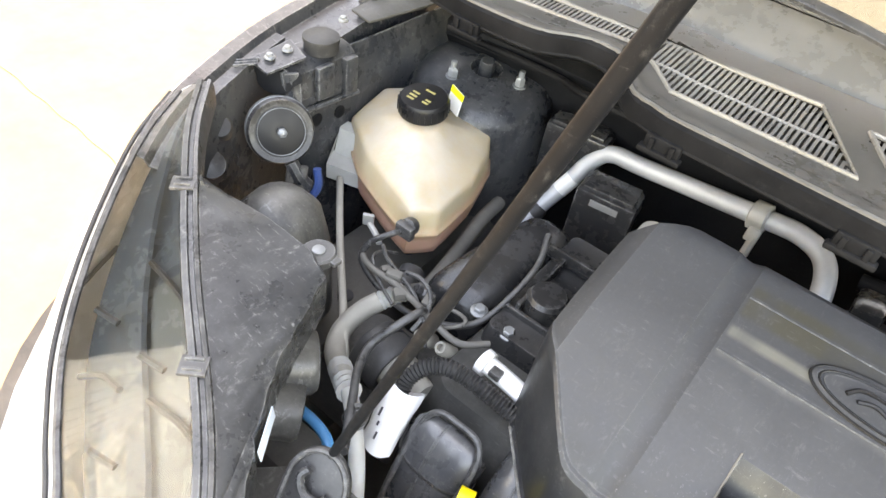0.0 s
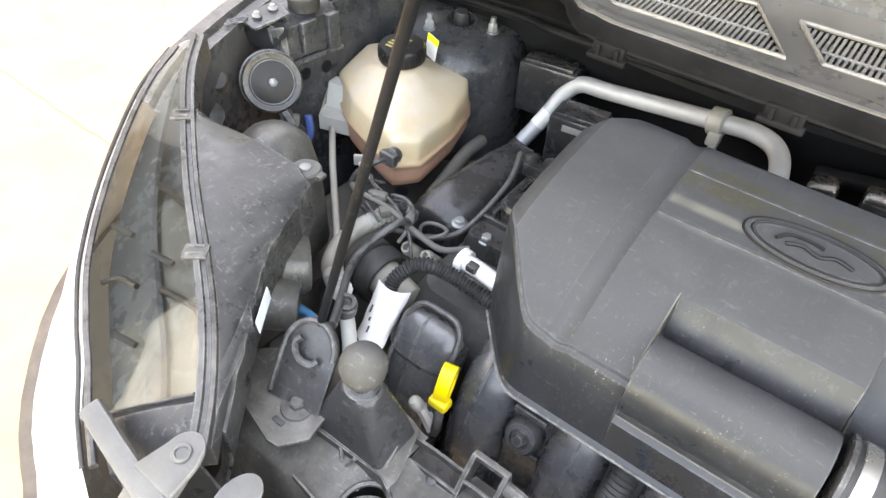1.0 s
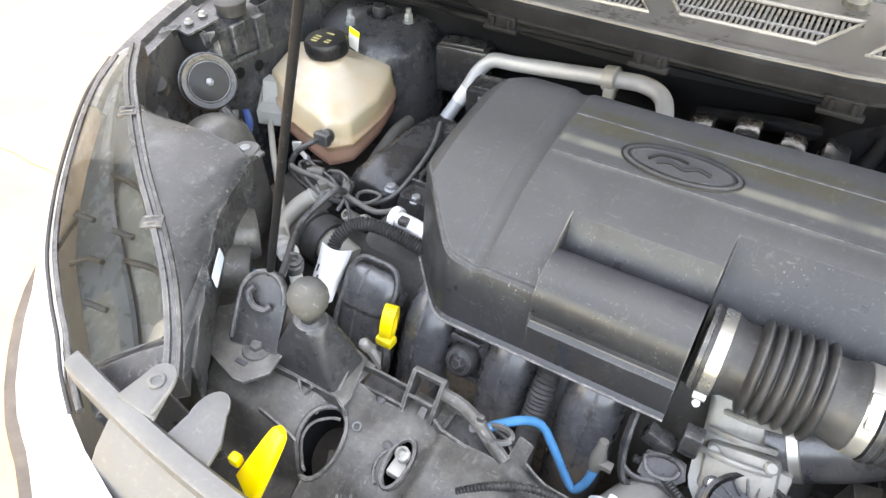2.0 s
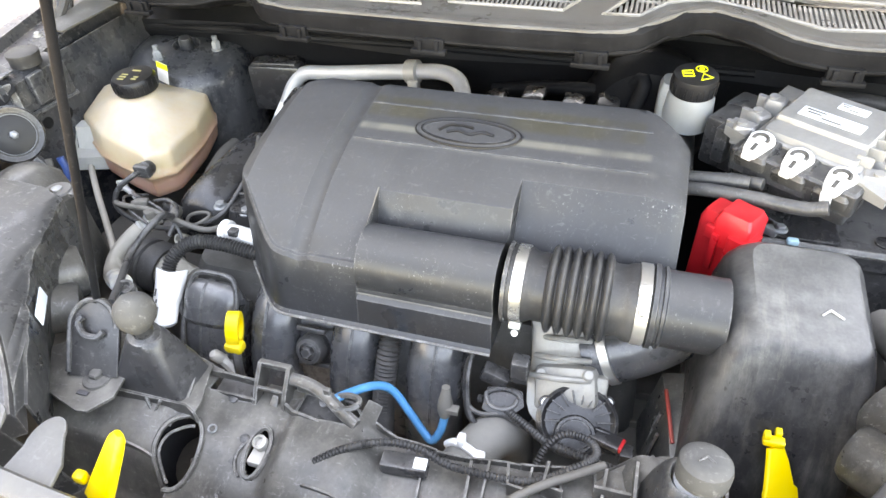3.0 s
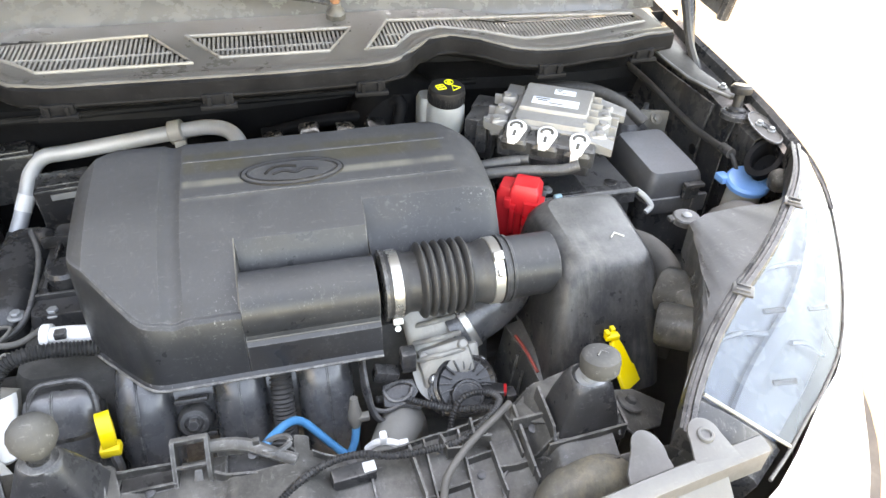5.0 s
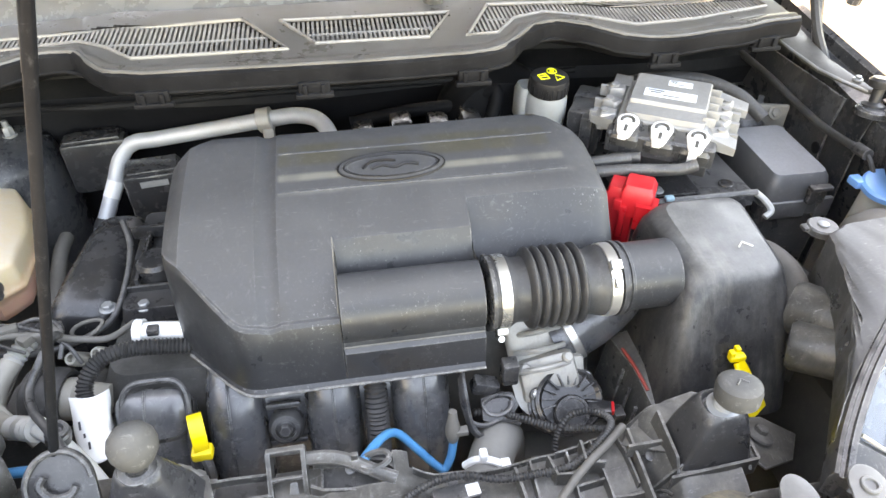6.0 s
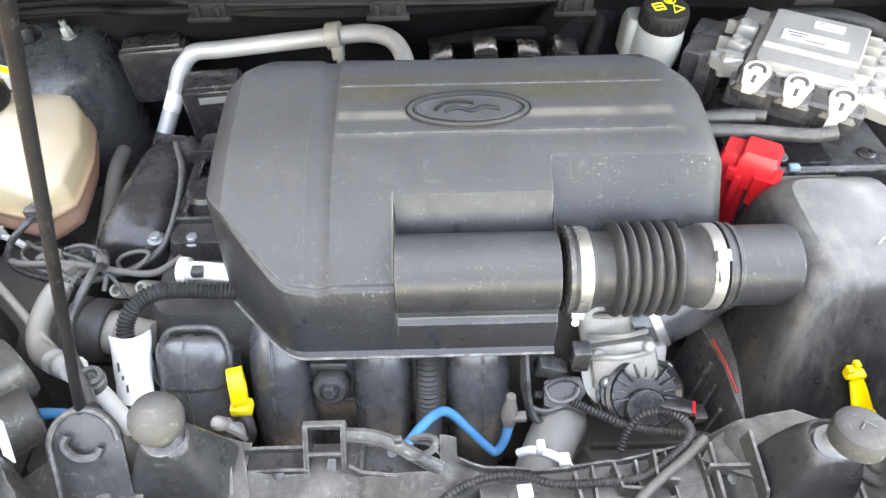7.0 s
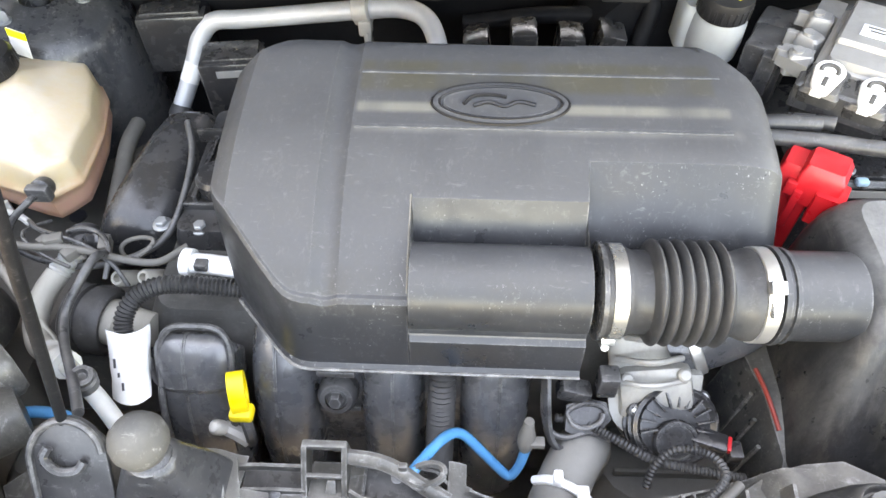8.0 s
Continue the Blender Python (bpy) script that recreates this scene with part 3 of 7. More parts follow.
rows = [[Vector((x, y + 0.012 * math.sin(9 * x), z)) for z, y in ((1.07, 0.76), (1.0, 0.745), (0.985, 0.70), (0.97, 0.695), (0.90, 0.725), (0.75, 0.74), (0.45, 0.70))] for x in [i * 0.05 - 0.80 for i in range(33)]]
solid("wall_firewall", sheet(rows, 0.006), M_SATIN, (0, 0.72, 0.45), "black insulated firewall behind the engine", "firewall", kind="structure")
solid("trim_firewall_pad", tube([(-0.75, 0.69, 0.975), (-0.55, 0.685, 0.985), (-0.45, 0.665, 0.99), (-0.2, 0.685, 0.985), (0.1, 0.68, 0.987), (0.35, 0.69, 0.985)], 0.006, 8, 8), M_SATIN, (0, 0.69, 0.97), "worn edge of the firewall insulation pad", "trim", kind="structure")
_f = bmesh.new()
bmesh.ops.create_grid(_f, x_segments=2, y_segments=2, size=0.5, matrix=Matrix.Translation((0, 0.3, 0.46)) @ Matrix.Diagonal((1.5, 0.95, 1, 1)))
solid("floor_undertray", _f, M_HOSE, (0, 0.3, 0.46), "dark undertray below the engine", "undertray", kind="structure")


# ---- cowl, windscreen, bonnet ----
LIP = [(-0.88, 0.640), (-0.74, 0.575), (-0.62, 0.552), (-0.52, 0.548), (-0.455, 0.572), (-0.415, 0.568), (-0.385, 0.525), (-0.355, 0.496), (-0.30, 0.488), (0.0, 0.482), (0.13, 0.486), (0.17, 0.50), (0.215, 0.55), (0.255, 0.572), (0.30, 0.562),
       (0.37, 0.536), (0.44, 0.532), (0.54, 0.548), (0.64, 0.572), (0.76, 0.60), (0.88, 0.655)]
LIPZ = [(-0.88, 1.095), (-0.62, 1.105), (-0.40, 1.118), (-0.3, 1.113), (0.13, 1.113), (0.255, 1.119), (0.42, 1.098), (0.62, 1.098), (0.88, 1.095)]


def lip(x):
    return Vector((x, smooth_lerp(LIP, x), smooth_lerp(LIPZ, x)))


G1 = [(-0.60, 0.645), (-0.195, 0.642), (-0.128, 0.538), (-0.335, 0.538), (-0.375, 0.575), (-0.415, 0.605), (-0.60, 0.605)]
G2 = [(-0.140, 0.630), (0.113, 0.626), (0.070, 0.548), (-0.090, 0.550)]
G3 = [(0.175, 0.645), (0.64, 0.668), (0.645, 0.632), (0.50, 0.596), (0.40, 0.585), (0.32, 0.602), (0.255, 0.612), (0.205, 0.595), (0.17, 0.548), (0.125, 0.545)]


def cowl_z(x, y):
    return lip(x).z + lerp([(0, 0.0), (0.012, 0.004), (0.03, -0.002), (0.10, 0.004), (0.17, 0.010), (0.3, 0.02)], y - lip(x).y)


def inside(poly, x, y):
    hit = False
    for (x0, y0), (x1, y1) in zip(poly, poly[1:] + poly[:1]):
        if (y0 > y) != (y1 > y) and x < (x1 - x0) * (y - y0) / (y1 - y0) + x0:
            hit = not hit
    return hit


cowl = thing("cowl_panel", (0, 0.6, 1.1), "dusty grey plastic cowl panel below the windscreen", "cowl panel")
bm = bmesh.new()
XS = [-0.72 + 0.008 * i for i in range(175)]
rows = []
for x in XS:
    l = lip(x)
    rows.append([bm.verts.new((x, y, cowl_z(x, y))) for y in [l.y + (0.69 - l.y) * k / 24 for k in range(25)]])
for a, b in zip(rows, rows[1:]):
    for k in range(24):
        f = (a[k], a[k + 1], b[k + 1], b[k])
        c = sum((v.co for v in f), Vector()) / 4
        if not any(inside(g, c.x, c.y) for g in (G1, G2, G3)):
            bm.faces.new(f)
for v in [v for v in bm.verts if not v.link_faces]:
    bm.verts.remove(v)
bmesh.ops.solidify(bm, geom=bm.faces[:], thickness=0.003)
part("panel", bm, M_COWL, cowl)
# hanging front wall of the cowl, then its rolled lip
rows = []
for x in XS[::2]:
    l = lip(x)
    rows.append([l + Vector((0, dy, dz)) for dy, dz in ((0.002, 0.0), (-0.005, -0.005), (-0.006, -0.018), (-0.004, -0.026), (0.004, -0.031), (0.030, -0.042), (0.10, -0.060), (0.20, -0.06))])
part("front_wall", sheet(rows, 0.003), M_SATIN, cowl, "black front wall below the cowl lip")
part("lip", tube([lip(x) for x in XS[::3]], 0.0036, 8, 2), M_COWLLIP, cowl, "worn rolled edge of the cowl")
part("lower_seal", tube([lip(x) + Vector((0, -0.006, -0.025)) for x in XS[::4]], 0.003, 8, 2), M_SATIN, cowl, "thin rubber seal")
for poly in (G1, G2, G3):
    g = part("grille", loft([[Vector((x, y, cowl_z(x, y) - 0.016)) for x, y in poly], [Vector((x, y, cowl_z(x, y) - 0.012)) for x, y in poly]]), M_DARK, cowl, "air intake grille with thin upright slats")
    ring = [Vector((x, y, cowl_z(x, y) + 0.001)) for x, y in poly]
    part("grille_frame", tube([ring[-1]] + ring + ring[:1], 0.0030, 8, 1, flat=1.0), M_COWL, g)
    xs = [p[0] for p in poly]
    x = min(xs) + 0.006
    while x < max(xs) - 0.004:
        ys = []
        for (x0, y0), (x1, y1) in zip(poly, poly[1:] + poly[:1]):
            if (x0 > x) != (x1 > x):
                ys.append(y0 + (y1 - y0) * (x - x0) / (x1 - x0))
        if len(ys) >= 2 and max(ys) - min(ys) > 0.012:
            a, b = min(ys), max(ys)
            za, zb = cowl_z(x, a) - 0.003, cowl_z(x, b) - 0.003
            part("slat", loft([[Vector((x + dx, yy, zz + dz)) for dx, dz in ((-0.0018, 0), (0.0018, 0), (0.0018, -0.009), (-0.0018, -0.009))] for yy, zz in ((a, za), (b, zb))]), M_COWL, g)
        x += 0.0068
    mid = [(x, (min(p[1] for p in poly) * 0.55 + max(p[1] for p in poly) * 0.45)) for x in [min(xs) + 0.02 + i * 0.02 for i in range(int((max(xs) - min(xs) - 0.04) / 0.02) + 1)]]
    mid = [Vector((x, y, cowl_z(x, y) - 0.004)) for x, y in mid if inside(poly, x, y)]
    part("cross_bar", tube(mid, 0.0022, 6, 1), M_COWL, g)
for x in (-0.62, -0.304, -0.097, 0.120, 0.425, 0.610):
    l = lip(x)
    c = l + Vector((0, -0.009, -0.028))
    part("seal_clip", join(box(c, (0.042, 0.010, 0.016), 0.002), box(c + Vector((0, -0.004, -0.010)), (0.050, 0.012, 0.007), 0.002), box(c + Vector((-0.012, -0.006, -0.002)), (0.006, 0.006, 0.016), 0.001), box(c + Vector((0.012, -0.006, -0.002)), (0.006, 0.006, 0.016), 0.001)), M_SATIN, cowl, "black plastic seal clip")

windscreen = thing("windscreen", (0, 0.7, 1.12), "dark windscreen with a black lower band", "windscreen", kind="structure")
def screen_row(k, h):
    return [Vector((-0.72 + 0.072 * i, 0.70 + 0.05 * abs((i - 10) / 10) ** 2 + k, 1.112 + h)) for i in range(21)]
part("black_band", sheet([screen_row(-0.02, -0.02), screen_row(0.0, 0.012), screen_row(0.03, 0.028), screen_row(0.07, 0.05)], 0.004), M_BAND, windscreen)
part("glass_pane", sheet([screen_row(0.072, 0.051), screen_row(0.30, 0.20), screen_row(0.60, 0.38)], 0.005), M_SCREEN, windscreen)
solid("wall_cabin", sheet([[Vector((x, y, z)) for x in (-0.75, 0.75)] for y, z in ((0.80, 0.95), (1.05, 1.06), (1.6, 1.1), (1.75, 1.5))], 0.01), M_DARK, (0, 1.2, 0.95), "dark dashboard and cabin behind the glass", "cabin", kind="structure")
wiper = thing("wiper_arm", (0.10, 0.69, 1.13), "black wiper arm on its pivot nut", "wiper")
part("pivot", lathe([(0.016, 0), (0.016, 0.014), (0.010, 0.02), (0.008, 0.03), (0, 0.032)], axis((0.095, 0.672, 1.122), (0, -0.3, 1)), 16), M_DUSTY, wiper)
part("nut", lathe([(0.008, 0), (0.008, 0.006), (0.005, 0.008)], axis((0.095, 0.664, 1.152), (0, -0.3, 1)), 6), M_RUST, wiper, "rusty nut")
part("arm", tube([(0.095, 0.672, 1.148), (0.04, 0.69, 1.155), (-0.2, 0.74, 1.18), (-0.45, 0.77, 1.19)], 0.008, 8, 6, flat=0.6), M_BLACK, wiper)

bonnet = thing("bonnet", (0, 0.8, 1.12), "raised bonnet with a dark underside", "car bonnet")
def hood_row(s, lift=0.0):
    w = lerp([(0, 0.83), (0.1, 0.83), (0.5, 0.83), (0.85, 0.74), (1.0, 0.60)], s)
    p = Vector((0, 0.80 - 0.70 * s, 1.20 + 1.00 * s))
    n = Vector((0, -0.82, -0.57))
    return [p + Vector((w * u, (0.06 * u * u - 0.20 * u ** 8) * (1 - s) ** 3, -0.115 * (1 - s) ** 6 * u ** 8)) - n * (0.05 * (1 - u * u) + lift) for u in [i / 8 - 1 for i in range(17)]]
part("outer_skin", sheet([hood_row(s / 10, 0.035) for s in range(11)], 0.002), M_WHITE, bonnet)
part("inner_panel", sheet([hood_row(s / 10, 0.0) for s in range(11)], 0.002), M_BAY, bonnet, "dark painted inner panel")
for u in (-0.55, 0.0, 0.55):
    part("rib", tube([hood_row(s / 5)[8 + round(u * 8)] for s in range(6)], 0.03, 8, 2, flat=0.4), M_BAY, bonnet)
for sx in (1, -1):
    part("edge", tube([hood_row(s / 6)[0 if sx > 0 else -1] for s in range(7)], 0.012, 8, 3), M_BAY, bonnet)
    hinge = part("hinge", tube([side(sx, -0.815, 0.56, 1.02), side(sx, -0.815, 0.585, 1.06), side(sx, -0.83, 0.63, 1.13), side(sx, -0.84, 0.72, 1.25)], 0.016, 8, 5, flat=0.5), M_BAY, bonnet, "dark hinge arm on the wing flange")
    part("base", plate3([side(sx, x, y, z) for x, y, z in ((-0.79, 0.50, 1.045), (-0.755, 0.50, 1.040), (-0.72, 0.62, 1.052), (-0.735, 0.74, 1.065), (-0.78, 0.74, 1.07))] if sx > 0 else [Vector(p) for p in ((0.730, 0.428, 1.034), (0.712, 0.430, 1.034), (0.674, 0.500, 1.042), (0.660, 0.640, 1.056), (0.700, 0.760, 1.068), (0.735, 0.760, 1.072), (0.712, 0.530, 1.046))], 0.004, 0.001), M_DARK, hinge, "folded dark hinge plate")
    if sx < 0:
        # Bright tube stands in for the highlight on the plate's lit edge.
        part("plate_fold_highlight", tube([(0.712, 0.430, 1.036), (0.674, 0.500, 1.044), (0.660, 0.640, 1.058)], 0.0022, 8, 2), M_BOLT, hinge, "fold with its lit edge drawn in bright metal")
    part("hose", tube([side(sx, -0.80, 0.53, 1.03), side(sx, -0.785, 0.56, 1.07), side(sx, -0.80, 0.62, 1.13), side(sx, -0.785, 0.68, 1.22)], 0.0075, 8, 5), M_RUBBER, hinge, "black washer hose")

prop = thing("prop_rod", (-0.353, 0.039, 0.9), "worn black steel prop rod holding the bonnet up", "prop rod")
rod = lambda z: Vector((-0.588 + 0.3039 * (z - 0.179), 0.029 + 0.0159 * (z - 0.179), z))
part("rod", tube([rod(0.88), rod(1.2), rod(1.5), rod(1.95)], 0.0043, 12, 3), M_ROD, prop)
part("sleeve", tube([rod(1.30), rod(1.34), rod(1.42)], 0.0047, 12, 3), M_ROD, prop)

# ---- engine cover and intake ----
CY, CZ, CR = 0.187, 0.945, 0.0405     # axis and radius of the intake pipe
cover = thing("engine_cover", (0, 0.3, 0.88), "dusty dark grey plastic engine cover with an oval badge", "engine cover")
CROWN = [(0.160, 0.945), (0.168, 0.956), (0.185, 0.970), (0.21, 0.985), (0.244, 1.002), (0.275, 1.013), (0.31, 1.022), (0.35, 1.029), (0.395, 1.034), (0.43, 1.036), (0.452, 1.033), (0.462, 1.020)]
crown_z = lambda y: lerp(CROWN, y)


def padded(pts, n):
    """Adds points along the longest stretches until there are n."""
    pts = [list(p) for p in pts]
    while len(pts) < n:
        k = max(range(len(pts) - 1), key=lambda i: math.hypot(pts[i + 1][0] - pts[i][0], pts[i + 1][1] - pts[i][1]))
        pts.insert(k + 1, [(pts[k][0] + pts[k + 1][0]) / 2, (pts[k][1] + pts[k + 1][1]) / 2])
    return pts


def cover_ring(x, kind):
    front = lerp([(-0.283, 0.258), (-0.278, 0.247), (-0.272, 0.238), (-0.225, 0.185), (-0.212, 0.172), (-0.203, 0.1650), (-0.195, 0.1615), (-0.185, 0.160), (0.3, 0.160)], x)
    back = lerp([(-0.285, 0.40), (-0.255, 0.43), (-0.225, 0.455), (0.186, 0.462), (0.256, 0.385)], x)
    sag = lerp([(-0.283, -0.014), (-0.265, 0.0), (0.22, 0.0), (0.245, -0.006), (0.256, -0.016)], x)
    if kind == "plain":
        zt = crown_z(front + 0.007)
        head = [(front - 0.024, 0.874), (front - 0.019, 0.879), (front - 0.012, 0.880 + 0.45 * (zt - 0.880)), (front - 0.004, zt - 0.012), (front - 0.001, zt - 0.0045), (front + 0.003, zt - 0.0006)]
        y1 = max(0.262, front + 0.036)
        head += [(y, crown_z(y)) for y in [front + 0.007 + (y1 - front - 0.007) * k / 17 for k in range(18)]]
    elif kind == "pipe":
        head = [(0.136, 0.874), (0.141, 0.879), (0.143, 0.917), (0.148, 0.921)]
        head += [(CY + CR * math.cos(radians(a)), CZ + CR * math.sin(radians(a))) for a in range(205, 40, -12)]
        head += [(0.223, 0.962), (0.2445, crown_z(0.2445) - 0.001), (0.248, crown_z(0.248)), (0.262, crown_z(0.262))]
    else:
        head = [(0.222, 0.870), (0.222, 0.90), (0.225, 0.92), (0.230, 0.935), (0.237, 0.950), (0.248, 0.966), (0.268, 0.992), (0.2845, crown_z(0.2845) - 0.001), (0.288, crown_z(0.288))]
    pts = padded(head, 24)
    n = len(pts)
    y0 = pts[-1][0]
    pts += [(y, crown_z(y)) for y in [y0 + (back - y0) * k / 12 for k in range(1, 13)]]
    g = 0.0042 * max(0.0, math.cos((x + 0.166) / 0.013 * math.pi / 2)) if abs(x + 0.166) < 0.013 else 0.0
    out = [Vector((x, y, z + ((sag - g) * min(1.0, max(0.0, (z - 0.90) / 0.05))))) for y, z in pts]
    return out + [Vector((x, back + 0.004, crown_z(back) - 0.04)), Vector((x, back + 0.006, 0.90)), Vector((x, front + 0.02 if kind != "recess" else 0.24, 0.87))]


xs_a = [-0.283, -0.278, -0.272, -0.262, -0.25, -0.237, -0.225, -0.218, -0.212, -0.207, -0.203, -0.199, -0.195, -0.19, -0.185, -0.179, -0.176, -0.172, -0.168, -0.164, -0.160, -0.156, -0.153, -0.13, -0.11, -0.0905]
xs_b = [-0.0885, -0.05, 0.0, 0.04, 0.0715]
xs_c = [0.0735, 0.11, 0.15, 0.186, 0.20, 0.215, 0.23, 0.242, 0.25, 0.256]
rings = [cover_ring(x, "plain") for x in xs_a] + [cover_ring(x, "pipe") for x in xs_b] + [cover_ring(x, "recess") for x in xs_c]
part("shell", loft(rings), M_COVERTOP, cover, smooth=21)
part("bottom_lip", tube([r[0] for r in rings[2:len(xs_a) + len(xs_b)]], 0.0018, 6, 1), M_DUSTY, cover, "worn pale lower edge")
# flat raised band on which the badge sits, and its ribs
for y in (0.318, 0.392):
    part("rib", loft([[Vector((x, y + dy, crown_z(y + dy) + dz)) for dy, dz in ((-0.0035, -0.002), (-0.0015, 0.0010), (0.0015, 0.0010), (0.0035, -0.002))] for x in [-0.15 + 0.02 * i for i in range(19)]]), M_COVER, cover)
BADGE = Vector((-0.0095, 0.349, 0))


def oval(a, b, n=48, dz=0.0):
    out = []
    for k in range(n):
        t = 2 * math.pi * k / n
        x, y = BADGE.x + a * math.cos(t), BADGE.y + b * math.sin(t)
        out.append(Vector((x, y, crown_z(y) + dz)))
    return out


badge = part("badge", loft([oval(0.0675, 0.0275, dz=-0.004), oval(0.0675, 0.0275, dz=0.0016), oval(0.0655, 0.0258, dz=0.0026), oval(0.0615, 0.0228, dz=0.0026), oval(0.0605, 0.0222, dz=0.0014)]), M_COVER, cover, "oval badge with two thin black rims")
rt = oval(0.0672, 0.0272, dz=0.0012)
part("outer_rim", tube(rt + rt[:1], 0.0016, 6, 1), M_BADGE, badge, "thin black rim")
ro = oval(0.0600, 0.0218, dz=0.0022)
part("inner_rim", tube(ro + ro[:1], 0.0012, 6, 1), M_BADGE, badge, "thin black rim")
part("field", loft([oval(0.056, 0.019, dz=0.0), oval(0.056, 0.019, dz=0.0022)]), M_COVER, badge)
on = lambda x, y: Vector((BADGE.x + x, BADGE.y + y, crown_z(BADGE.y + y) + 0.0032))
part("plain_device", tube([on(-0.036, -0.004), on(-0.026, 0.007), on(-0.008, 0.009), on(0.006, 0.006)], 0.0020, 6, 6), M_BADGE, badge, "plain flourish without lettering")
part("plain_device", tube([on(-0.026, -0.006), on(-0.012, -0.001), on(0.004, -0.006), on(0.018, 0.000), on(0.034, -0.004)], 0.0020, 6, 6), M_BADGE, badge)

hose = thing("intake_hose", (0.2, 0.19, 0.9), "ribbed black rubber intake hose between cover and filter box", "intake hose")
ax = lambda x: axis((x, CY + 0.012 * (x - 0.09), CZ - 0.008 * (x - 0.09)), (1, 0.012, -0.008))
prof = [(0.0385, 0.0), (0.0425, 0.001), (0.0425, 0.022), (0.0405, 0.026), (0.0385, 0.030), (0.0385, 0.043)]
for k in range(6):
    z = 0.044 + 0.0113 * k
    prof += [(0.0405, z), (0.0455, z + 0.0016), (0.0485, z + 0.0036), (0.0492, z + 0.0052), (0.0485, z + 0.0068), (0.0455, z + 0.0088), (0.0405, z + 0.0104)]
prof += [(0.0392, 0.114), (0.0392, 0.124), (0.0412, 0.128), (0.0425, 0.132), (0.0425, 0.150), (0.041, 0.152)]
part("bellows", lathe(prof, ax(0.080), 40), M_RUBBER, hose)
part("collar", lathe([(0.043, 0), (0.0455, 0.001), (0.0455, 0.005), (0.043, 0.006)], ax(0.078), 36), M_BLACK, hose)
part("spigot", lathe([(0.0455, 0), (0.0455, 0.005), (0.0420, 0.006), (0.0420, 0.009), (0.0442, 0.010), (0.0442, 0.013), (0.0412, 0.0145), (0.0412, 0.074)], ax(0.232), 36), M_COVER, hose, "smooth dark pipe stub")
for x in (0.088, 0.217):
    c = part("hose_clamp", lathe([(0.0428, 0), (0.0442, 0.0005), (0.0442, 0.0125), (0.0428, 0.013)], ax(x), 40), M_STEEL, hose, "bright steel hose clamp")
    a = radians(235 if x < 0.1 else 120)
    p = ax(x) @ Vector((0, 0, 0.0065))
    d = Vector((0, math.cos(a), math.sin(a)))
    part("clamp_screw", join(box(p + d * 0.047, (0.013, 0.010, 0.012), 0.0015, Matrix.Rotation(a, 4, "X")), lathe([(0.004, 0), (0.004, 0.02)], axis(p + d * 0.050 + Vector((0, 0, -0.01)), (0, -d.z, d.y)), 8)), M_STEEL, c)

filter_box = thing("air_filter_box", (0.38, 0.22, 0.72), "black plastic air filter box with a rounded dusty lid", "air filter box")
LID = [((0.284, 0.070, 0.79), (0.452, 0.075, 0.79), (0.448, 0.30, 0.79), (0.296, 0.30, 0.79), 0.03), ((0.289, 0.086, 0.852), (0.450, 0.095, 0.850), (0.446, 0.298, 0.86), (0.294, 0.298, 0.86), 0.03),
       ((0.295, 0.116, 0.915), (0.450, 0.128, 0.908), (0.444, 0.293, 0.93), (0.298, 0.293, 0.93), 0.026), ((0.302, 0.127, 0.943), (0.448, 0.140, 0.930), (0.441, 0.289, 0.958), (0.304, 0.290, 0.958), 0.026), ((0.313, 0.137, 0.960), (0.444, 0.148, 0.944), (0.438, 0.284, 0.974), (0.312, 0.286, 0.971), 0.026),
       ((0.326, 0.143, 0.9665), (0.441, 0.152, 0.951), (0.435, 0.280, 0.980), (0.322, 0.283, 0.978), 0.025), ((0.332, 0.151, 0.970), (0.435, 0.160, 0.957), (0.428, 0.272, 0.984), (0.328, 0.276, 0.982), 0.022)]
part("lid", loft([quad_ring(*q) for q in LID]), M_FILTER, filter_box, smooth=30)
part("lower_box", rbox([(0.60, 0.285, 0.435, 0.09, 0.31, 0.03), (0.70, 0.292, 0.445, 0.095, 0.31, 0.03), (0.795, 0.30, 0.448, 0.108, 0.305, 0.03)]), M_FILTER, filter_box)
part("seam_flange", rbox([(0.792, 0.290, 0.456, 0.098, 0.312, 0.03), (0.802, 0.290, 0.456, 0.098, 0.312, 0.03)]), M_DUSTY, filter_box)
web = part("side_web", loft([[Vector(p) for p in ((0.268, 0.225, 0.80), (0.276, 0.16, 0.806), (0.284, 0.10, 0.79), (0.274, 0.06, 0.76), (0.262, 0.08, 0.70), (0.252, 0.22, 0.70))], [Vector(p) for p in ((0.300, 0.225, 0.81), (0.300, 0.16, 0.815), (0.300, 0.10, 0.80), (0.296, 0.06, 0.765), (0.296, 0.08, 0.70), (0.296, 0.22, 0.70))]]), M_DUSTY, filter_box, "ribbed side of the lower box")
for k in range(5):
    part("rib", tube([(0.272 - 0.002 * k, 0.20 - 0.028 * k, 0.795 - 0.004 * k), (0.262 - 0.002 * k, 0.19 - 0.026 * k, 0.715)], 0.0025, 6), M_DUSTY, web)
part("red_seal", tube([(0.272, 0.190, 0.812), (0.276, 0.160, 0.812), (0.283, 0.126, 0.801)], 0.0024, 8), M_DARKRED, web, "red seal edge")
part("moulded_mark", join(tube([(0.392, 0.190, 0.9695), (0.400, 0.198, 0.9705)], 0.0011, 6), tube([(0.400, 0.198, 0.9705), (0.412, 0.191, 0.9675)], 0.0011, 6)), M_NATURAL, filter_box, "small chevron mark")

# ---- intake manifold ----
manifold = thing("intake_manifold", (-0.15, 0.15, 0.70), "glossy black moulded intake manifold with four runners", "intake manifold")


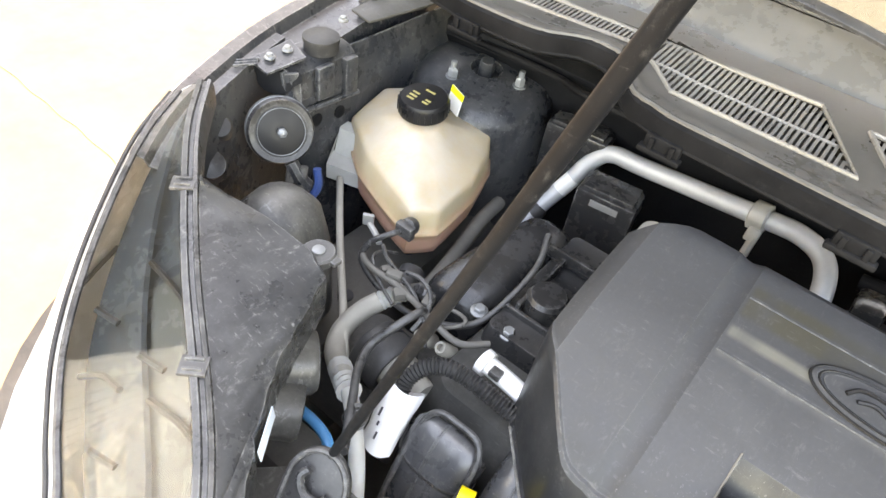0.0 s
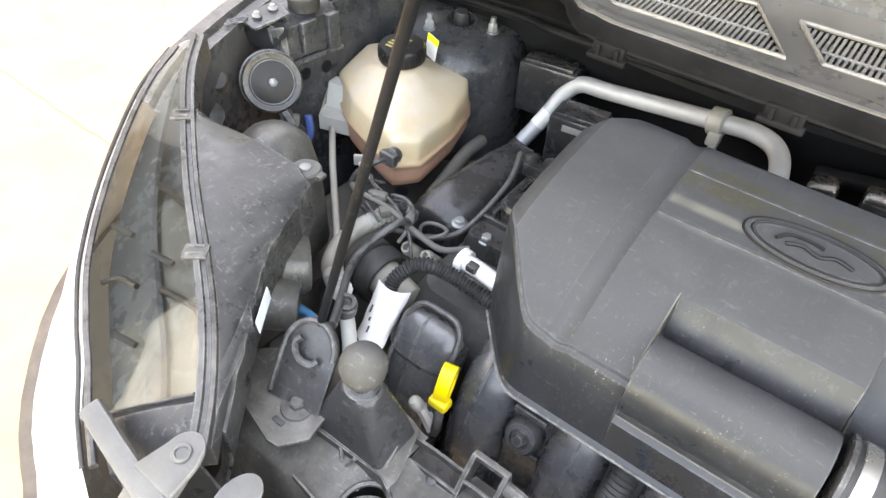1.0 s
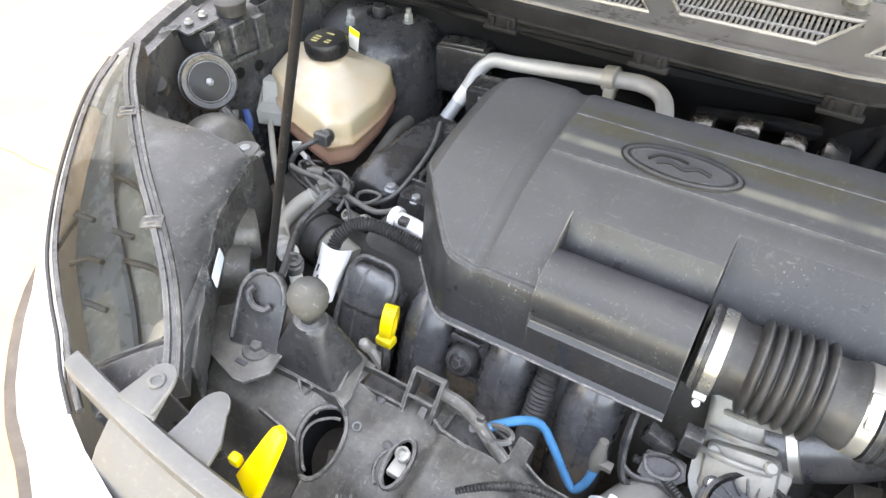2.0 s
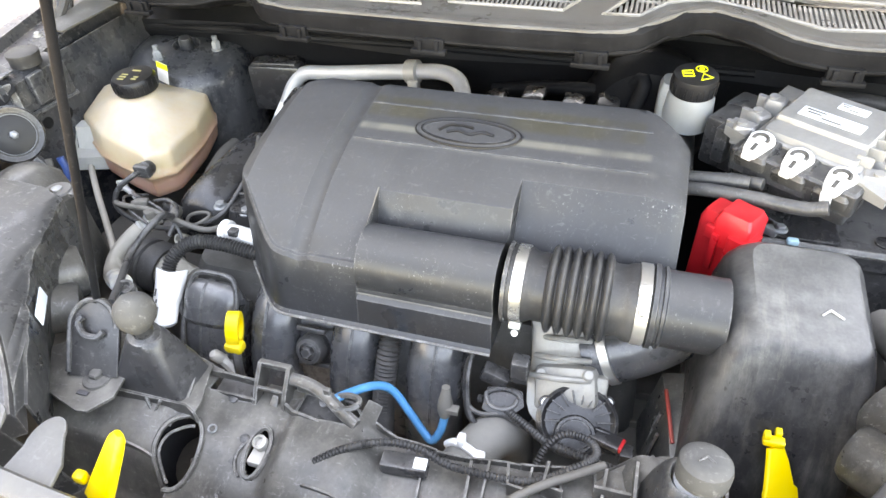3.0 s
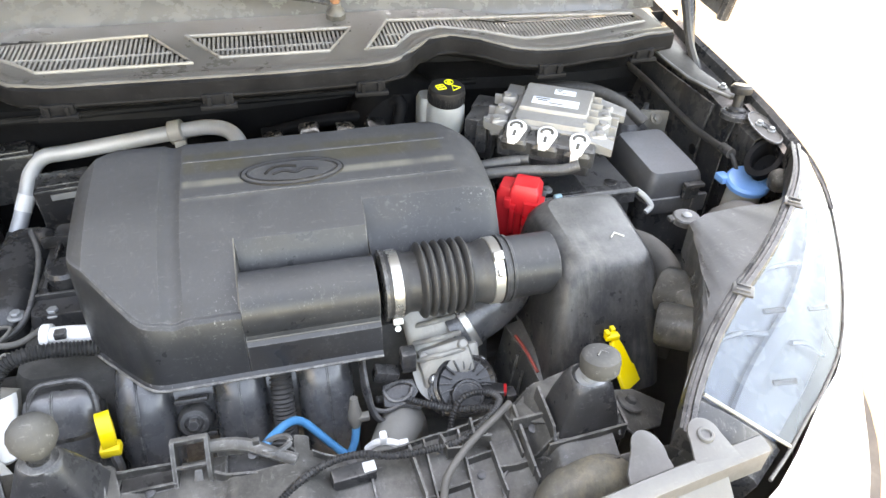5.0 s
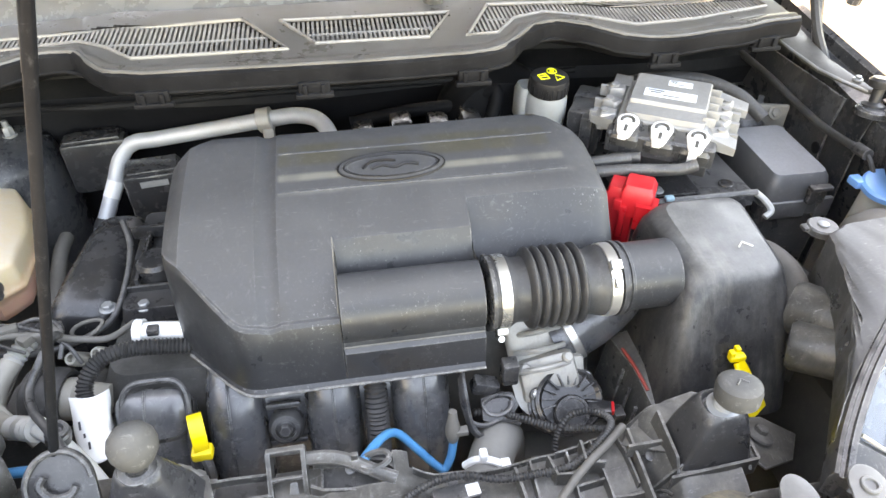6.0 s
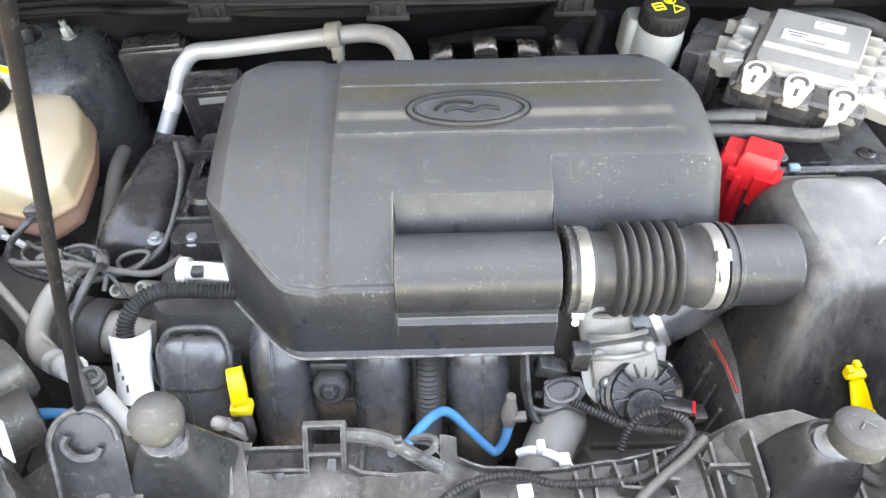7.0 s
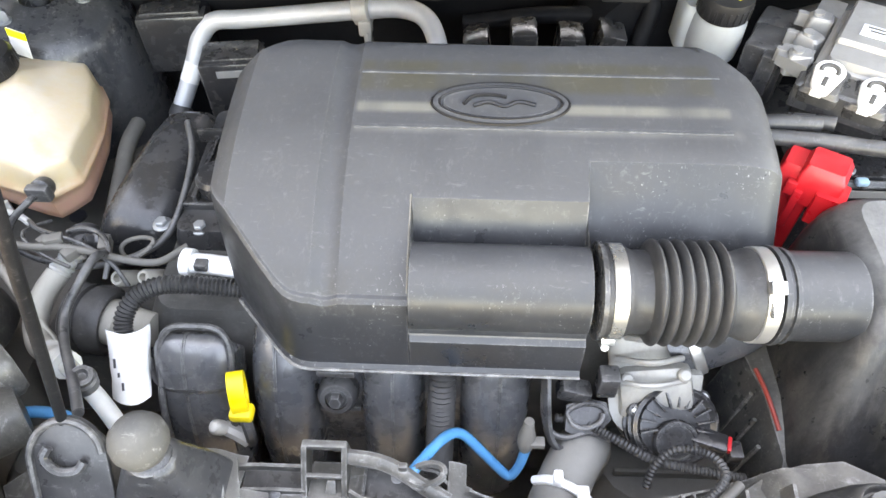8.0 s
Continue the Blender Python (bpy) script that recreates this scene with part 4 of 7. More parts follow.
def runner(x, w, line, depth=0.034, e=0.8):
    """One runner: a fat rounded duct whose crown follows a line of (y, z)."""
    path = spline([(x, y, z) for y, z in line], 5)
    rings = []
    for i, p in enumerate(path):
        t = (path[min(i + 1, len(path) - 1)] - path[max(i - 1, 0)]).normalized()
        n = Vector((1, 0, 0)).cross(t).normalized()
        ring = []
        for k in range(28):
            a = 2 * math.pi * k / 28
            c, q = math.cos(a), math.sin(a)
            ring.append(p + Vector((w * math.copysign(abs(c) ** e, c), 0, 0)) + n * depth * (1 - math.copysign(abs(q) ** e, q)))
        rings.append(ring)
    return loft(rings)


CURL = [(0.235, 0.866), (0.205, 0.868), (0.178, 0.858), (0.154, 0.838), (0.132, 0.803), (0.116, 0.76), (0.107, 0.71), (0.110, 0.65), (0.13, 0.58)]
CURL_1 = [(0.196, 0.80), (0.191, 0.840), (0.181, 0.860), (0.166, 0.861), (0.150, 0.846), (0.130, 0.810), (0.113, 0.765), (0.103, 0.71), (0.105, 0.65), (0.12, 0.58)]
for x, w, line, e, dx in ((-0.316, 0.044, CURL_1, 0.62, -0.006), (-0.227, 0.035, CURL, 0.82, -0.004), (-0.112, 0.034, CURL, 0.82, 0.002), (-0.004, 0.037, CURL, 0.8, 0.004)):
    r = part("runner", runner(x, w, line, 0.034 if e > 0.7 else 0.030, e), M_GLOSS, manifold)
    for off in (0.0011, -0.0011):
        part("seam", tube([(x + dx + off, y - 0.0005, z + 0.0005) for y, z in line[1:]], 0.0009, 6, 5), M_GLOSS, r, "moulded joint line")
part("web", loft([[Vector((x, y, z)) for y, z in ((0.24, 0.846), (0.196, 0.842), (0.176, 0.826), (0.160, 0.795), (0.150, 0.76), (0.145, 0.66), (0.24, 0.66))] for x in (-0.235, -0.19, -0.14, -0.06, 0.0, 0.012)]), M_GLOSS, manifold)
part("boss", join(lathe([(0.022, -0.010), (0.021, 0.006), (0.017, 0.012), (0.012, 0.013), (0.012, 0.006)], axis((-0.170, 0.151, 0.798), (0, -1, 0.55)), 20), bolt((-0.170, 0.144, 0.802), 0.008, (0, -1, 0.55), 0.012)), M_BLACK, manifold)
for y, z, w in ((0.150, 0.770, 0.046), (0.160, 0.826, 0.040)):
    part("brace", box((-0.170, y, z), (w, 0.010, 0.007), 0.002, Matrix.Rotation(radians(-30), 4, "X")), M_BLACK, manifold)
rim = []
for k in range(25):
    a = math.pi * k / 24
    c, q = math.cos(a), math.sin(a)
    rim.append(Vector((-0.312 + 0.037 * math.copysign(abs(c) ** 0.5, c), 0.150 + 0.030 * q ** 0.6, 0.832 + 0.042 * q ** 0.6)))
low = [Vector((-0.312 + 0.036, y - 0.002, z)) for y, z in ((0.132, 0.812), (0.118, 0.782), (0.108, 0.75))]
part("top_flange", tube([Vector((-0.348, p.y, p.z)) for p in low[::-1]] + rim[::-1] + low, 0.0036, 8, 2), M_BLACK, manifold, "raised rim of the first runner")
solid("wiring_conduit", tube([(-0.059, 0.20, 0.862), (-0.059, 0.160, 0.842), (-0.060, 0.132, 0.800), (-0.061, 0.112, 0.75), (-0.062, 0.10, 0.69)], 0.0135, 12, 6, rib=0.003, pitch=0.005), M_RUBBER, (-0.055, 0.11, 0.75), "corrugated black wiring conduit between manifold runners", "conduit")
dip = thing("dipstick", (-0.27, 0.137, 0.80), "yellow plastic dipstick handle in its metal tube", "dipstick")
_y = Vector((0.94, 0.25, -0.05)).normalized()
_z = Vector((-0.22, 0.45, 0.85))
_z = (_z - _y * _z.dot(_y)).normalized()
dm = Matrix.Translation((-0.264, 0.130, 0.833)) @ Matrix((_y.cross(_z), _y, _z)).transposed().to_4x4()
band = []
for k in range(24):
    a = 2 * math.pi * k / 24
    band.append([dm @ Vector((q * 0.0125 * math.cos(a), d, q * 0.021 * math.sin(a))) for q, d in ((1.1, -0.008), (1.1, 0.008), (0.70, 0.008), (0.70, -0.008))])
part("handle", join(loft(band + band[:1], cap=False), box(dm @ Vector((0, 0, -0.024)), (0.024, 0.018, 0.014), 0.004)), M_YELLOW, dip)
part("tube", tube([dm @ Vector((0, 0, -0.02)), dm @ Vector((0, 0.004, -0.05)), (-0.262, 0.11, 0.76)], 0.006, 8), M_BLACK, dip, "black metal tube")
part("stud", join(lathe([(0.008, 0), (0.008, 0.012), (0.005, 0.016), (0, 0.017)], axis((-0.287, 0.112, 0.788), (-0.3, -0.4, 1)), 12), tube([(-0.286, 0.114, 0.786), (-0.275, 0.112, 0.778), (-0.262, 0.108, 0.768)], 0.008, 8, 3)), M_ALU, dip, "pale bolt beside the tube")

# ---- throttle body, hoses in front ----
thr = thing("throttle_unit", (0.16, 0.17, 0.72), "cast aluminium throttle body with a round black motor cap", "throttle body")
td = Vector((0.12, -0.60, 0.79)).normalized()
tm = axis((0.177, 0.134, 0.792), td) @ Matrix.Diagonal((1.0, 0.92, 1.1, 1))
part("housing", join(lathe([(0.040, -0.05), (0.043, -0.030), (0.043, -0.014)], tm, 28), box((0.160, 0.166, 0.815), (0.074, 0.040, 0.050), 0.009, Matrix.Rotation(radians(-12), 4, "Y") @ Matrix.Rotation(radians(-38), 4, "X")), box((0.138, 0.160, 0.806), (0.026, 0.030, 0.046), 0.006, Matrix.Rotation(radians(-30), 4, "X")), box((0.196, 0.166, 0.822), (0.020, 0.022, 0.030), 0.005, Matrix.Rotation(radians(-30), 4, "X"))), M_CAST, thr)
part("neck", loft([[Vector(c) + Vector(u) * r * math.cos(2 * math.pi * k / 24) + Vector(v) * r * math.sin(2 * math.pi * k / 24) for k in range(24)] for c, u, v, r in (
    ((0.160, 0.158, 0.806), (1, 0.1, 0.1), (0, 0.75, 0.66), 0.046), ((0.156, 0.172, 0.816), (1, 0.1, 0.1), (0, 0.75, 0.66), 0.044), ((0.150, 0.186, 0.832), (1, 0.1, 0.1), (0, 0.8, 0.6), 0.037), ((0.145, 0.200, 0.852), (1, 0, 0), (0, 0.8, 0.6), 0.036), ((0.140, 0.216, 0.880), (1, 0, 0), (0, 0.8, 0.6), 0.036))]), M_CAST, thr, "dirty cast neck")
for k in range(3):
    part("neck_rib", tube([(0.116 + 0.002 * k, 0.160 + 0.018 * k, 0.828 + 0.014 * k), (0.148, 0.146 + 0.018 * k, 0.846 + 0.014 * k), (0.185 - 0.003 * k, 0.158 + 0.018 * k, 0.838 + 0.014 * k)], 0.0035, 8, 5), M_CAST, thr)
for p in ((0.182, 0.160, 0.845), (0.128, 0.160, 0.832)):
    part("boss", lathe([(0.007, -0.012), (0.007, 0.004), (0.005, 0.006), (0.0, 0.006)], axis(p, (0.1, -0.5, 0.85)), 12), M_CAST, thr)
cap = part("motor_cap", lathe([(0.047, -0.012), (0.047, -0.007), (0.0445, -0.006), (0.0445, -0.002), (0.047, -0.001), (0.047, 0.005), (0.0445, 0.006), (0.0445, 0.010), (0.0455, 0.011), (0.0455, 0.014), (0.042, 0.016), (0.037, 0.012), (0.012, 0.0135), (0.0, 0.0135)], tm, 36), M_CAM, thr, "round black ribbed motor cap")
for k in range(18):
    a = radians(20 * k)
    q = tm.to_3x3() @ Vector((math.cos(a), math.sin(a), 0))
    if q.y > -0.35:
        part("rib", box((0, 0, 0), (0.018, 0.0020, 0.008), 0.0005, tm @ Matrix.Rotation(a, 4, "Z") @ Matrix.Translation((0.030, 0, 0.0145))), M_CAM, cap)
_b = tm.to_3x3().inverted() @ Vector((0.0, -1.0, 0.0))
_b = Vector((_b.x, _b.y, 0)).normalized() * 0.016
part("cap_boss", lathe([(0.024, 0.010), (0.024, 0.017), (0.022, 0.0195), (0.019, 0.0195), (0.018, 0.018), (0.0, 0.018)], tm @ Matrix.Translation((_b.x, _b.y, 0)), 30), M_CAM, cap)
for a in (35, 150, 215, 330):
    q = tm @ Vector((0.042 * math.cos(radians(a)), 0.042 * math.sin(radians(a)), 0.008))
    lug = part("screw_lug", lathe([(0.0085, -0.010), (0.0085, 0.0), (0.007, 0.001)], axis(q, td), 14), M_CAM, cap)
    part("screw", bolt(q, 0.0042, td, 0.005), M_STEEL, thr, "bright screw")
part("plug", join(box((0.212, 0.116, 0.792), (0.038, 0.020, 0.018), 0.004, Matrix.Rotation(radians(-18), 4, "Z")), box((0.236, 0.106, 0.790), (0.014, 0.018, 0.016), 0.002)), M_CAM, thr)
part("plug_latch", box((0.230, 0.110, 0.797), (0.004, 0.016, 0.008), 0.001, Matrix.Rotation(radians(-18), 4, "Z")), M_RED, thr, "red plug latch")
duct = thing("throttle_duct", (0.23, 0.22, 0.83), "black rubber duct between intake hose and throttle", "duct")
part("duct", tube([(0.30, 0.25, 0.90), (0.262, 0.235, 0.865), (0.225, 0.22, 0.845), (0.175, 0.21, 0.825)], 0.040, 20, 5), M_GLOSS, duct)
part("hose_clamp", lathe([(0.041, 0), (0.0425, 0.001), (0.0425, 0.011), (0.041, 0.012)], axis((0.205, 0.215, 0.838), (-1, -0.15, -0.45)), 30), M_STEEL, duct, "steel hose clamp")
elbow = thing("coolant_elbow", (0.09, 0.1, 0.72), "dusty black rubber hose elbow with a white clip", "hose")
part("elbow", tube([(0.046, 0.030, 0.752), (0.060, 0.062, 0.764), (0.078, 0.098, 0.766), (0.094, 0.122, 0.752), (0.102, 0.134, 0.71), (0.104, 0.138, 0.62)], 0.0275, 20, 6), M_ELBOW, elbow)
part("clip", join(tube([(0.036, 0.075, 0.775), (0.048, 0.070, 0.791), (0.064, 0.064, 0.795), (0.082, 0.056, 0.789), (0.092, 0.052, 0.772)], 0.0048, 8, 5), box((0.056, 0.068, 0.800), (0.009, 0.012, 0.016), 0.002), box((0.080, 0.056, 0.795), (0.012, 0.014, 0.008), 0.002)), M_LEVER, elbow, "white plastic hose clip")
blue = thing("blue_vacuum_hose", (-0.03, 0.09, 0.76), "bright blue vacuum hose between support and manifold", "hose")
part("hose", tube([(-0.084, 0.041, 0.858), (-0.074, 0.058, 0.853), (-0.055, 0.088, 0.837), (-0.039, 0.102, 0.818), (-0.018, 0.097, 0.790), (0.002, 0.089, 0.765), (0.013, 0.086, 0.757), (0.022, 0.092, 0.770), (0.027, 0.10, 0.795)], 0.0052, 10, 6), M_BLUE, blue)
part("connector", join(lathe([(0.006, 0), (0.009, 0.01), (0.009, 0.022), (0.006, 0.035), (0.005, 0.045)], axis((0.026, 0.10, 0.792), (0.02, 0.2, 1)), 12), box((0.036, 0.10, 0.808), (0.016, 0.010, 0.008), 0.001)), M_HOSE, blue, "grey plastic connector")
gb = thing("gearbox", (0.22, 0.2, 0.5), "dusty cast gearbox casing below the throttle", "gearbox")
part("casing", rbox([(0.48, 0.08, 0.36, 0.04, 0.34, 0.04), (0.62, 0.09, 0.35, 0.05, 0.33, 0.05), (0.69, 0.12, 0.32, 0.09, 0.30, 0.05)]), M_HOSE, gb)
for k in range(5):
    part("rib", box((0.22, 0.07 + 0.05 * k, 0.692), (0.17, 0.006, 0.02), 0.002), M_HOSE, gb)
br2 = thing("loom_bracket", (0.07, 0.14, 0.80), "black metal bracket with plugs beside the throttle", "bracket")
part("arm", tube([(0.045, 0.165, 0.855), (0.045, 0.135, 0.835), (0.050, 0.115, 0.80), (0.062, 0.105, 0.785), (0.08, 0.108, 0.785)], 0.006, 8, 5, flat=0.6), M_BLACK, br2)
part("plug", box((0.075, 0.152, 0.822), (0.034, 0.020, 0.020), 0.004, Matrix.Rotation(radians(20), 4, "Y")), M_BLACK, br2)
part("plug", box((0.105, 0.150, 0.845), (0.020, 0.020, 0.034), 0.003), M_BLACK, br2)
lp = part("plate", slab([(-0.024, -0.012), (-0.012, -0.019), (0.014, -0.017), (0.026, -0.008), (0.024, 0.010), (0.008, 0.016), (-0.018, 0.014)], -0.003, 0.003, axis((0.088, 0.134, 0.802), (0.1, -0.5, 0.85)), 0.001), M_CAM, br2, "small black plate")
part("rim", tube([axis((0.088, 0.134, 0.802), (0.1, -0.5, 0.85)) @ Vector((0.020 * math.cos(radians(a)) * (1.1 if a < 180 else 0.9), 0.012 * math.sin(radians(a)), 0.005)) for a in range(0, 361, 30)], 0.0028, 8, 2), M_BLACK, lp)
part("wire", tube([(0.050, 0.165, 0.86), (0.043, 0.140, 0.83), (0.048, 0.118, 0.806), (0.066, 0.112, 0.796), (0.092, 0.120, 0.792), (0.115, 0.118, 0.782)], 0.0032, 8, 6), M_BLACK, br2)
# Pale tubes draw the edge highlights of the recess, as well as wear.
for pts in ([(-0.0912, 0.2465, crown_z(0.2465) + 0.0004), (-0.0912, 0.20, crown_z(0.20) + 0.0004), (-0.0912, 0.168, 0.9565)], [(-0.0905, 0.148, 0.9225), (0.0, 0.148, 0.9225), (0.071, 0.148, 0.9225)]):
    part("worn_edge_highlight", tube(pts, 0.0009, 6, 3), M_HOSE, cover, "pale worn edge drawn as a highlight line")

# ---- coolant tank and the left side ----
tank = thing("coolant_tank", (-0.63, 0.46, 0.78), "yellowed translucent coolant tank with a black screw cap", "coolant tank")


TANK = [(-0.510, 0.385), (-0.535, 0.352), (-0.600, 0.372), (-0.668, 0.400), (-0.752, 0.462), (-0.747, 0.535), (-0.700, 0.590), (-0.620, 0.612), (-0.575, 0.598), (-0.548, 0.560), (-0.522, 0.480)]
SHOULDER = [0.908, 0.912, 0.909, 0.906, 0.905, 0.928, 0.930, 0.910, 0.902, 0.898, 0.902]
DRAWN = [0.965, 0.945, 0.885, 0.875, 0.955, 0.97, 0.965, 0.965, 0.955, 0.94, 0.965]


def tank_ring(k, zs):
    """Outline of the tank, a skewed box with clipped corners; k (one, or one for each corner) draws it in towards the neck, zs are the heights round it."""
    c = Vector((-0.635, 0.490))
    ks = k if isinstance(k, list) else [k] * len(TANK)
    return [Vector((c.x + (x - c.x) * q, c.y + (y - c.y) * q, z)) for (x, y), z, q in zip(TANK, zs, ks)]


def tank_body():
    n = len(TANK)
    seam = [0.872, 0.876, 0.874, 0.870, 0.868, 0.868, 0.866, 0.862, 0.860, 0.860, 0.866]
    bm = loft([tank_ring(0.84, [0.824] * n), tank_ring(0.97, [0.836] * n), tank_ring(0.985, [z - 0.006 for z in seam]), tank_ring(1.012, [z - 0.003 for z in seam]), tank_ring(1.012, [z + 0.001 for z in seam]), tank_ring(0.99, [z + 0.004 for z in seam]),
               tank_ring(DRAWN, SHOULDER), tank_ring([0.60 * q for q in DRAWN], [z * 0.45 + 0.936 * 0.55 for z in SHOULDER]), tank_ring(0.24, [0.940] * n)])
    bmesh.ops.recalc_face_normals(bm, faces=bm.faces[:])
    es = [e for e in bm.edges if len(e.link_faces) == 2 and e.calc_face_angle(0) > radians(10) and max(v.co.z for v in e.verts) > 0.880]
    bmesh.ops.bevel(bm, geom=es, offset=0.0075, segments=4, affect="EDGES", profile=0.5, clamp_overlap=True)
    bmesh.ops.triangulate(bm, faces=[f for f in bm.faces if len(f.verts) > 4])
    bmesh.ops.subdivide_edges(bm, edges=[e for e in bm.edges if e.calc_length() > 0.012], cuts=2, use_grid_fill=True, smooth=0.12)
    for v in bm.verts:
        if v.co.z > 0.880:
            v.co.z += 0.0016 * math.sin(75 * v.co.x + 20 * v.co.y) * math.sin(60 * v.co.y - 15 * v.co.x) + 0.0008 * math.sin(170 * v.co.x) * math.sin(150 * v.co.y)
    return bm


part("body", tank_body(), M_TANK, tank, "yellowed body, pink where the coolant stands", smooth=60)
for a, b in (((-0.556, 0.455, 0.897), (-0.545, 0.452, 0.866)), ((-0.545, 0.425, 0.899), (-0.536, 0.422, 0.868))):
    part("moulded_rib", tube([a, tuple((p + q) / 2 for p, q in zip(a, b)), b], 0.010, 10, 4), M_TANK, tank)
cm = axis((-0.648, 0.508, 0.938), (0.0, -0.06, 1))
part("neck", lathe([(0.028, -0.03), (0.028, 0.012)], cm, 24), M_TANK, tank)
capo = part("cap", lathe([(0.036, 0.006), (0.037, 0.009), (0.037, 0.026), (0.034, 0.031), (0.020, 0.0315), (0.0, 0.0315)], cm, 36), M_BADGE, tank, "black screw cap with gold print")
for k in range(24):
    a = 2 * math.pi * k / 24
    part("grip_rib", box((0, 0, 0), (0.002, 0.003, 0.016), 0.0004, cm @ Matrix.Rotation(a, 4, "Z") @ Matrix.Translation((0.0372, 0, 0.018))), M_BADGE, capo)
for x, y, w in ((0.0, 0.014, 0.016), (-0.013, -0.002, 0.012), (-0.012, -0.010, 0.013), (-0.011, -0.018, 0.012), (0.012, -0.006, 0.009), (0.012, -0.013, 0.010)):
    part("print_bar", box((0, 0, 0), (w, 0.0035, 0.0006), 0.0, cm @ Matrix.Translation((x, y, 0.0318))), M_GOLD, capo, "plain bar of gold print")
tg = part("tag", box((0, 0, 0), (0.036, 0.0012, 0.034), 0.0, axis((-0.628, 0.556, 0.952), (0.05, 0.2, 1)) @ Matrix.Rotation(radians(-12), 4, "Z")), M_LABEL, tank, "white and yellow paper tag")
part("tag_band", box((0, 0, 0), (0.036, 0.0018, 0.010), 0.0, axis((-0.6274, 0.5582, 0.9635), (0.05, 0.2, 1)) @ Matrix.Rotation(radians(-12), 4, "Z")), M_SIGNY, tg, "yellow warning band")
foot = part("mounting_foot", bevelled(loft([[Vector((x, y, z)) for x, y in ((-0.729, 0.395), (-0.672, 0.412), (-0.690, 0.462), (-0.764, 0.458))] for z in (0.834, 0.859)]), 0.003), M_NATURAL, tank, "milky plastic mounting foot")
part("upright", bevelled(loft([[Vector(p) for p in r] for r in (((-0.742, 0.424, 0.858), (-0.682, 0.434, 0.858), (-0.690, 0.462, 0.858), (-0.762, 0.456, 0.858)), ((-0.748, 0.440, 0.892), (-0.690, 0.446, 0.896), (-0.692, 0.464, 0.896), (-0.756, 0.460, 0.894)))]), 0.003), M_NATURAL, foot)
part("web", bevelled(plate3([(-0.733, 0.400, 0.857), (-0.758, 0.450, 0.857), (-0.752, 0.446, 0.890)], 0.004), 0.0008), M_NATURAL, foot)
part("hose_connector", join(lathe([(0.010, 0), (0.012, 0.004), (0.012, 0.016), (0.008, 0.018), (0.008, 0.028)], axis((-0.527, 0.352, 0.898), (0.1, -0.9, 0.35)), 14), box((-0.522, 0.330, 0.906), (0.026, 0.012, 0.020), 0.003)), M_BLACK, tank, "black quick connector")
part("outlet", join(lathe([(0.016, 0), (0.019, 0.003), (0.019, 0.016), (0.015, 0.018), (0.015, 0.035)], axis((-0.525, 0.365, 0.805), (0.25, -0.8, -0.1)), 16), box((-0.505, 0.325, 0.80), (0.02, 0.012, 0.022), 0.003)), M_BLACK, tank, "black lower hose outlet")
solid("tank_vent_hose", tube([(-0.524, 0.335, 0.903), (-0.530, 0.315, 0.905), (-0.548, 0.296, 0.890), (-0.552, 0.285, 0.868), (-0.530, 0.280, 0.852), (-0.490, 0.272, 0.850), (-0.452, 0.268, 0.856), (-0.412, 0.282, 0.858), (-0.385, 0.308, 0.862), (-0.372, 0.345, 0.880), (-0.368, 0.40, 0.905), (-0.385, 0.45, 0.915)], 0.0042, 10, 6), M_BLACK, (-0.48, 0.3, 0.86), "thin black vent hose looping from the coolant tank", "hose")
solid("tank_lower_hose", tube([(-0.515, 0.33, 0.80), (-0.49, 0.35, 0.81), (-0.495, 0.42, 0.825), (-0.51, 0.50, 0.83), (-0.52, 0.56, 0.82)], 0.011, 10, 6), M_HOSE, (-0.5, 0.42, 0.81), "dusty grey hose along the coolant tank", "hose")

for sx in (1, -1):
    tower = thing("strut_tower", (sx * -0.635, 0.67, 0.72), "dark painted strut tower with three studs", "strut tower", "strut towers")
    low = 0.0 if sx > 0 else -0.03
    tmx = axis((sx * -0.652, 0.668, 0.950 + low), (sx * 0.08, -0.10, 1)) @ Matrix.Diagonal((1.07, 1.07, 1, 1))
    part("dome", lathe([(0.128, -0.30), (0.122, -0.10), (0.112, -0.045), (0.106, -0.022), (0.094, -0.006), (0.080, 0.0), (0.045, 0.002), (0.034, 0.006), (0.024, 0.006), (0.020, -0.006), (0.012, -0.006), (0.012, 0.014), (0.010, 0.02), (0, 0.02)], tmx, 36), M_BAY, tower)
    for a in (205, 330, 85):
        q = tmx @ Vector((0.056 * math.cos(radians(a)) * sx, 0.056 * math.sin(radians(a)), 0.0))
        part("stud", join(lathe([(0.011, 0), (0.011, 0.003)], axis(q, (0, 0, 1)), 16), lathe([(0.0085, 0.003), (0.0085, 0.014), (0.006, 0.017)], axis(q, (0, 0, 1)), 6), lathe([(0.005, 0.016), (0.005, 0.027), (0, 0.028)], axis(q, (0, 0, 1)), 10)), M_BOLT, tower, "zinc stud and nut")
    rail = thing("chassis_rail", (sx * -0.62, 0.4, 0.55), "dusty chassis rail beside the engine", "chassis rail", "chassis rails")
    part("beam", rbox([(0.55, -0.70, -0.54, 0.0, 0.72, 0.02), (0.70, -0.70, -0.55, 0.05, 0.72, 0.02), (0.735, -0.69, -0.56, 0.08, 0.72, 0.02)], m=Matrix.Diagonal((sx, 1, 1, 1))), M_HOSE, rail)
    part("seam", tube([(sx * -0.556, 0.06, 0.705), (sx * -0.556, 0.40, 0.708), (sx * -0.556, 0.70, 0.708)], 0.004, 8, 3), M_HOSE, rail)
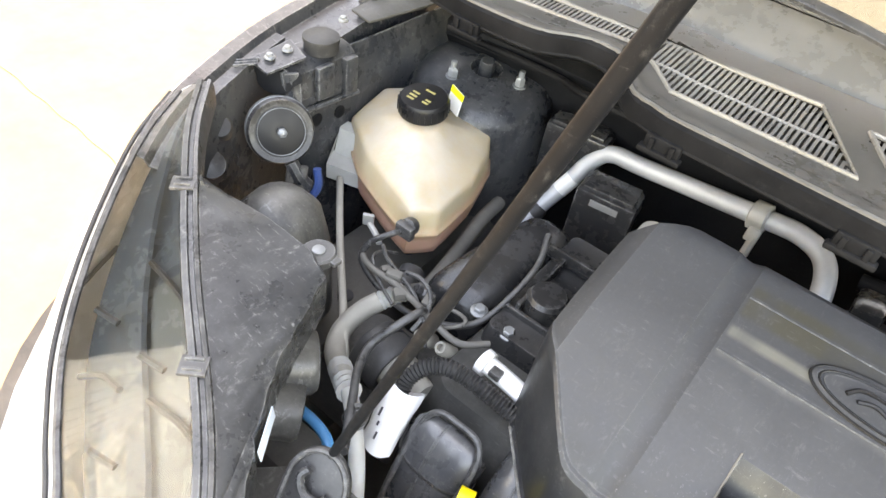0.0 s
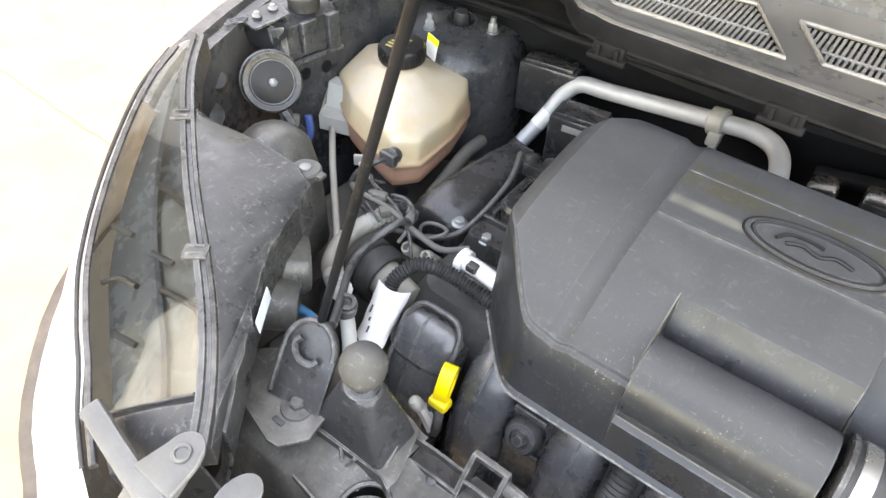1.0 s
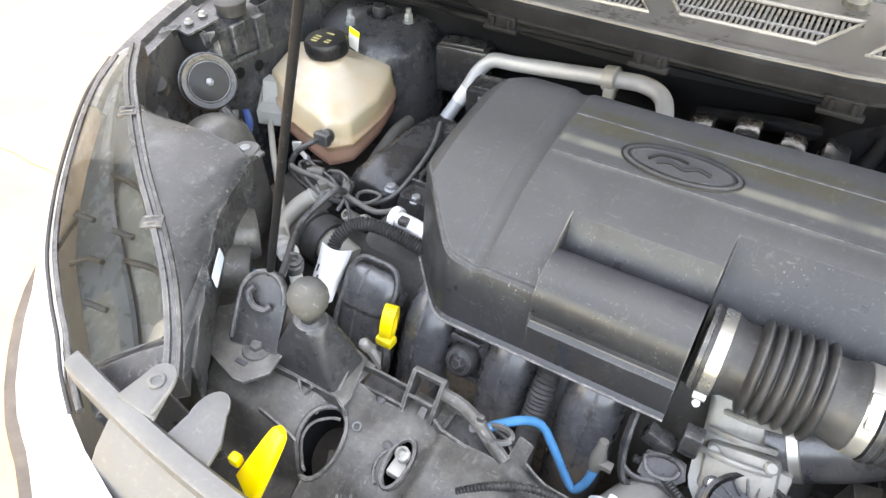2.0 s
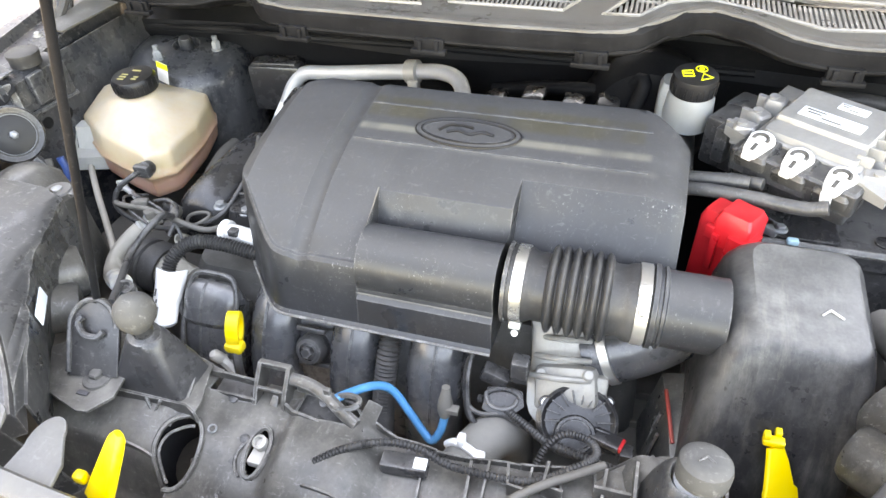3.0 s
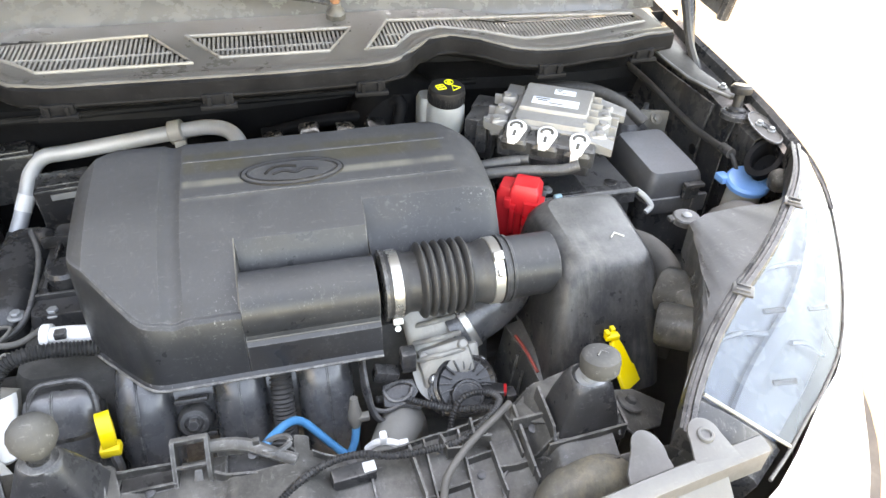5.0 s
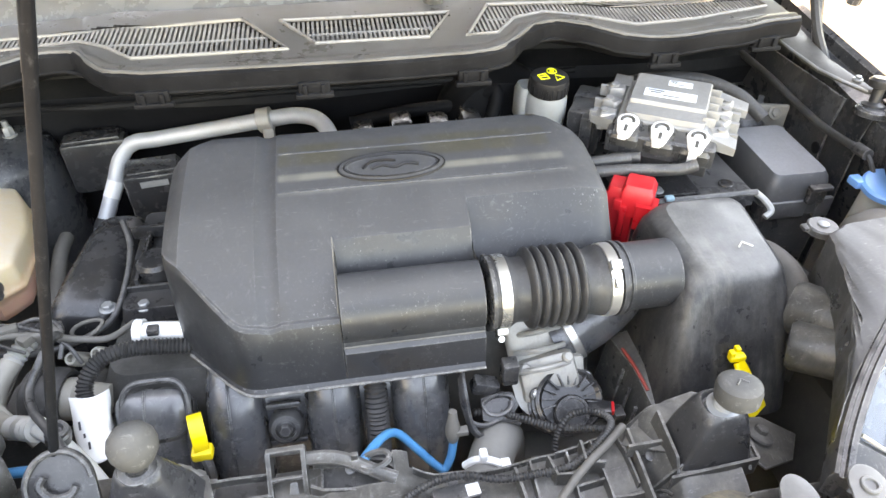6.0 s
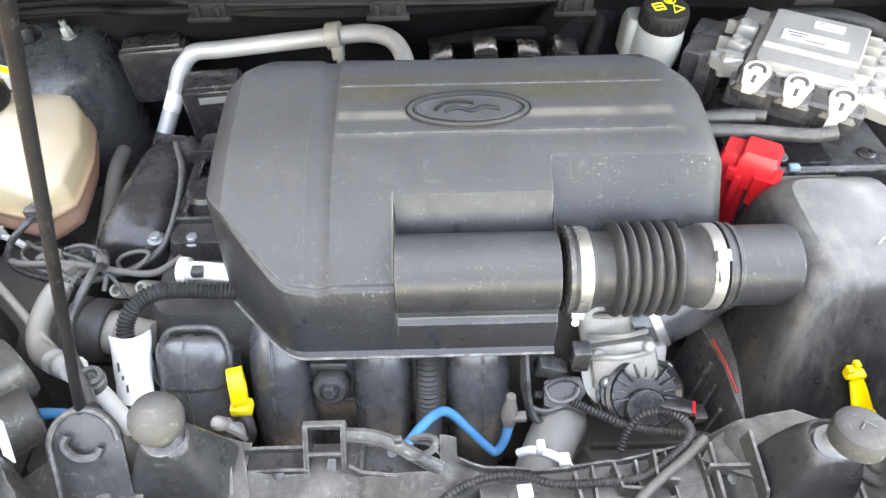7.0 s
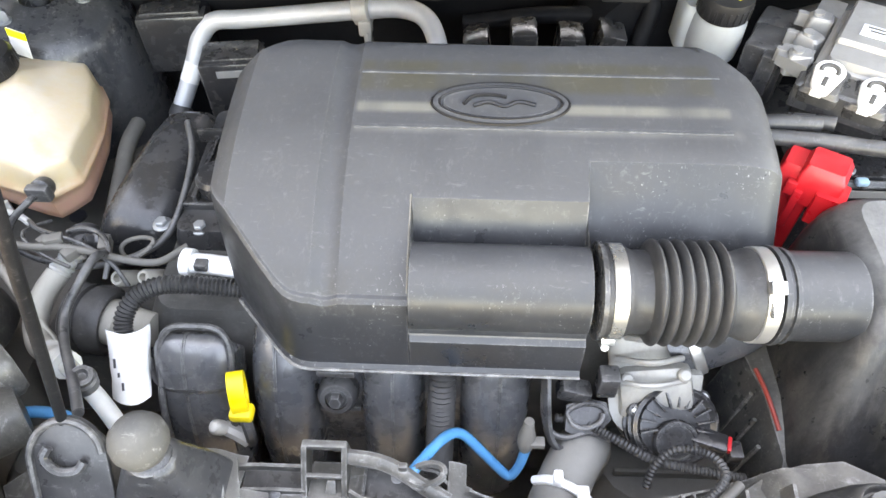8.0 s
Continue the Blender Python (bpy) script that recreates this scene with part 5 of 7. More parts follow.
    # Dark discs paint the shade of holes in the rail.
    for y in (0.20, 0.31, 0.45):
        part("hole", lathe([(0.012, 0), (0.012, 0.003), (0.009, 0.003)], axis((sx * -0.60, y, 0.735), (0, 0, 1)), 16), M_INK_HOLE, rail)

hd = Vector((0.80, -0.46, 0.38)).normalized()
hm = axis((-0.733, 0.316, 0.949), hd) @ Matrix.Diagonal((0.96, 0.96, 1.3, 1))
horn = thing("horn", (-0.735, 0.323, 0.90), "round black disc horn with a steel rim", "horn")
part("body", lathe([(0.020, -0.035), (0.030, -0.03), (0.034, -0.016), (0.043, -0.012), (0.0445, -0.008), (0.0445, 0.0), (0.042, 0.002)], hm, 36), M_DARK, horn)
part("rim", lathe([(0.0445, -0.004), (0.046, -0.003), (0.046, 0.001), (0.043, 0.004), (0.036, 0.003), (0.036, 0.0)], hm, 40), M_BLACK, horn)
part("edge_band", lathe([(0.0450, -0.014), (0.0468, -0.013), (0.0468, -0.0035), (0.0450, -0.003)], hm, 40), M_BOLT, horn, "bare steel edge")
part("disc", lathe([(0.035, -0.001), (0.0335, 0.002), (0.0325, 0.0045), (0.0315, 0.003), (0.015, 0.0045), (0.011, 0.0045), (0, 0.0045)], hm, 40), M_BADGE, horn, "black disc with a bright scraped edge")
part("disc_edge", tube([hm @ Vector((0.0326 * math.cos(radians(a)), 0.0326 * math.sin(radians(a)), 0.0042)) for a in range(0, 361, 12)], 0.0007, 6, 1), M_BOLT, horn, "bright scraped edge")
part("bolt", lathe([(0.007, 0.005), (0.007, 0.010), (0.005, 0.011), (0, 0.0115)], hm, 6), M_BOLT, horn)
part("bracket", join(tube([(-0.735, 0.34, 0.93), (-0.75, 0.355, 0.98), (-0.755, 0.355, 1.01)], 0.010, 8, 4, flat=0.25), tube([(-0.72, 0.32, 0.905), (-0.705, 0.325, 0.88), (-0.70, 0.34, 0.86)], 0.010, 8, 4)), M_BAY, horn)
for p, q in (((-0.72, 0.32, 0.90), (-0.71, 0.30, 0.80)), ((-0.705, 0.33, 0.90), (-0.69, 0.315, 0.79))):
    solid("horn_wire", tube([p, (p[0] + 0.005, p[1] - 0.01, 0.86), q], 0.006, 8, 5), M_HOSE, (p[0], p[1], 0.8), "grey wire sleeve below the horn", "wire", "horn wires")
solid("blue_washer_tube", tube([(-0.69, 0.34, 0.90), (-0.685, 0.335, 0.87), (-0.70, 0.315, 0.83), (-0.69, 0.30, 0.78)], 0.006, 8, 6), M_BLUEDARK, (-0.69, 0.33, 0.8), "blue tube behind the horn", "tube")
solid("brake_pipe", tube([(-0.725, 0.43, 0.825), (-0.712, 0.408, 0.838), (-0.690, 0.385, 0.842), (-0.640, 0.335, 0.838), (-0.601, 0.298, 0.835), (-0.545, 0.246, 0.838), (-0.495, 0.199, 0.838), (-0.46, 0.17, 0.80)], 0.0052, 10, 6), M_BEIGE, (-0.62, 0.33, 0.76), "pale metal pipe bent past the chassis rail", "pipe")
solid("silencer_box", rbox([(0.78, -0.685, -0.565, 0.165, 0.275, 0.045), (0.90, -0.68, -0.568, 0.165, 0.272, 0.045), (0.940, -0.67, -0.575, 0.172, 0.265, 0.042), (0.958, -0.655, -0.59, 0.185, 0.25, 0.034), (0.964, -0.635, -0.61, 0.205, 0.23, 0.02)]), M_DUSTY, (-0.64, 0.24, 0.78), "rounded dusty grey moulding behind the headlight", "moulding")
solid("lamp_connector", join(lathe([(0.030, -0.05), (0.028, 0.0), (0.024, 0.006), (0.0, 0.008)], axis((-0.795, 0.262, 0.955), (0.75, -0.1, 0.45)), 22), lathe([(0.018, -0.04), (0.018, 0.0), (0.0, 0.004)], axis((-0.76, 0.225, 0.925), (0.6, -0.2, 0.6)), 16)), M_BAY, (-0.78, 0.26, 0.9), "dusty black lamp cap behind the headlight", "cap")

# ---- headlights ----
INNER = [(-0.778, 0.235, 1.030), (-0.715, 0.172, 1.026), (-0.640, 0.112, 1.017), (-0.555, 0.050, 1.005), (-0.472, -0.004, 0.992), (-0.415, -0.045, 0.975), (-0.372, -0.085, 0.955), (-0.345, -0.118, 0.938)]
OUTER = [(-0.790, 0.215, 1.020), (-0.755, 0.137, 1.001), (-0.692, 0.038, 0.962), (-0.625, -0.040, 0.930), (-0.560, -0.088, 0.915), (-0.510, -0.118, 0.908), (-0.462, -0.148, 0.905), (-0.415, -0.172, 0.905)]


def headlight(sx):
    lamp = thing("headlight", (sx * -0.58, 0.03, 0.85), "large clear headlight unit with a dusty black rear housing", "headlight", "headlights")
    mir = lambda p: side(sx, p[0], p[1], p[2])
    I, O = spline(INNER, 8), spline(OUTER, 8)
    last = len(I)
    n = last - 8

    def surface(depth, inset=0.0, bulge=0.002):
        rows = []
        for k in range(n):
            a, b = I[k], O[k]
            row = []
            for j in range(9):
                u = inset + (1 - 2 * inset) * j / 8
                p = a.lerp(b, u)
                p = p + Vector((-0.3, -0.45, 0.75)) * (bulge * math.sin(math.pi * u) - depth)
                row.append(mir(p))
            rows.append(row)
        return rows

    lens = part("lens", sheet(surface(0.0), 0.002), M_LENS, lamp, "clear glossy lens")
    lens.visible_shadow = False
    # For sx -1 the inside is tinted with the sky's reflection.
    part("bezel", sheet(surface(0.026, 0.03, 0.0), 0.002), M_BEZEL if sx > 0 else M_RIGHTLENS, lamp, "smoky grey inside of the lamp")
    for u0, u1, k0 in ((0.05, 0.40, 22), (0.58, 0.95, 34)):
        cell = [[mir(I[k].lerp(O[k], u0 + (u1 - u0) * j / 12 * (1 if k > k0 or u0 < 0.5 else 0.6)) + Vector((-0.3, -0.45, 0.75)) * (-0.0215 + 0.0002 * math.cos(math.pi * j))) for j in range(13)] for k in range(k0, n)]
        part("reflector", sheet(cell, 0.002), M_REFL if sx > 0 else M_RIGHTLENS, lamp, "smoky reflector" if sx > 0 else "reflector tinted blue like reflected sky")
    for ka, ua, kb, ub in ((26, 0.05, 20, 0.40), (38, 0.06, 32, 0.40), (30, 0.62, 27, 0.95)):
        part("partition", tube([mir(I[k].lerp(O[k], u) + Vector((-0.3, -0.45, 0.75)) * -0.016) for k, u in ((ka, ua), ((ka + kb) // 2, (ua + ub) / 2 - 0.03), (kb, ub))], 0.0034, 6, 4), M_BADGE if sx > 0 else M_RIGHTLENS, lamp)
    strip = [[mir(I[k].lerp(O[k], u) + Vector((-0.3, -0.45, 0.75)) * (-0.016 + 0.004 * (1 if j in (1, 2) else 0))) for j, u in enumerate((0.40, 0.42, 0.56, 0.58))] for k in range(4, n)]
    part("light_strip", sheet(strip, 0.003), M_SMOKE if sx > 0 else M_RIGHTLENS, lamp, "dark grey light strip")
    for k, u in ((24, 0.62), (38, 0.64), (30, 0.25)):
        a = I[k].lerp(O[k], u) + Vector((0.2, 0.3, -0.75)) * 0.016
        part("fin", tube([mir(a), mir(a + Vector((-0.026, -0.006, 0.004)))], 0.0036, 6), M_BADGE, lamp, "small black fin")
    rim = [p + Vector((0.004, 0.004, 0.002)) for p in I]
    out3 = Vector((-0.3, -0.45, 0.75))
    foot = [[mir(I[k].lerp(O[k], u) + out3 * h) for u, h in ((0.02, -0.002), (0.25, 0.002), (0.55, 0.002), (0.85, -0.002), (0.97, -0.010), (0.97, -0.06))] for k in (n - 2, n, n + 3, last - 1)]
    for q, h in zip(range(4), (-0.012, 0.0, -0.002, -0.010)):
        foot[q] = [v + Vector((0, 0, h)) for v in foot[q]]
    foot.append([v + Vector((sx * 0.035, 0.012, -0.11)) for v in foot[-1]])
    part("foot", sheet(foot, 0.003), M_HOUSING, lamp, "glossy black lower end of the lamp case")
    part("lower_trim", tube([mir(I[n - 1].lerp(O[n - 1], u) + out3 * 0.001) for u in (0.03, 0.3, 0.6, 0.98)], 0.0013 if sx > 0 else 0.002, 8, 4), M_BLACK if sx > 0 else M_BEIGE, lamp, "black lower edge of the lens" if sx > 0 else "tan lower edge of the lens")
    part("rim", loft([[mir(p + Vector((dx, dy, dz))) for dx, dy, dz in ((-0.006, -0.006, -0.004), (-0.005, -0.005, 0.003), (-0.001, -0.001, 0.004), (0.0, 0.0, 0.0005), (0.0025, 0.0025, 0.0005), (0.0035, 0.0035, 0.004), (0.006, 0.006, 0.003), (0.008, 0.008, -0.006), (0.008, 0.008, -0.03), (-0.004, -0.004, -0.03))] for p in rim]), M_BLACK, lamp, "black rim along the lens")
    part("outer_seal", tube([mir(p) for p in O], 0.004 if sx > 0 else 0.002, 8, 1), M_BLACK, lamp, "black seal against the wing")
    if sx > 0:
        part("seal_groove", tube([mir(p + Vector((-0.007, -0.007, -0.001))) for p in O], 0.0025, 8, 1), M_RUBBER, lamp)
    # rear housing: a plate with a folded edge
    A = [I[k] + Vector((0.010, 0.010, -0.002)) for k in range(14, last, 1)]
    B0 = spline([(-0.660, 0.146, 1.000), (-0.578, 0.162, 0.990), (-0.523, 0.166, 0.985), (-0.484, 0.150, 0.985), (-0.458, 0.088, 0.984), (-0.437, 0.042, 0.979), (-0.408, 0.000, 0.968), (-0.380, -0.036, 0.956), (-0.345, -0.090, 0.930)], 1)
    B0 = [a.lerp(b, k / 4) for a, b in zip(B0, B0[1:]) for k in range(4)] + B0[-1:]
    B0 = [p + Vector((0.55, 0.8, 0)) * (0.0014 * math.sin(2.3 * k) + 0.0010 * math.sin(5.1 * k + 1)) * (1 if 6 < k < len(B0) - 2 else 0) for k, p in enumerate(B0)]
    if sx < 0:
        B0 = [p + Vector((-0.020, -0.004, 0.0)) * min(1.0, 0.25 + k / 8) for k, p in enumerate(B0)]
    m = len(A)
    rows = []
    for k in range(m):
        b = B0[round(k * (len(B0) - 1) / (m - 1))]
        rows.append([mir(A[k]), mir(A[k].lerp(b, 0.35) + Vector((0, 0, 0.002))), mir(A[k].lerp(b, 0.8)), mir(b), mir(b + Vector((0.002, 0.001, -0.002))), mir(b + Vector((0.003, -0.001, -0.045))), mir(b + Vector((-0.012, -0.012, -0.11)))])
    # The sx -1 housing gets the paler copy, as it is lit more.
    back = part("rear_housing", sheet(rows, 0.003), M_HOUSING if sx > 0 else M_PALEHOUSE, lamp, "dusty scratched black rear housing" if sx > 0 else "dusty rear housing, a paler copy for its brighter light")
    part("crease", tube([mir(A[k].lerp(B0[round(k * (len(B0) - 1) / (m - 1))], 0.22) + Vector((0, 0, 0.002))) for k in range(m)], 0.0018, 6, 1), M_BLACK, back)
    for t, yaw in (((-0.645, 0.117, 1.022), 42), ((-0.474, 0.000, 0.997), 38)):
        c = mir(t)
        r = Matrix.Rotation(radians(sx * yaw), 4, "Z")
        part("tab", join(box(c, (0.024, 0.020, 0.004), 0.0015, r), box(c + Vector((0, 0, 0.003)), (0.016, 0.003, 0.003), 0.001, r @ Matrix.Translation((0, 0.005, 0))), box(c + Vector((0, 0, 0.003)), (0.016, 0.003, 0.003), 0.001, r @ Matrix.Translation((0, -0.005, 0)))), M_BLACK, lamp, "slotted fixing tab")
    s = mir((-0.520, 0.182, 0.969))
    part("screw_ear", join(lathe([(0.019, -0.006), (0.019, 0.002), (0.017, 0.004)], axis(s, (0, 0, 1)), 20), box(s + Vector((sx * 0.010, 0.004, -0.001)), (0.03, 0.012, 0.006), 0.002)), M_BLACK, lamp)
    part("screw", lathe([(0.007, 0.003), (0.007, 0.006), (0.004, 0.007), (0, 0.0072)], axis(s, (0, 0, 1)), 14), M_BOLT, lamp, "pale screw")
    part("lamp_cover", lathe([(0.034, -0.06), (0.034, 0.012), (0.030, 0.018), (0.0, 0.020)], axis(mir((-0.468, 0.105, 0.905)), (sx * 0.6, 0.75, -0.1)), 24), M_DUSTY, lamp, "round dusty lamp cover")
    part("lamp_cover", lathe([(0.030, -0.05), (0.030, 0.016), (0.026, 0.022), (0.0, 0.024)], axis(mir((-0.448, 0.062, 0.890)), (sx * 0.75, 0.62, -0.15)), 24), M_DUSTY, lamp)
    if sx < 0:
        return lamp
    lc, la, ld = Vector((-0.4085, 0.016, 0.948)), Vector((0.011, -0.017, -0.003)), Vector((0.0005, 0.0005, -0.008))
    lbq = [lc + la + ld, lc - la + ld, lc - la - ld, lc + la - ld]
    part("barcode_label", loft([[mir(p) for p in lbq], [mir(p + Vector((0.001, 0.0008, 0.0))) for p in lbq]]), M_LBLUE, lamp, "small white bar label")
    return lamp


headlight(1)
headlight(-1)

# ---- radiator support ----
sup = thing("radiator_support", (0, 0, 0.78), "dusty black plastic radiator support panel with ribs and holes", "radiator support")
PROF = [(-0.16, 0.762), (-0.12, 0.786), (-0.09, 0.806), (-0.06, 0.824), (-0.03, 0.838), (0.0, 0.846), (0.03, 0.849), (0.062, 0.846)]


def step(a, b, x):
    t = min(1.0, max(0.0, (x - a) / (b - a)))
    return t * t * (3 - 2 * t)


def sup_z(x, y):
    z = lerp(PROF, y)
    side = step(0.20, 0.245, abs(x))
    z += side * (0.014 if x > 0 else 0.008) * step(-0.085, -0.045, y)                       # raised shoulders that carry the posts
    z -= step(0.235, 0.255, abs(x)) * step(-0.055, -0.075, y) * 0.05  # dark pockets beside the lamps
    z += 0.012 * math.exp(-((x + 0.055) / 0.045) ** 2) * step(-0.12, -0.05, y) * step(0.02, -0.03, y)
    z -= 0.028 * step(-0.05, 0.0, x) * step(0.25, 0.215, x) * step(-0.10, -0.03, y)
    z -= 0.013 * step(-0.262, -0.240, x) * step(-0.115, -0.135, x)
    z += 0.0022 * math.sin(70 * x) * math.sin(55 * y)
    return z


bm = bmesh.new()
NX, NY = 150, 56
grid = []
for i in range(NX + 1):
    x = -0.41 + 0.82 * i / NX
    grid.append([bm.verts.new((x, 0.062 - 0.222 * j / NY, sup_z(x, 0.062 - 0.222 * j / NY))) for j in range(NY + 1)])
HOLES = [(-0.234, -0.042, 0.023, 0.036), (-0.148, -0.022, 0.013, 0.026)]
for i in range(NX):
    for j in range(NY):
        f = (grid[i][j], grid[i + 1][j], grid[i + 1][j + 1], grid[i][j + 1])
        c = sum((v.co for v in f), Vector()) / 4
        rear = lerp([(-0.05, 1.0), (-0.03, 0.040), (0.04, 0.032), (0.13, 0.040), (0.20, 0.055), (0.23, 1.0)], c.x)
        if -0.234 < c.x < -0.177:
            rear = 0.032
        elif -0.128 < c.x < -0.048:
            rear = 0.024
        if c.y < rear and not (c.x > 0.314 and c.y > -0.05) and not any(((c.x - hx) / hr) ** 2 + ((c.y - hy) / hs) ** 2 < 1 for hx, hy, hr, hs in HOLES):
            bm.faces.new(f)
for v in [v for v in bm.verts if not v.link_faces]:
    bm.verts.remove(v)
bmesh.ops.recalc_face_normals(bm, faces=bm.faces[:])
bmesh.ops.solidify(bm, geom=bm.faces[:], thickness=0.003)
part("panel", bm, M_DUSTY, sup)
on_sup = lambda x, y, h=0.0: Vector((x, y, sup_z(x, y) + h))
for hx, hy, hr, hs in HOLES:
    ring = [on_sup(hx + hr * math.cos(a), hy + hs * math.sin(a), 0.002) for a in [2 * math.pi * k / 28 for k in range(28)]]
    part("hole_rim", tube(ring + ring[:1], 0.0030, 6, 1), M_DUSTY, sup)
    # Satin black sleeve puts the hole's shade into its colour.
    part("hole_sleeve", loft([ring, [p + Vector((0.004, 0.010, -0.05)) for p in ring]], cap=False), M_SATIN, sup)
part("strut", tube([(-0.228, -0.035, 0.80), (-0.215, -0.060, 0.79), (-0.205, -0.075, 0.775)], 0.004, 8, 4), M_LINER, sup, "brown strut seen through the hole")
part("latch_bolt", join(box((-0.146, -0.020, 0.822), (0.018, 0.030, 0.010), 0.002), lathe([(0.008, 0), (0.008, 0.014), (0.005, 0.016), (0.004, 0.010)], axis((-0.146, -0.012, 0.826), (0, -0.3, 1)), 14)), M_ALU, sup, "pale latch bolt in a recess")


def rib(p, q, h, w=0.0016, foot=0.010):
    """A thin moulded wall that stands on the panel from p to q."""
    rows = []
    d = Vector((q[1] - p[1], p[0] - q[0], 0)).normalized() * w
    for k in range(7):
        x, y = p[0] + (q[0] - p[0]) * k / 6, p[1] + (q[1] - p[1]) * k / 6
        c = on_sup(x, y)
        rows.append([c - d + Vector((0, 0, -foot)), c - d * 0.7 + Vector((0, 0, h)), c + d * 0.7 + Vector((0, 0, h)), c + d + Vector((0, 0, -foot))])
    part("rib", loft(rows), M_DUSTY, sup)


for p, q, h in (((-0.03, 0.036), (0.04, 0.030), 0.010), ((0.04, 0.030), (0.13, 0.038), 0.008),
                ((0.13, 0.038), (0.205, 0.055), 0.010), ((0.098, 0.030), (0.100, -0.07), 0.014), ((0.142, 0.036), (0.140, -0.07), 0.014), ((0.172, 0.045), (0.178, -0.05), 0.016), ((0.100, -0.030), (0.14, -0.028), 0.010), ((0.142, -0.004), (0.174, 0.0), 0.012), ((0.176, -0.02), (0.245, -0.02), 0.012), ((0.215, 0.03), (0.218, -0.045), 0.014), ((0.03, 0.028), (0.034, -0.045), 0.008), ((0.034, -0.03), (0.098, -0.034), 0.008), ((0.060, -0.034), (0.066, -0.10), 0.008), ((0.14, -0.07), (0.24, -0.066), 0.010), ((0.10, -0.07), (0.14, -0.07), 0.008),
                ((0.205, 0.050), (0.21, -0.01), 0.010), ((-0.08, -0.05), (0.02, -0.058), 0.004), ((0.02, -0.058), (0.05, -0.085), 0.004), ((-0.31, -0.052), (-0.255, -0.058), 0.006), ((0.31, -0.052), (0.255, -0.058), 0.006),
                ((-0.19, -0.075), (-0.165, -0.11), 0.006), ((-0.175, -0.07), (-0.15, -0.105), 0.006)):
    rib(p, q, h)
for cx, cy, rad, a0, a1 in ((0.205, -0.045, 0.030, 20, 200), (-0.148, -0.030, 0.022, 60, 250), (-0.222, -0.045, 0.030, 100, 250), (0.065, -0.055, 0.026, 0, 180), (-0.035, -0.085, 0.03, 30, 170)):
    part("arc_rib", tube([on_sup(cx + rad * math.cos(radians(a)), cy + rad * math.sin(radians(a)), 0.002) for a in range(a0, a1 + 1, 12)], 0.0018, 6, 1), M_DUSTY, sup)
for x, y in ((-0.168, -0.012), (-0.095, 0.044), (0.012, 0.026), (0.118, 0.020), (0.156, -0.02), (0.228, 0.012), (-0.205, 0.030)):
    part("push_pin", lathe([(0.0055, 0.0), (0.0055, 0.002), (0.003, 0.003), (0.0, 0.003)], axis(on_sup(x, y, 0.001), (0, -0.3, 1)), 12), M_BLACK, sup)


def wall_strip(pts, drop, thick=0.003):
    """A thin upright moulded wall that hangs down from a line of points."""
    rows = []
    for k, p in enumerate(pts):
        a, b = Vector(pts[max(k - 1, 0)]), Vector(pts[min(k + 1, len(pts) - 1)])
        d = (b - a).cross(Vector((0, 0, 1))).normalized() * thick / 2
        p = Vector(p)
        rows.append([p - d, p + d, p + d - Vector((0, 0, drop)), p - d - Vector((0, 0, drop))])
    return bevelled(loft(rows), 0.0006, 1)


for pts, drop in ((((-0.335, -0.010, 0.862), (-0.300, -0.009, 0.862), (-0.236, -0.007, 0.862), (-0.224, -0.012, 0.858)), 0.018), (((-0.266, 0.046, 0.873), (-0.247, 0.037, 0.872), (-0.241, 0.016, 0.868), (-0.237, -0.006, 0.862)), 0.030), (((-0.237, 0.002, 0.838), (-0.234, 0.032, 0.8395), (-0.205, 0.032, 0.841), (-0.177, 0.0315, 0.842)), 0.016),
                  (((-0.250, 0.046, 0.857), (-0.215, 0.048, 0.856), (-0.180, 0.049, 0.853)), 0.010),
                  (((-0.136, 0.030, 0.850), (-0.124, 0.024, 0.8495), (-0.108, 0.022, 0.849), (-0.060, 0.018, 0.846), (-0.040, 0.024, 0.846)), 0.014), (((-0.134, 0.056, 0.858), (-0.10, 0.054, 0.857), (-0.06, 0.050, 0.850), (-0.044, 0.036, 0.846)), 0.016),
                  (((0.232, -0.027, 0.858), (0.330, -0.023, 0.862)), 0.026), (((0.330, -0.023, 0.862), (0.332, 0.030, 0.866)), 0.014), (((0.205, 0.020, 0.852), (0.240, 0.016, 0.860)), 0.020), (((0.215, 0.046, 0.846), (0.212, -0.040, 0.842)), 0.02),
                  (((0.080, 0.024, 0.838), (0.086, -0.04, 0.834), (0.080, -0.09, 0.812)), 0.02), (((0.118, 0.030, 0.842), (0.122, 0.006, 0.842), (0.142, 0.004, 0.842)), 0.02), (((0.158, 0.040, 0.846), (0.156, 0.012, 0.846), (0.176, 0.010, 0.846)), 0.02)):
    part("moulded_wall", wall_strip(pts, drop), M_DUSTY, sup)
part("post_shelf", plate3([(-0.336, 0.052, 0.864), (-0.336, -0.010, 0.863), (-0.236, -0.008, 0.863), (-0.224, -0.012, 0.859), (-0.222, 0.000, 0.860), (-0.238, 0.052, 0.863)], 0.003, 0.0008), M_DUSTY, sup, "scuffed shelf below the post")
part("drop_web", tube([(-0.286, -0.010, 0.861), (-0.276, -0.018, 0.845), (-0.267, -0.010, 0.861)], 0.0022, 6, 1), M_DUSTY, sup)
# Black plates put the shade below the edge and the arm into colour.
part("trough_shade_floor", plate3([(-0.240, 0.030, 0.822), (-0.172, 0.030, 0.824), (-0.172, 0.062, 0.826), (-0.240, 0.062, 0.824)], 0.003), M_BLACK, sup, "black plate for the shaded trough behind the panel edge")
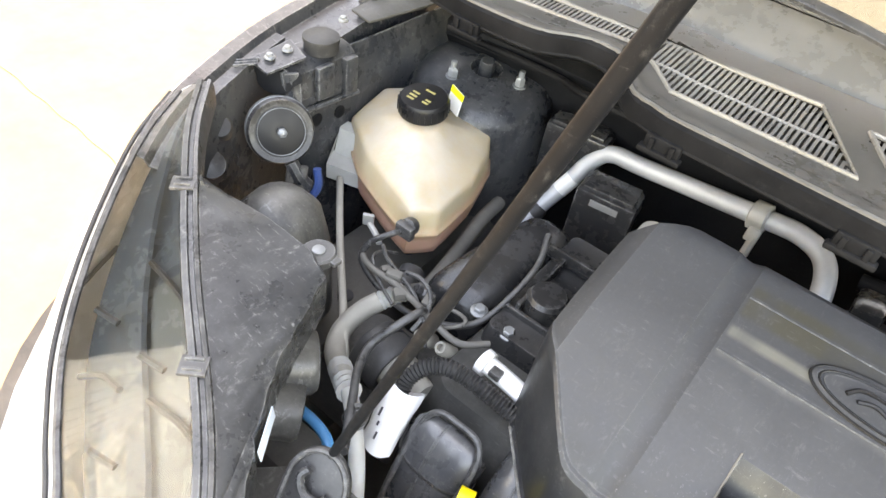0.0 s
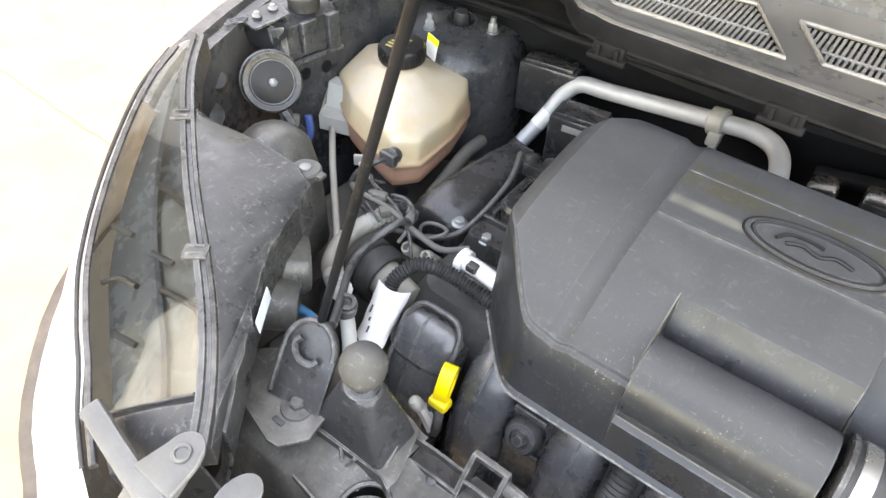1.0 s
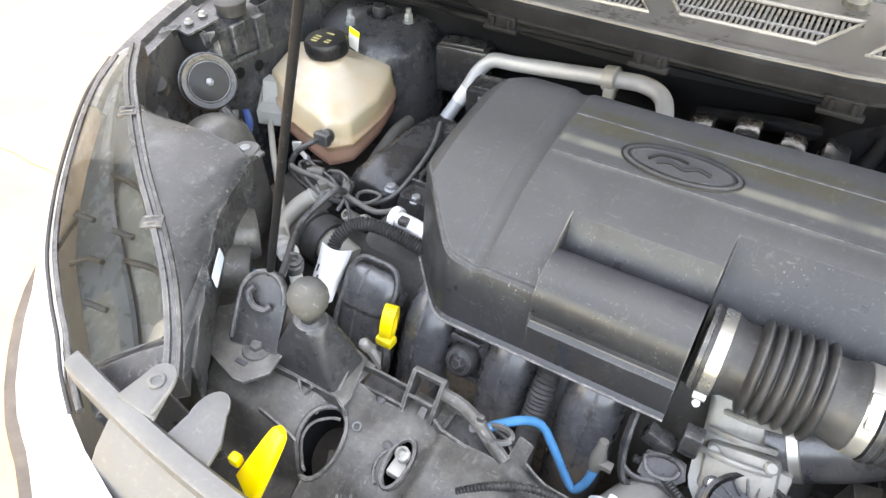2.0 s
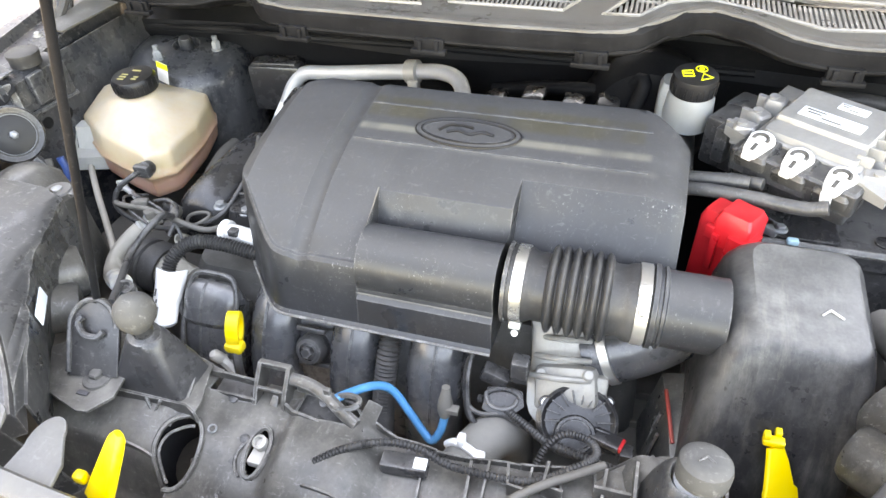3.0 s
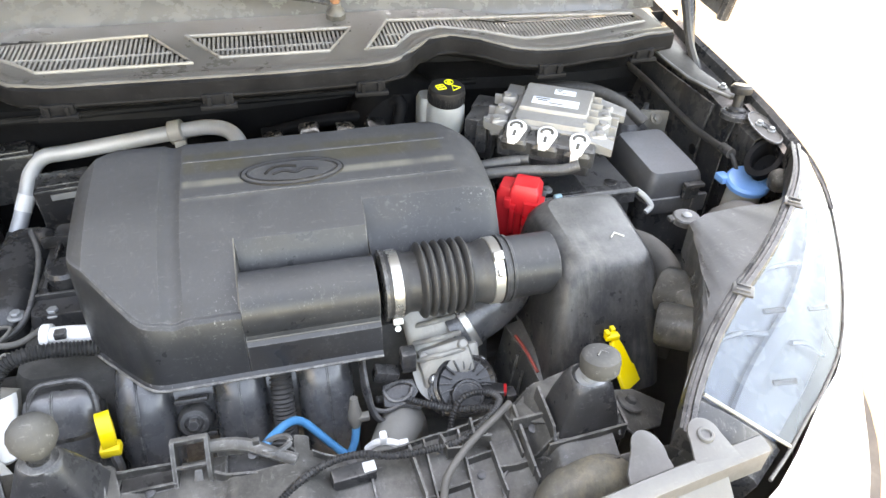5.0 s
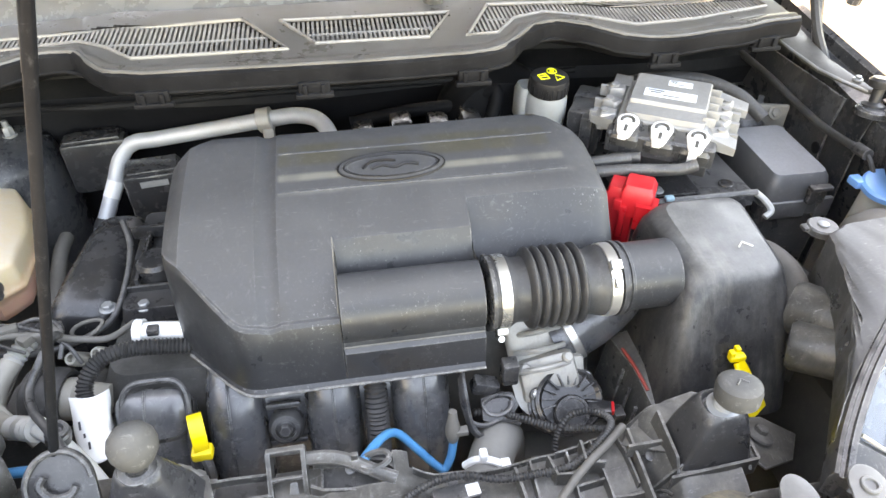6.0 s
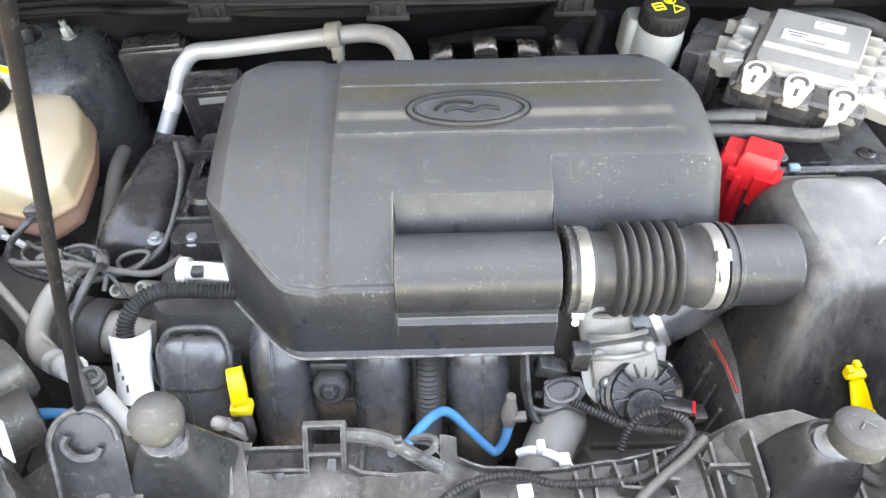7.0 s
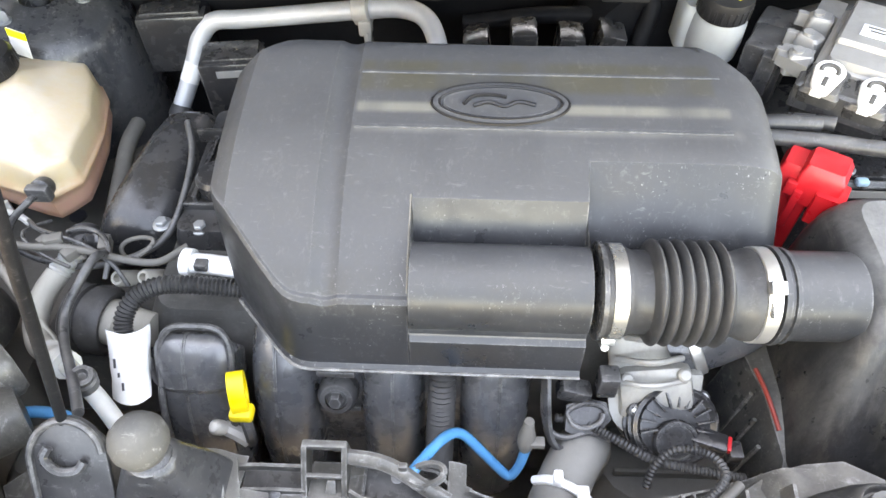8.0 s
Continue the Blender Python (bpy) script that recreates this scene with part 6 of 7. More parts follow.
part("trough_shade_floor", plate3([(-0.132, 0.020, 0.830), (-0.044, 0.016, 0.830), (-0.044, 0.056, 0.832), (-0.132, 0.060, 0.832)], 0.003), M_BLACK, sup)
part("wire_eye", tube([on_sup(-0.208 + 0.0045 * math.cos(radians(a)), -0.012 + 0.0045 * math.sin(radians(a)), 0.002) for a in range(0, 361, 30)], 0.0012, 6, 1), M_BOLT, sup, "small bright wire eye")
dome = []
for k in range(9):
    a = math.pi / 2 * k / 8
    dome.append([Vector((0.268 + 0.066 * math.cos(a) * math.cos(b), -0.062 + 0.033 * math.cos(a) * math.sin(b) + 0.03 * math.cos(a) * math.cos(b) * 0.3, 0.812 + 0.040 * math.sin(a))) for b in [2 * math.pi * j / 24 for j in range(24)]])
part("moulded_dome", loft(dome), M_STAIN, sup, "rounded dusty swelling of the panel")
catch = part("catch_frame", box((-0.1595, 0.0615, 0.8715), (0.040, 0.007, 0.0075), 0.0012), M_DUSTY, sup, "square moulded catch frame")
for x in (-0.1775, -0.1415):
    part("leg", loft([[Vector((x + e, y, z)) for y, z in ((0.064, 0.874), (0.058, 0.875), (0.040, 0.855), (0.027, 0.836), (0.046, 0.832), (0.068, 0.848))] for e in (-0.0024, 0.0024)]), M_DUSTY, catch, smooth=20)
part("cross_bar", box((-0.1595, 0.0410, 0.8525), (0.034, 0.004, 0.004), 0.0008), M_DUSTY, catch)
part("catch_tongue", bevelled(plate3([(-0.158, 0.040, 0.846), (-0.150, 0.040, 0.846), (-0.149, 0.028, 0.836), (-0.160, 0.028, 0.836)], 0.004), 0.001), M_DUSTY, catch)
arm = part("side_arm", join(tube([(-0.139, 0.056, 0.861), (-0.115, 0.053, 0.862), (-0.095, 0.047, 0.860), (-0.070, 0.034, 0.855), (-0.048, 0.024, 0.850)], 0.0075, 8, 5, flat=0.7), tube([Vector((-0.068 + 0.015 * math.cos(a) + 0.004 * math.sin(a), 0.044 + 0.010 * math.sin(a), 0.858)) for a in [2 * math.pi * k / 16 for k in range(17)]], 0.0036, 6, 1), box((-0.089, 0.046, 0.866), (0.008, 0.006, 0.012), 0.0015)), M_DUSTY, sup, "moulded arm with a slotted eye")
part("loom_tray", plate3([(0.205, 0.034, 0.834), (0.219, 0.051, 0.836), (0.240, 0.062, 0.848), (0.265, 0.066, 0.860), (0.295, 0.066, 0.870), (0.324, 0.050, 0.872), (0.322, 0.012, 0.866), (0.24, 0.004, 0.856)], 0.004, 0.001), M_DUSTY, sup, "flat tray beside the wiring loom")
# Dark box painted as the shade of a slot.
part("tray_slot", box((0.252, 0.042, 0.856), (0.016, 0.007, 0.003), 0.001, Matrix.Rotation(radians(-10), 4, "Z")), M_INK_HOLE, sup)
for sx in (1, -1):
    X = lambda x: sx * x
    if sx > 0:
        lev, at = [(0.858, -0.330, -0.238, -0.008, 0.050, 0.006), (0.885, -0.322, -0.247, -0.005, 0.047, 0.007), (0.912, -0.311, -0.256, 0.000, 0.042, 0.012), (0.926, -0.306, -0.260, 0.003, 0.040, 0.017), (0.931, -0.304, -0.262, 0.005, 0.038, 0.017), (0.9325, -0.301, -0.265, 0.008, 0.035, 0.015), (0.925, -0.298, -0.268, 0.011, 0.032, 0.013)], (0, 0, 0)
    else:
        lev, at = [(0.852, -0.038, 0.040, -0.026, 0.030, 0.004), (0.890, -0.031, 0.032, -0.024, 0.026, 0.005), (0.918, -0.025, 0.025, -0.022, 0.022, 0.010), (0.927, -0.023, 0.023, -0.020, 0.020, 0.016), (0.929, -0.020, 0.020, -0.018, 0.018, 0.016), (0.922, -0.017, 0.017, -0.015, 0.015, 0.013)], (0.283, 0.004, 0)
    part("stop_post", rbox(lev, m=Matrix.Translation(at)), M_BLACK, sup, "tapered post of the bonnet stop")
    for dx in (-0.040, 0.040) if sx < 0 else ():
        part("gusset", loft([[Vector((X(-0.281) + dx + e, y, z)) for y, z in ((-0.028, 0.850), (0.045, 0.850), (0.040, 0.880), (-0.014, 0.872))] for e in (-0.0015, 0.0015)]), M_DUSTY, sup)
    wing_p = part("side_wing", plate3([(0.322, 0.028, 0.864), (0.324, -0.020, 0.860), (0.338, -0.030, 0.850), (0.388, -0.012, 0.828), (0.415, 0.022, 0.822), (0.370, 0.036, 0.846)] if sx < 0 else [(X(x), y, z) for x, y, z in ((-0.318, 0.050, 0.884), (-0.306, -0.03, 0.880), (-0.325, -0.052, 0.876), (-0.338, -0.054, 0.876), (-0.385, -0.042, 0.878), (-0.418, 0.008, 0.888), (-0.380, 0.050, 0.884))], 0.004, 0.001), M_DUSTY, sup, "flat side wing")
    WB, WN = (Vector((-0.340, -0.012, 0.880)), Vector((0, 0, 1))) if sx > 0 else (Vector((0.351, 0.010, 0.8535)), Vector((0.35, 0.1, 0.93)))
    part("bolt", join(lathe([(0.017, 0), (0.016, 0.002), (0.013, 0.003)], axis(WB, WN), 22), bolt(WB + WN * 0.002, 0.0078, WN, h=0.008)), M_DARK, wing_p)
    # Dark box on the wing painted as a slot's shade.
    if sx > 0:
        part("slot", box((X(-0.343), -0.034, 0.8795), (0.014, 0.006, 0.002), 0.001), M_INK_HOLE, wing_p)
    stop = thing("bonnet_stop", (X(-0.281), 0.0, 0.94), "round black rubber bonnet stop on a threaded stem", "bonnet stop", "front bonnet stops")
    prof = [(0.017, -0.004), (0.017, 0.002), (0.011, 0.004)] + [(0.0105 + 0.0012 * (k % 2), 0.005 + 0.0022 * k) for k in range(7)]
    part("stem", lathe(prof, axis((-0.283, 0.021, 0.930), (0.14, -0.10, 1)) @ Matrix.Diagonal((1, 1, 1.7, 1)) if sx > 0 else axis((0.283, 0.001, 0.926), (0, -0.1, 1)), 18), M_BLACK if sx > 0 else M_BOLT, stop)
    if sx > 0:
        part("ball", lathe([(0.010, -0.021), (0.016, -0.015), (0.0205, -0.006), (0.0215, 0.002), (0.0195, 0.010), (0.014, 0.017), (0.007, 0.0205), (0.0, 0.021)], axis((X(-0.274), 0.015, 0.974), (0, 0.3, 1)), 28), M_BALL, stop)
    else:
        bmx2 = axis((0.284, -0.009, 0.9615), (0, 0.15, 1))
        bl = part("ball", lathe([(0.009, -0.014), (0.018, -0.012), (0.0215, -0.008), (0.0222, 0.004), (0.0208, 0.010), (0.017, 0.0130), (0.010, 0.014), (0.0, 0.014)], bmx2, 32), M_BALL, stop)
        part("arrow_mark", join(tube([bmx2 @ Vector((-0.006, 0.004, 0.0142)), bmx2 @ Vector((0, -0.002, 0.0142))], 0.0011, 6), tube([bmx2 @ Vector((0, -0.002, 0.0142)), bmx2 @ Vector((0.007, 0.005, 0.0142))], 0.0011, 6)), M_BLACK, bl)
    br = thing("lamp_bracket", (X(-0.33), -0.13, 0.93), "grey painted lamp bracket with a bolt", "bracket", "lamp brackets")
    B = (lambda x, y, z: (x, y, z)) if sx > 0 else (lambda x, y, z: (-x + 0.013, y + 0.010, z - 0.003))
    part("plate", plate3([B(-0.330 + 0.017 * math.cos(radians(a)), -0.130 + 0.019 * math.sin(radians(a)), 0.964 + 0.004 * math.sin(radians(a))) for a in range(0, 181, 15)][::int(sx)] + [B(*p) for p in ((-0.356, -0.158, 0.957), (-0.306, -0.158, 0.957))][::int(sx)], 0.004, 0.0012), M_GREY, br)
    part("bolt", join(lathe([(0.0085, 0), (0.0085, 0.003), (0.0075, 0.004), (0.0055, 0.004), (0.0045, 0.002)], axis(B(-0.330, -0.130, 0.963), (0, 0, 1)), 20)), M_GREY, br)
    part("ear", plate3([B(-0.276 + 0.017 * math.cos(radians(a)), -0.126 + 0.024 * math.sin(radians(a)), 0.949 + 0.004 * math.sin(radians(a))) for a in range(20, 201, 15)][::int(sx)] + [B(*p) for p in ((-0.292, -0.160, 0.948), (-0.240, -0.164, 0.944), (-0.246, -0.140, 0.944))][::int(sx)], 0.004, 0.001), M_GREY, br)
    if sx > 0:
        part("upturned_edge", tube([B(-0.310, -0.156, 0.960), B(-0.311, -0.132, 0.966), B(-0.316, -0.120, 0.968)], 0.0022, 8, 4), M_GREY, br)
beam = thing("grille_top_beam", (0, -0.16, 0.9), "dusty grey plastic beam along the top of the grille", "grille beam")
BL = spline([(-0.435, -0.140, 0.948), (-0.36, -0.152, 0.951), (-0.263, -0.163, 0.952), (-0.135, -0.170, 0.952), (0, -0.174, 0.952), (0.135, -0.168, 0.952), (0.263, -0.147, 0.951), (0.34, -0.136, 0.951), (0.402, -0.127, 0.950)], 4)
part("beam", loft([[p + Vector((0, dy, dz)) for dy, dz in ((-0.018, -0.03), (-0.018, 0.001), (-0.014, 0.004), (-0.001, 0.004), (0.002, 0.000), (0.002, -0.03))] for p in BL]), M_GREY, beam)
part("front_panel", sheet([[p + Vector((0, dy, dz)) for dy, dz in ((-0.012, -0.012), (-0.04, -0.035), (-0.06, -0.06), (-0.07, -0.10))] for p in BL if abs(p.x) < 0.37], 0.003), M_GREY, beam, "dark grey upper grille panel")

plate = thing("rod_hinge_plate", (-0.36, 0.03, 0.88), "black plastic plate with a hook that guides the prop rod", "hinge plate")
pm = axis((-0.352, 0.020, 0.925), (0.15, -0.75, 0.65))
part("plate", slab([(0.030 * math.cos(radians(a)), 0.034 * math.sin(radians(a))) for a in range(0, 181, 12)] + [(-0.030, -0.055), (0.030, -0.055)], -0.006, 0.0, pm), M_BLACK, plate)
part("rim", tube([pm @ Vector((0.027 * math.cos(radians(a)), 0.031 * math.sin(radians(a)), 0.001)) for a in range(0, 181, 15)] + [pm @ Vector((-0.027, -0.05, 0.001))], 0.003, 8, 2), M_BLACK, plate)
part("hook", tube([pm @ Vector(p) for p in ((-0.010, 0.012, 0.004), (-0.014, 0.004, 0.006), (-0.006, -0.008, 0.006), (0.008, -0.010, 0.006), (0.014, -0.004, 0.004))], 0.004, 8, 5), M_BLACK, plate)
yl = thing("lamp_release_clip", (-0.205, -0.135, 0.90), "yellow plastic release clip in the support panel", "clip", "yellow clips")
part("tab", rbox([(-0.058, -0.017, 0.017, -0.005, 0.005, 0.003), (-0.03, -0.014, 0.014, -0.005, 0.005, 0.003), (0.005, -0.010, 0.010, -0.005, 0.005, 0.004), (0.014, -0.008, 0.008, -0.005, 0.005, 0.004), (0.019, -0.005, 0.005, -0.003, 0.003, 0.003)], m=axis((-0.200, -0.122, 0.958), (0.30, 0.45, 0.85)) @ Matrix.Rotation(radians(10), 4, "Z")), M_YELLOW, yl)
part("catch", box((-0.236, -0.138, 0.926), (0.012, 0.010, 0.012), 0.003), M_YELLOW, yl)
yr = thing("lamp_release_clip", (0.375, 0.07, 0.83), "yellow plastic release clip with a notched head", "clip", "yellow clips")
ym = axis((0.372, 0.078, 0.858), (-0.25, 0.62, 0.75)) @ Matrix.Rotation(radians(15), 4, "Z")
part("tab", rbox([(-0.040, -0.021, 0.021, -0.003, 0.003, 0.002), (-0.018, -0.021, 0.019, -0.003, 0.003, 0.002), (-0.014, -0.017, 0.017, -0.003, 0.003, 0.002), (0.010, -0.014, 0.011, -0.003, 0.003, 0.002), (0.024, -0.010, 0.008, -0.003, 0.003, 0.002)], m=ym), M_YELLOW, yr)
part("head", join(box(ym @ Vector((0, 0, 0.030)), (0.020, 0.010, 0.008), 0.002), box(ym @ Vector((-0.007, 0, 0.037)), (0.006, 0.008, 0.008), 0.001), box(ym @ Vector((0.007, 0, 0.037)), (0.006, 0.008, 0.008), 0.001)), M_YELLOW, yr)
solid("front_wiring_loom", tube([(-0.076, -0.026, 0.845), (-0.05, -0.008, 0.852), (-0.015, 0.012, 0.850), (0.022, 0.017, 0.848), (0.059, 0.010, 0.842), (0.102, 0.012, 0.838), (0.144, 0.016, 0.840), (0.181, 0.038, 0.843), (0.203, 0.062, 0.838), (0.196, 0.084, 0.830), (0.168, 0.092, 0.822), (0.150, 0.082, 0.806), (0.142, 0.066, 0.79)], 0.0040, 10, 6, rib=0.0014, pitch=0.004), M_RUBBER, (0.1, 0.05, 0.80), "corrugated wiring loom along the radiator support", "wiring loom")
solid("loom_branch", tube([(0.058, 0.134, 0.795), (0.085, 0.130, 0.796), (0.12, 0.108, 0.800), (0.15, 0.088, 0.805), (0.19, 0.078, 0.808), (0.235, 0.075, 0.80)], 0.0046, 10, 6, rib=0.0014, pitch=0.004), M_RUBBER, (0.13, 0.1, 0.78), "thin corrugated loom branch", "wiring loom")
solid("grey_sleeve_hose", tube([(0.212, 0.052, 0.842), (0.186, 0.030, 0.848), (0.158, 0.010, 0.850), (0.134, -0.008, 0.846), (0.112, -0.028, 0.838), (0.104, -0.045, 0.826)], 0.0046, 10, 6), M_HOSE, (0.15, 0, 0.83), "smooth dusty grey sleeve crossing the radiator support", "hose")
pl = thing("loom_plug", (0.02, -0.01, 0.83), "black wiring plug with a small white label", "plug")
part("body", box((0.012, 0.006, 0.828), (0.050, 0.020, 0.018), 0.003, Matrix.Rotation(radians(5), 4, "Z")), M_BLACK, pl)
part("label", box((0.030, 0.006, 0.8378), (0.014, 0.013, 0.0014), 0.0, Matrix.Rotation(radians(5), 4, "Z")), M_LABEL, pl, "white label")

# ---- left engine side ----
cam_cover = thing("cam_cover", (-0.40, 0.42, 0.82), "black plastic cam cover with bolts", "cam cover")
DOME = [(0.312, -0.434, 0.040, 0.846), (0.320, -0.433, 0.046, 0.862), (0.34, -0.430, 0.049, 0.876), (0.38, -0.424, 0.048, 0.884), (0.42, -0.417, 0.046, 0.891), (0.46, -0.410, 0.043, 0.897), (0.49, -0.404, 0.040, 0.897), (0.505, -0.401, 0.036, 0.888), (0.512, -0.399, 0.030, 0.870)]
part("dome", loft([[Vector((x - w * math.copysign(abs(math.cos(radians(a))) ** 0.55, math.cos(radians(a))), y, 0.80 + (z - 0.80) * math.sin(radians(a)) ** 0.6)) for a in range(0, 181, 12)] for y, x, w, z in DOME]), M_CAM, cam_cover, smooth=50)
part("flat", rbox([(0.80, -0.375, -0.20, 0.30, 0.52, 0.01), (0.850, -0.375, -0.20, 0.305, 0.52, 0.01), (0.856, -0.372, -0.20, 0.31, 0.515, 0.01)], slope=(0, 0.05)), M_CAM, cam_cover)
for x, y in ((-0.391, 0.322), (-0.345, 0.318), (-0.30, 0.42)):
    part("bolt", bolt((x, y, 0.868), 0.0075, h=0.008), M_BOLT, cam_cover)
part("filler_cap", lathe([(0.026, -0.02), (0.026, 0.012), (0.022, 0.017), (0, 0.018)], axis((-0.333, 0.375, 0.885), (0, 0, 1)), 24), M_CAM, cam_cover, "round dusty cap")
part("ledge", join(box((-0.33, 0.345, 0.875), (0.09, 0.006, 0.014), 0.002), box((-0.33, 0.455, 0.89), (0.10, 0.006, 0.02), 0.002), box((-0.355, 0.40, 0.885), (0.006, 0.11, 0.014), 0.002)), M_CAM, cam_cover)
solid("engine_block", rbox([(0.50, -0.40, 0.26, 0.20, 0.55, 0.03), (0.80, -0.40, 0.24, 0.20, 0.55, 0.03), (0.845, -0.38, 0.20, 0.22, 0.53, 0.03)]), M_DARK, (0, 0.35, 0.5), "dark oily engine block below the cover", "engine block")
pul = thing("engine_mount", (-0.45, 0.22, 0.78), "black rubber engine mount with a pale metal core", "engine mount")
px = axis((-0.472, 0.222, 0.825), (1, -0.15, -0.05))
part("rubber", lathe([(0.028, 0), (0.036, 0.003), (0.038, 0.006), (0.038, 0.018), (0.0345, 0.020), (0.0345, 0.023), (0.038, 0.025), (0.038, 0.042), (0.034, 0.048), (0.030, 0.048), (0.030, 0.044), (0.026, 0.044)], px, 28), M_RUBBER, pul)
part("core", lathe([(0.026, 0.044), (0.026, 0.058), (0.022, 0.062), (0.019, 0.095), (0, 0.096)], px, 24), M_BEIGE, pul, "dusty pale metal core")
solid("mount_bracket", rbox([(0.70, -0.54, -0.38, 0.17, 0.30, 0.02), (0.775, -0.53, -0.38, 0.18, 0.30, 0.02), (0.79, -0.52, -0.39, 0.19, 0.29, 0.02)]), M_DARK, (-0.46, 0.23, 0.7), "dark bracket below the engine mount", "bracket")
ach = thing("aircon_hose", (-0.45, 0.2, 0.80), "dusty beige air conditioning hose with white joints", "hose")
part("joint", tube([(-0.478, 0.285, 0.862), (-0.486, 0.272, 0.858), (-0.494, 0.258, 0.853)], 0.0120, 12, 5, rib=0.002, pitch=0.008), M_NATURAL, ach, "dirty white hose joint")
part("hose", tube([(-0.494, 0.258, 0.853), (-0.503, 0.238, 0.845), (-0.506, 0.212, 0.836), (-0.498, 0.190, 0.832), (-0.482, 0.172, 0.838), (-0.462, 0.158, 0.850)], 0.0128, 12, 6), M_BEIGE, ach)
part("joint", tube([(-0.462, 0.158, 0.850), (-0.440, 0.143, 0.864), (-0.420, 0.130, 0.875)], 0.0130, 12, 5, rib=0.002, pitch=0.008), M_NATURAL, ach, "dirty white hose joint")
vv = axis((-0.392, 0.108, 0.878), (0.25, -0.1, 0.8))
part("valve", lathe([(0.009, 0), (0.0125, 0.003), (0.0125, 0.018), (0.010, 0.020), (0.010, 0.026), (0.006, 0.027), (0.004, 0.022)], vv, 16), M_BLACK, ach, "black service valve cap")
part("pipe", tube([(-0.420, 0.130, 0.875), (-0.400, 0.115, 0.876), (-0.375, 0.095, 0.866), (-0.350, 0.07, 0.845), (-0.335, 0.05, 0.81)], 0.0085, 12, 5), M_NATURAL, ach, "pale metal pipe")
solid("thin_black_hose", tube([(-0.430, 0.262, 0.885), (-0.424, 0.240, 0.905), (-0.432, 0.212, 0.898), (-0.443, 0.184, 0.880), (-0.428, 0.150, 0.882), (-0.405, 0.120, 0.895), (-0.378, 0.085, 0.912), (-0.358, 0.058, 0.925)], 0.0048, 10, 6), M_BLACK, (-0.42, 0.17, 0.88), "thin glossy black hose beside the prop rod", "hose")
solid("wire_clip", join(box((-0.617, 0.369, 0.838), (0.016, 0.006, 0.018), 0.001, Matrix.Rotation(radians(30), 4, "Z")), tube([(-0.612, 0.366, 0.835), (-0.595, 0.360, 0.832), (-0.58, 0.352, 0.828)], 0.0045, 8, 4)), M_NATURAL, (-0.60, 0.36, 0.83), "small pale hose clip below the coolant tank", "clip")
lb = thing("wrapped_label", (-0.365, 0.14, 0.84), "white paper label wrapped round a wiring conduit", "label")
lm = axis((-0.381, 0.155, 0.836), (-0.14, 0.74, 0.55))
wrap = []
for k in range(11):
    u = k / 10
    r = 0.0180 + 0.0030 * u
    wrap.append([lm @ Vector((r * (1 + 0.05 * math.sin(3 * a + 5 * u) + 0.04 * math.sin(7 * a - 9 * u)) * math.cos(a), 0.82 * r * (1 + 0.05 * math.sin(2 * a - 4 * u)) * math.sin(a), -0.036 + 0.072 * u + 0.004 * math.sin(2 * a + 1) * (1 if k in (0, 10) else 0.3))) for a in [2 * math.pi * q / 22 for q in range(22)]])
part("paper", loft(wrap, cap=False), M_LABEL, lb, "crumpled white paper", smooth=25)
for k, w in enumerate((0.010, 0.006, 0.012)):
    part("print_bar", box((0, 0, 0), (0.0022, 0.0010, w * 0.8), 0.0, lm @ Matrix.Rotation(radians(-20), 4, "Z") @ Matrix.Translation((0.004 * (k - 1), 0.0180, -0.02 + 0.012 * k))), M_INK_HOLE, lb)
solid("label_conduit", tube([(-0.374, 0.132, 0.822), (-0.385, 0.168, 0.850), (-0.389, 0.190, 0.868), (-0.376, 0.208, 0.884), (-0.352, 0.218, 0.890), (-0.315, 0.222, 0.887), (-0.265, 0.225, 0.878)], 0.0092, 12, 6, rib=0.0022, pitch=0.0045), M_RUBBER, (-0.35, 0.2, 0.86), "corrugated black wiring conduit along the manifold", "conduit")
harness = thing("engine_harness", (-0.47, 0.27, 0.86), "dusty black wiring harness knotted below the coolant tank", "wiring harness")
part("main_sleeve", tube([(-0.552, 0.288, 0.872), (-0.535, 0.274, 0.882), (-0.512, 0.267, 0.887), (-0.482, 0.267, 0.888), (-0.448, 0.265, 0.884), (-0.412, 0.262, 0.876), (-0.378, 0.266, 0.868), (-0.352, 0.290, 0.868)], 0.0042, 10, 6), M_HOSE, harness)
part("wire", tube([(-0.545, 0.318, 0.872), (-0.520, 0.296, 0.884), (-0.486, 0.280, 0.892), (-0.455, 0.272, 0.886), (-0.425, 0.258, 0.872), (-0.41, 0.245, 0.85)], 0.0026, 8, 6), M_BLACK, harness)
part("wire", tube([(-0.530, 0.330, 0.860), (-0.538, 0.305, 0.875), (-0.530, 0.282, 0.884), (-0.500, 0.262, 0.880), (-0.470, 0.252, 0.872)], 0.0022, 8, 6), M_BLACK, harness)
part("wire", tube([(-0.490, 0.300, 0.876), (-0.468, 0.300, 0.882), (-0.442, 0.288, 0.884), (-0.430, 0.268, 0.878), (-0.432, 0.245, 0.862)], 0.0030, 8, 6), M_BLACK, harness)
part("wire_loop", tube([(-0.410 + 0.019 * math.cos(a) + 0.004 * math.sin(2 * a), 0.286 + 0.013 * math.sin(a), 0.866 + 0.007 * math.sin(a + 1)) for a in [2 * math.pi * k / 20 for k in range(21)]], 0.0026, 8, 1), M_HOSE, harness)
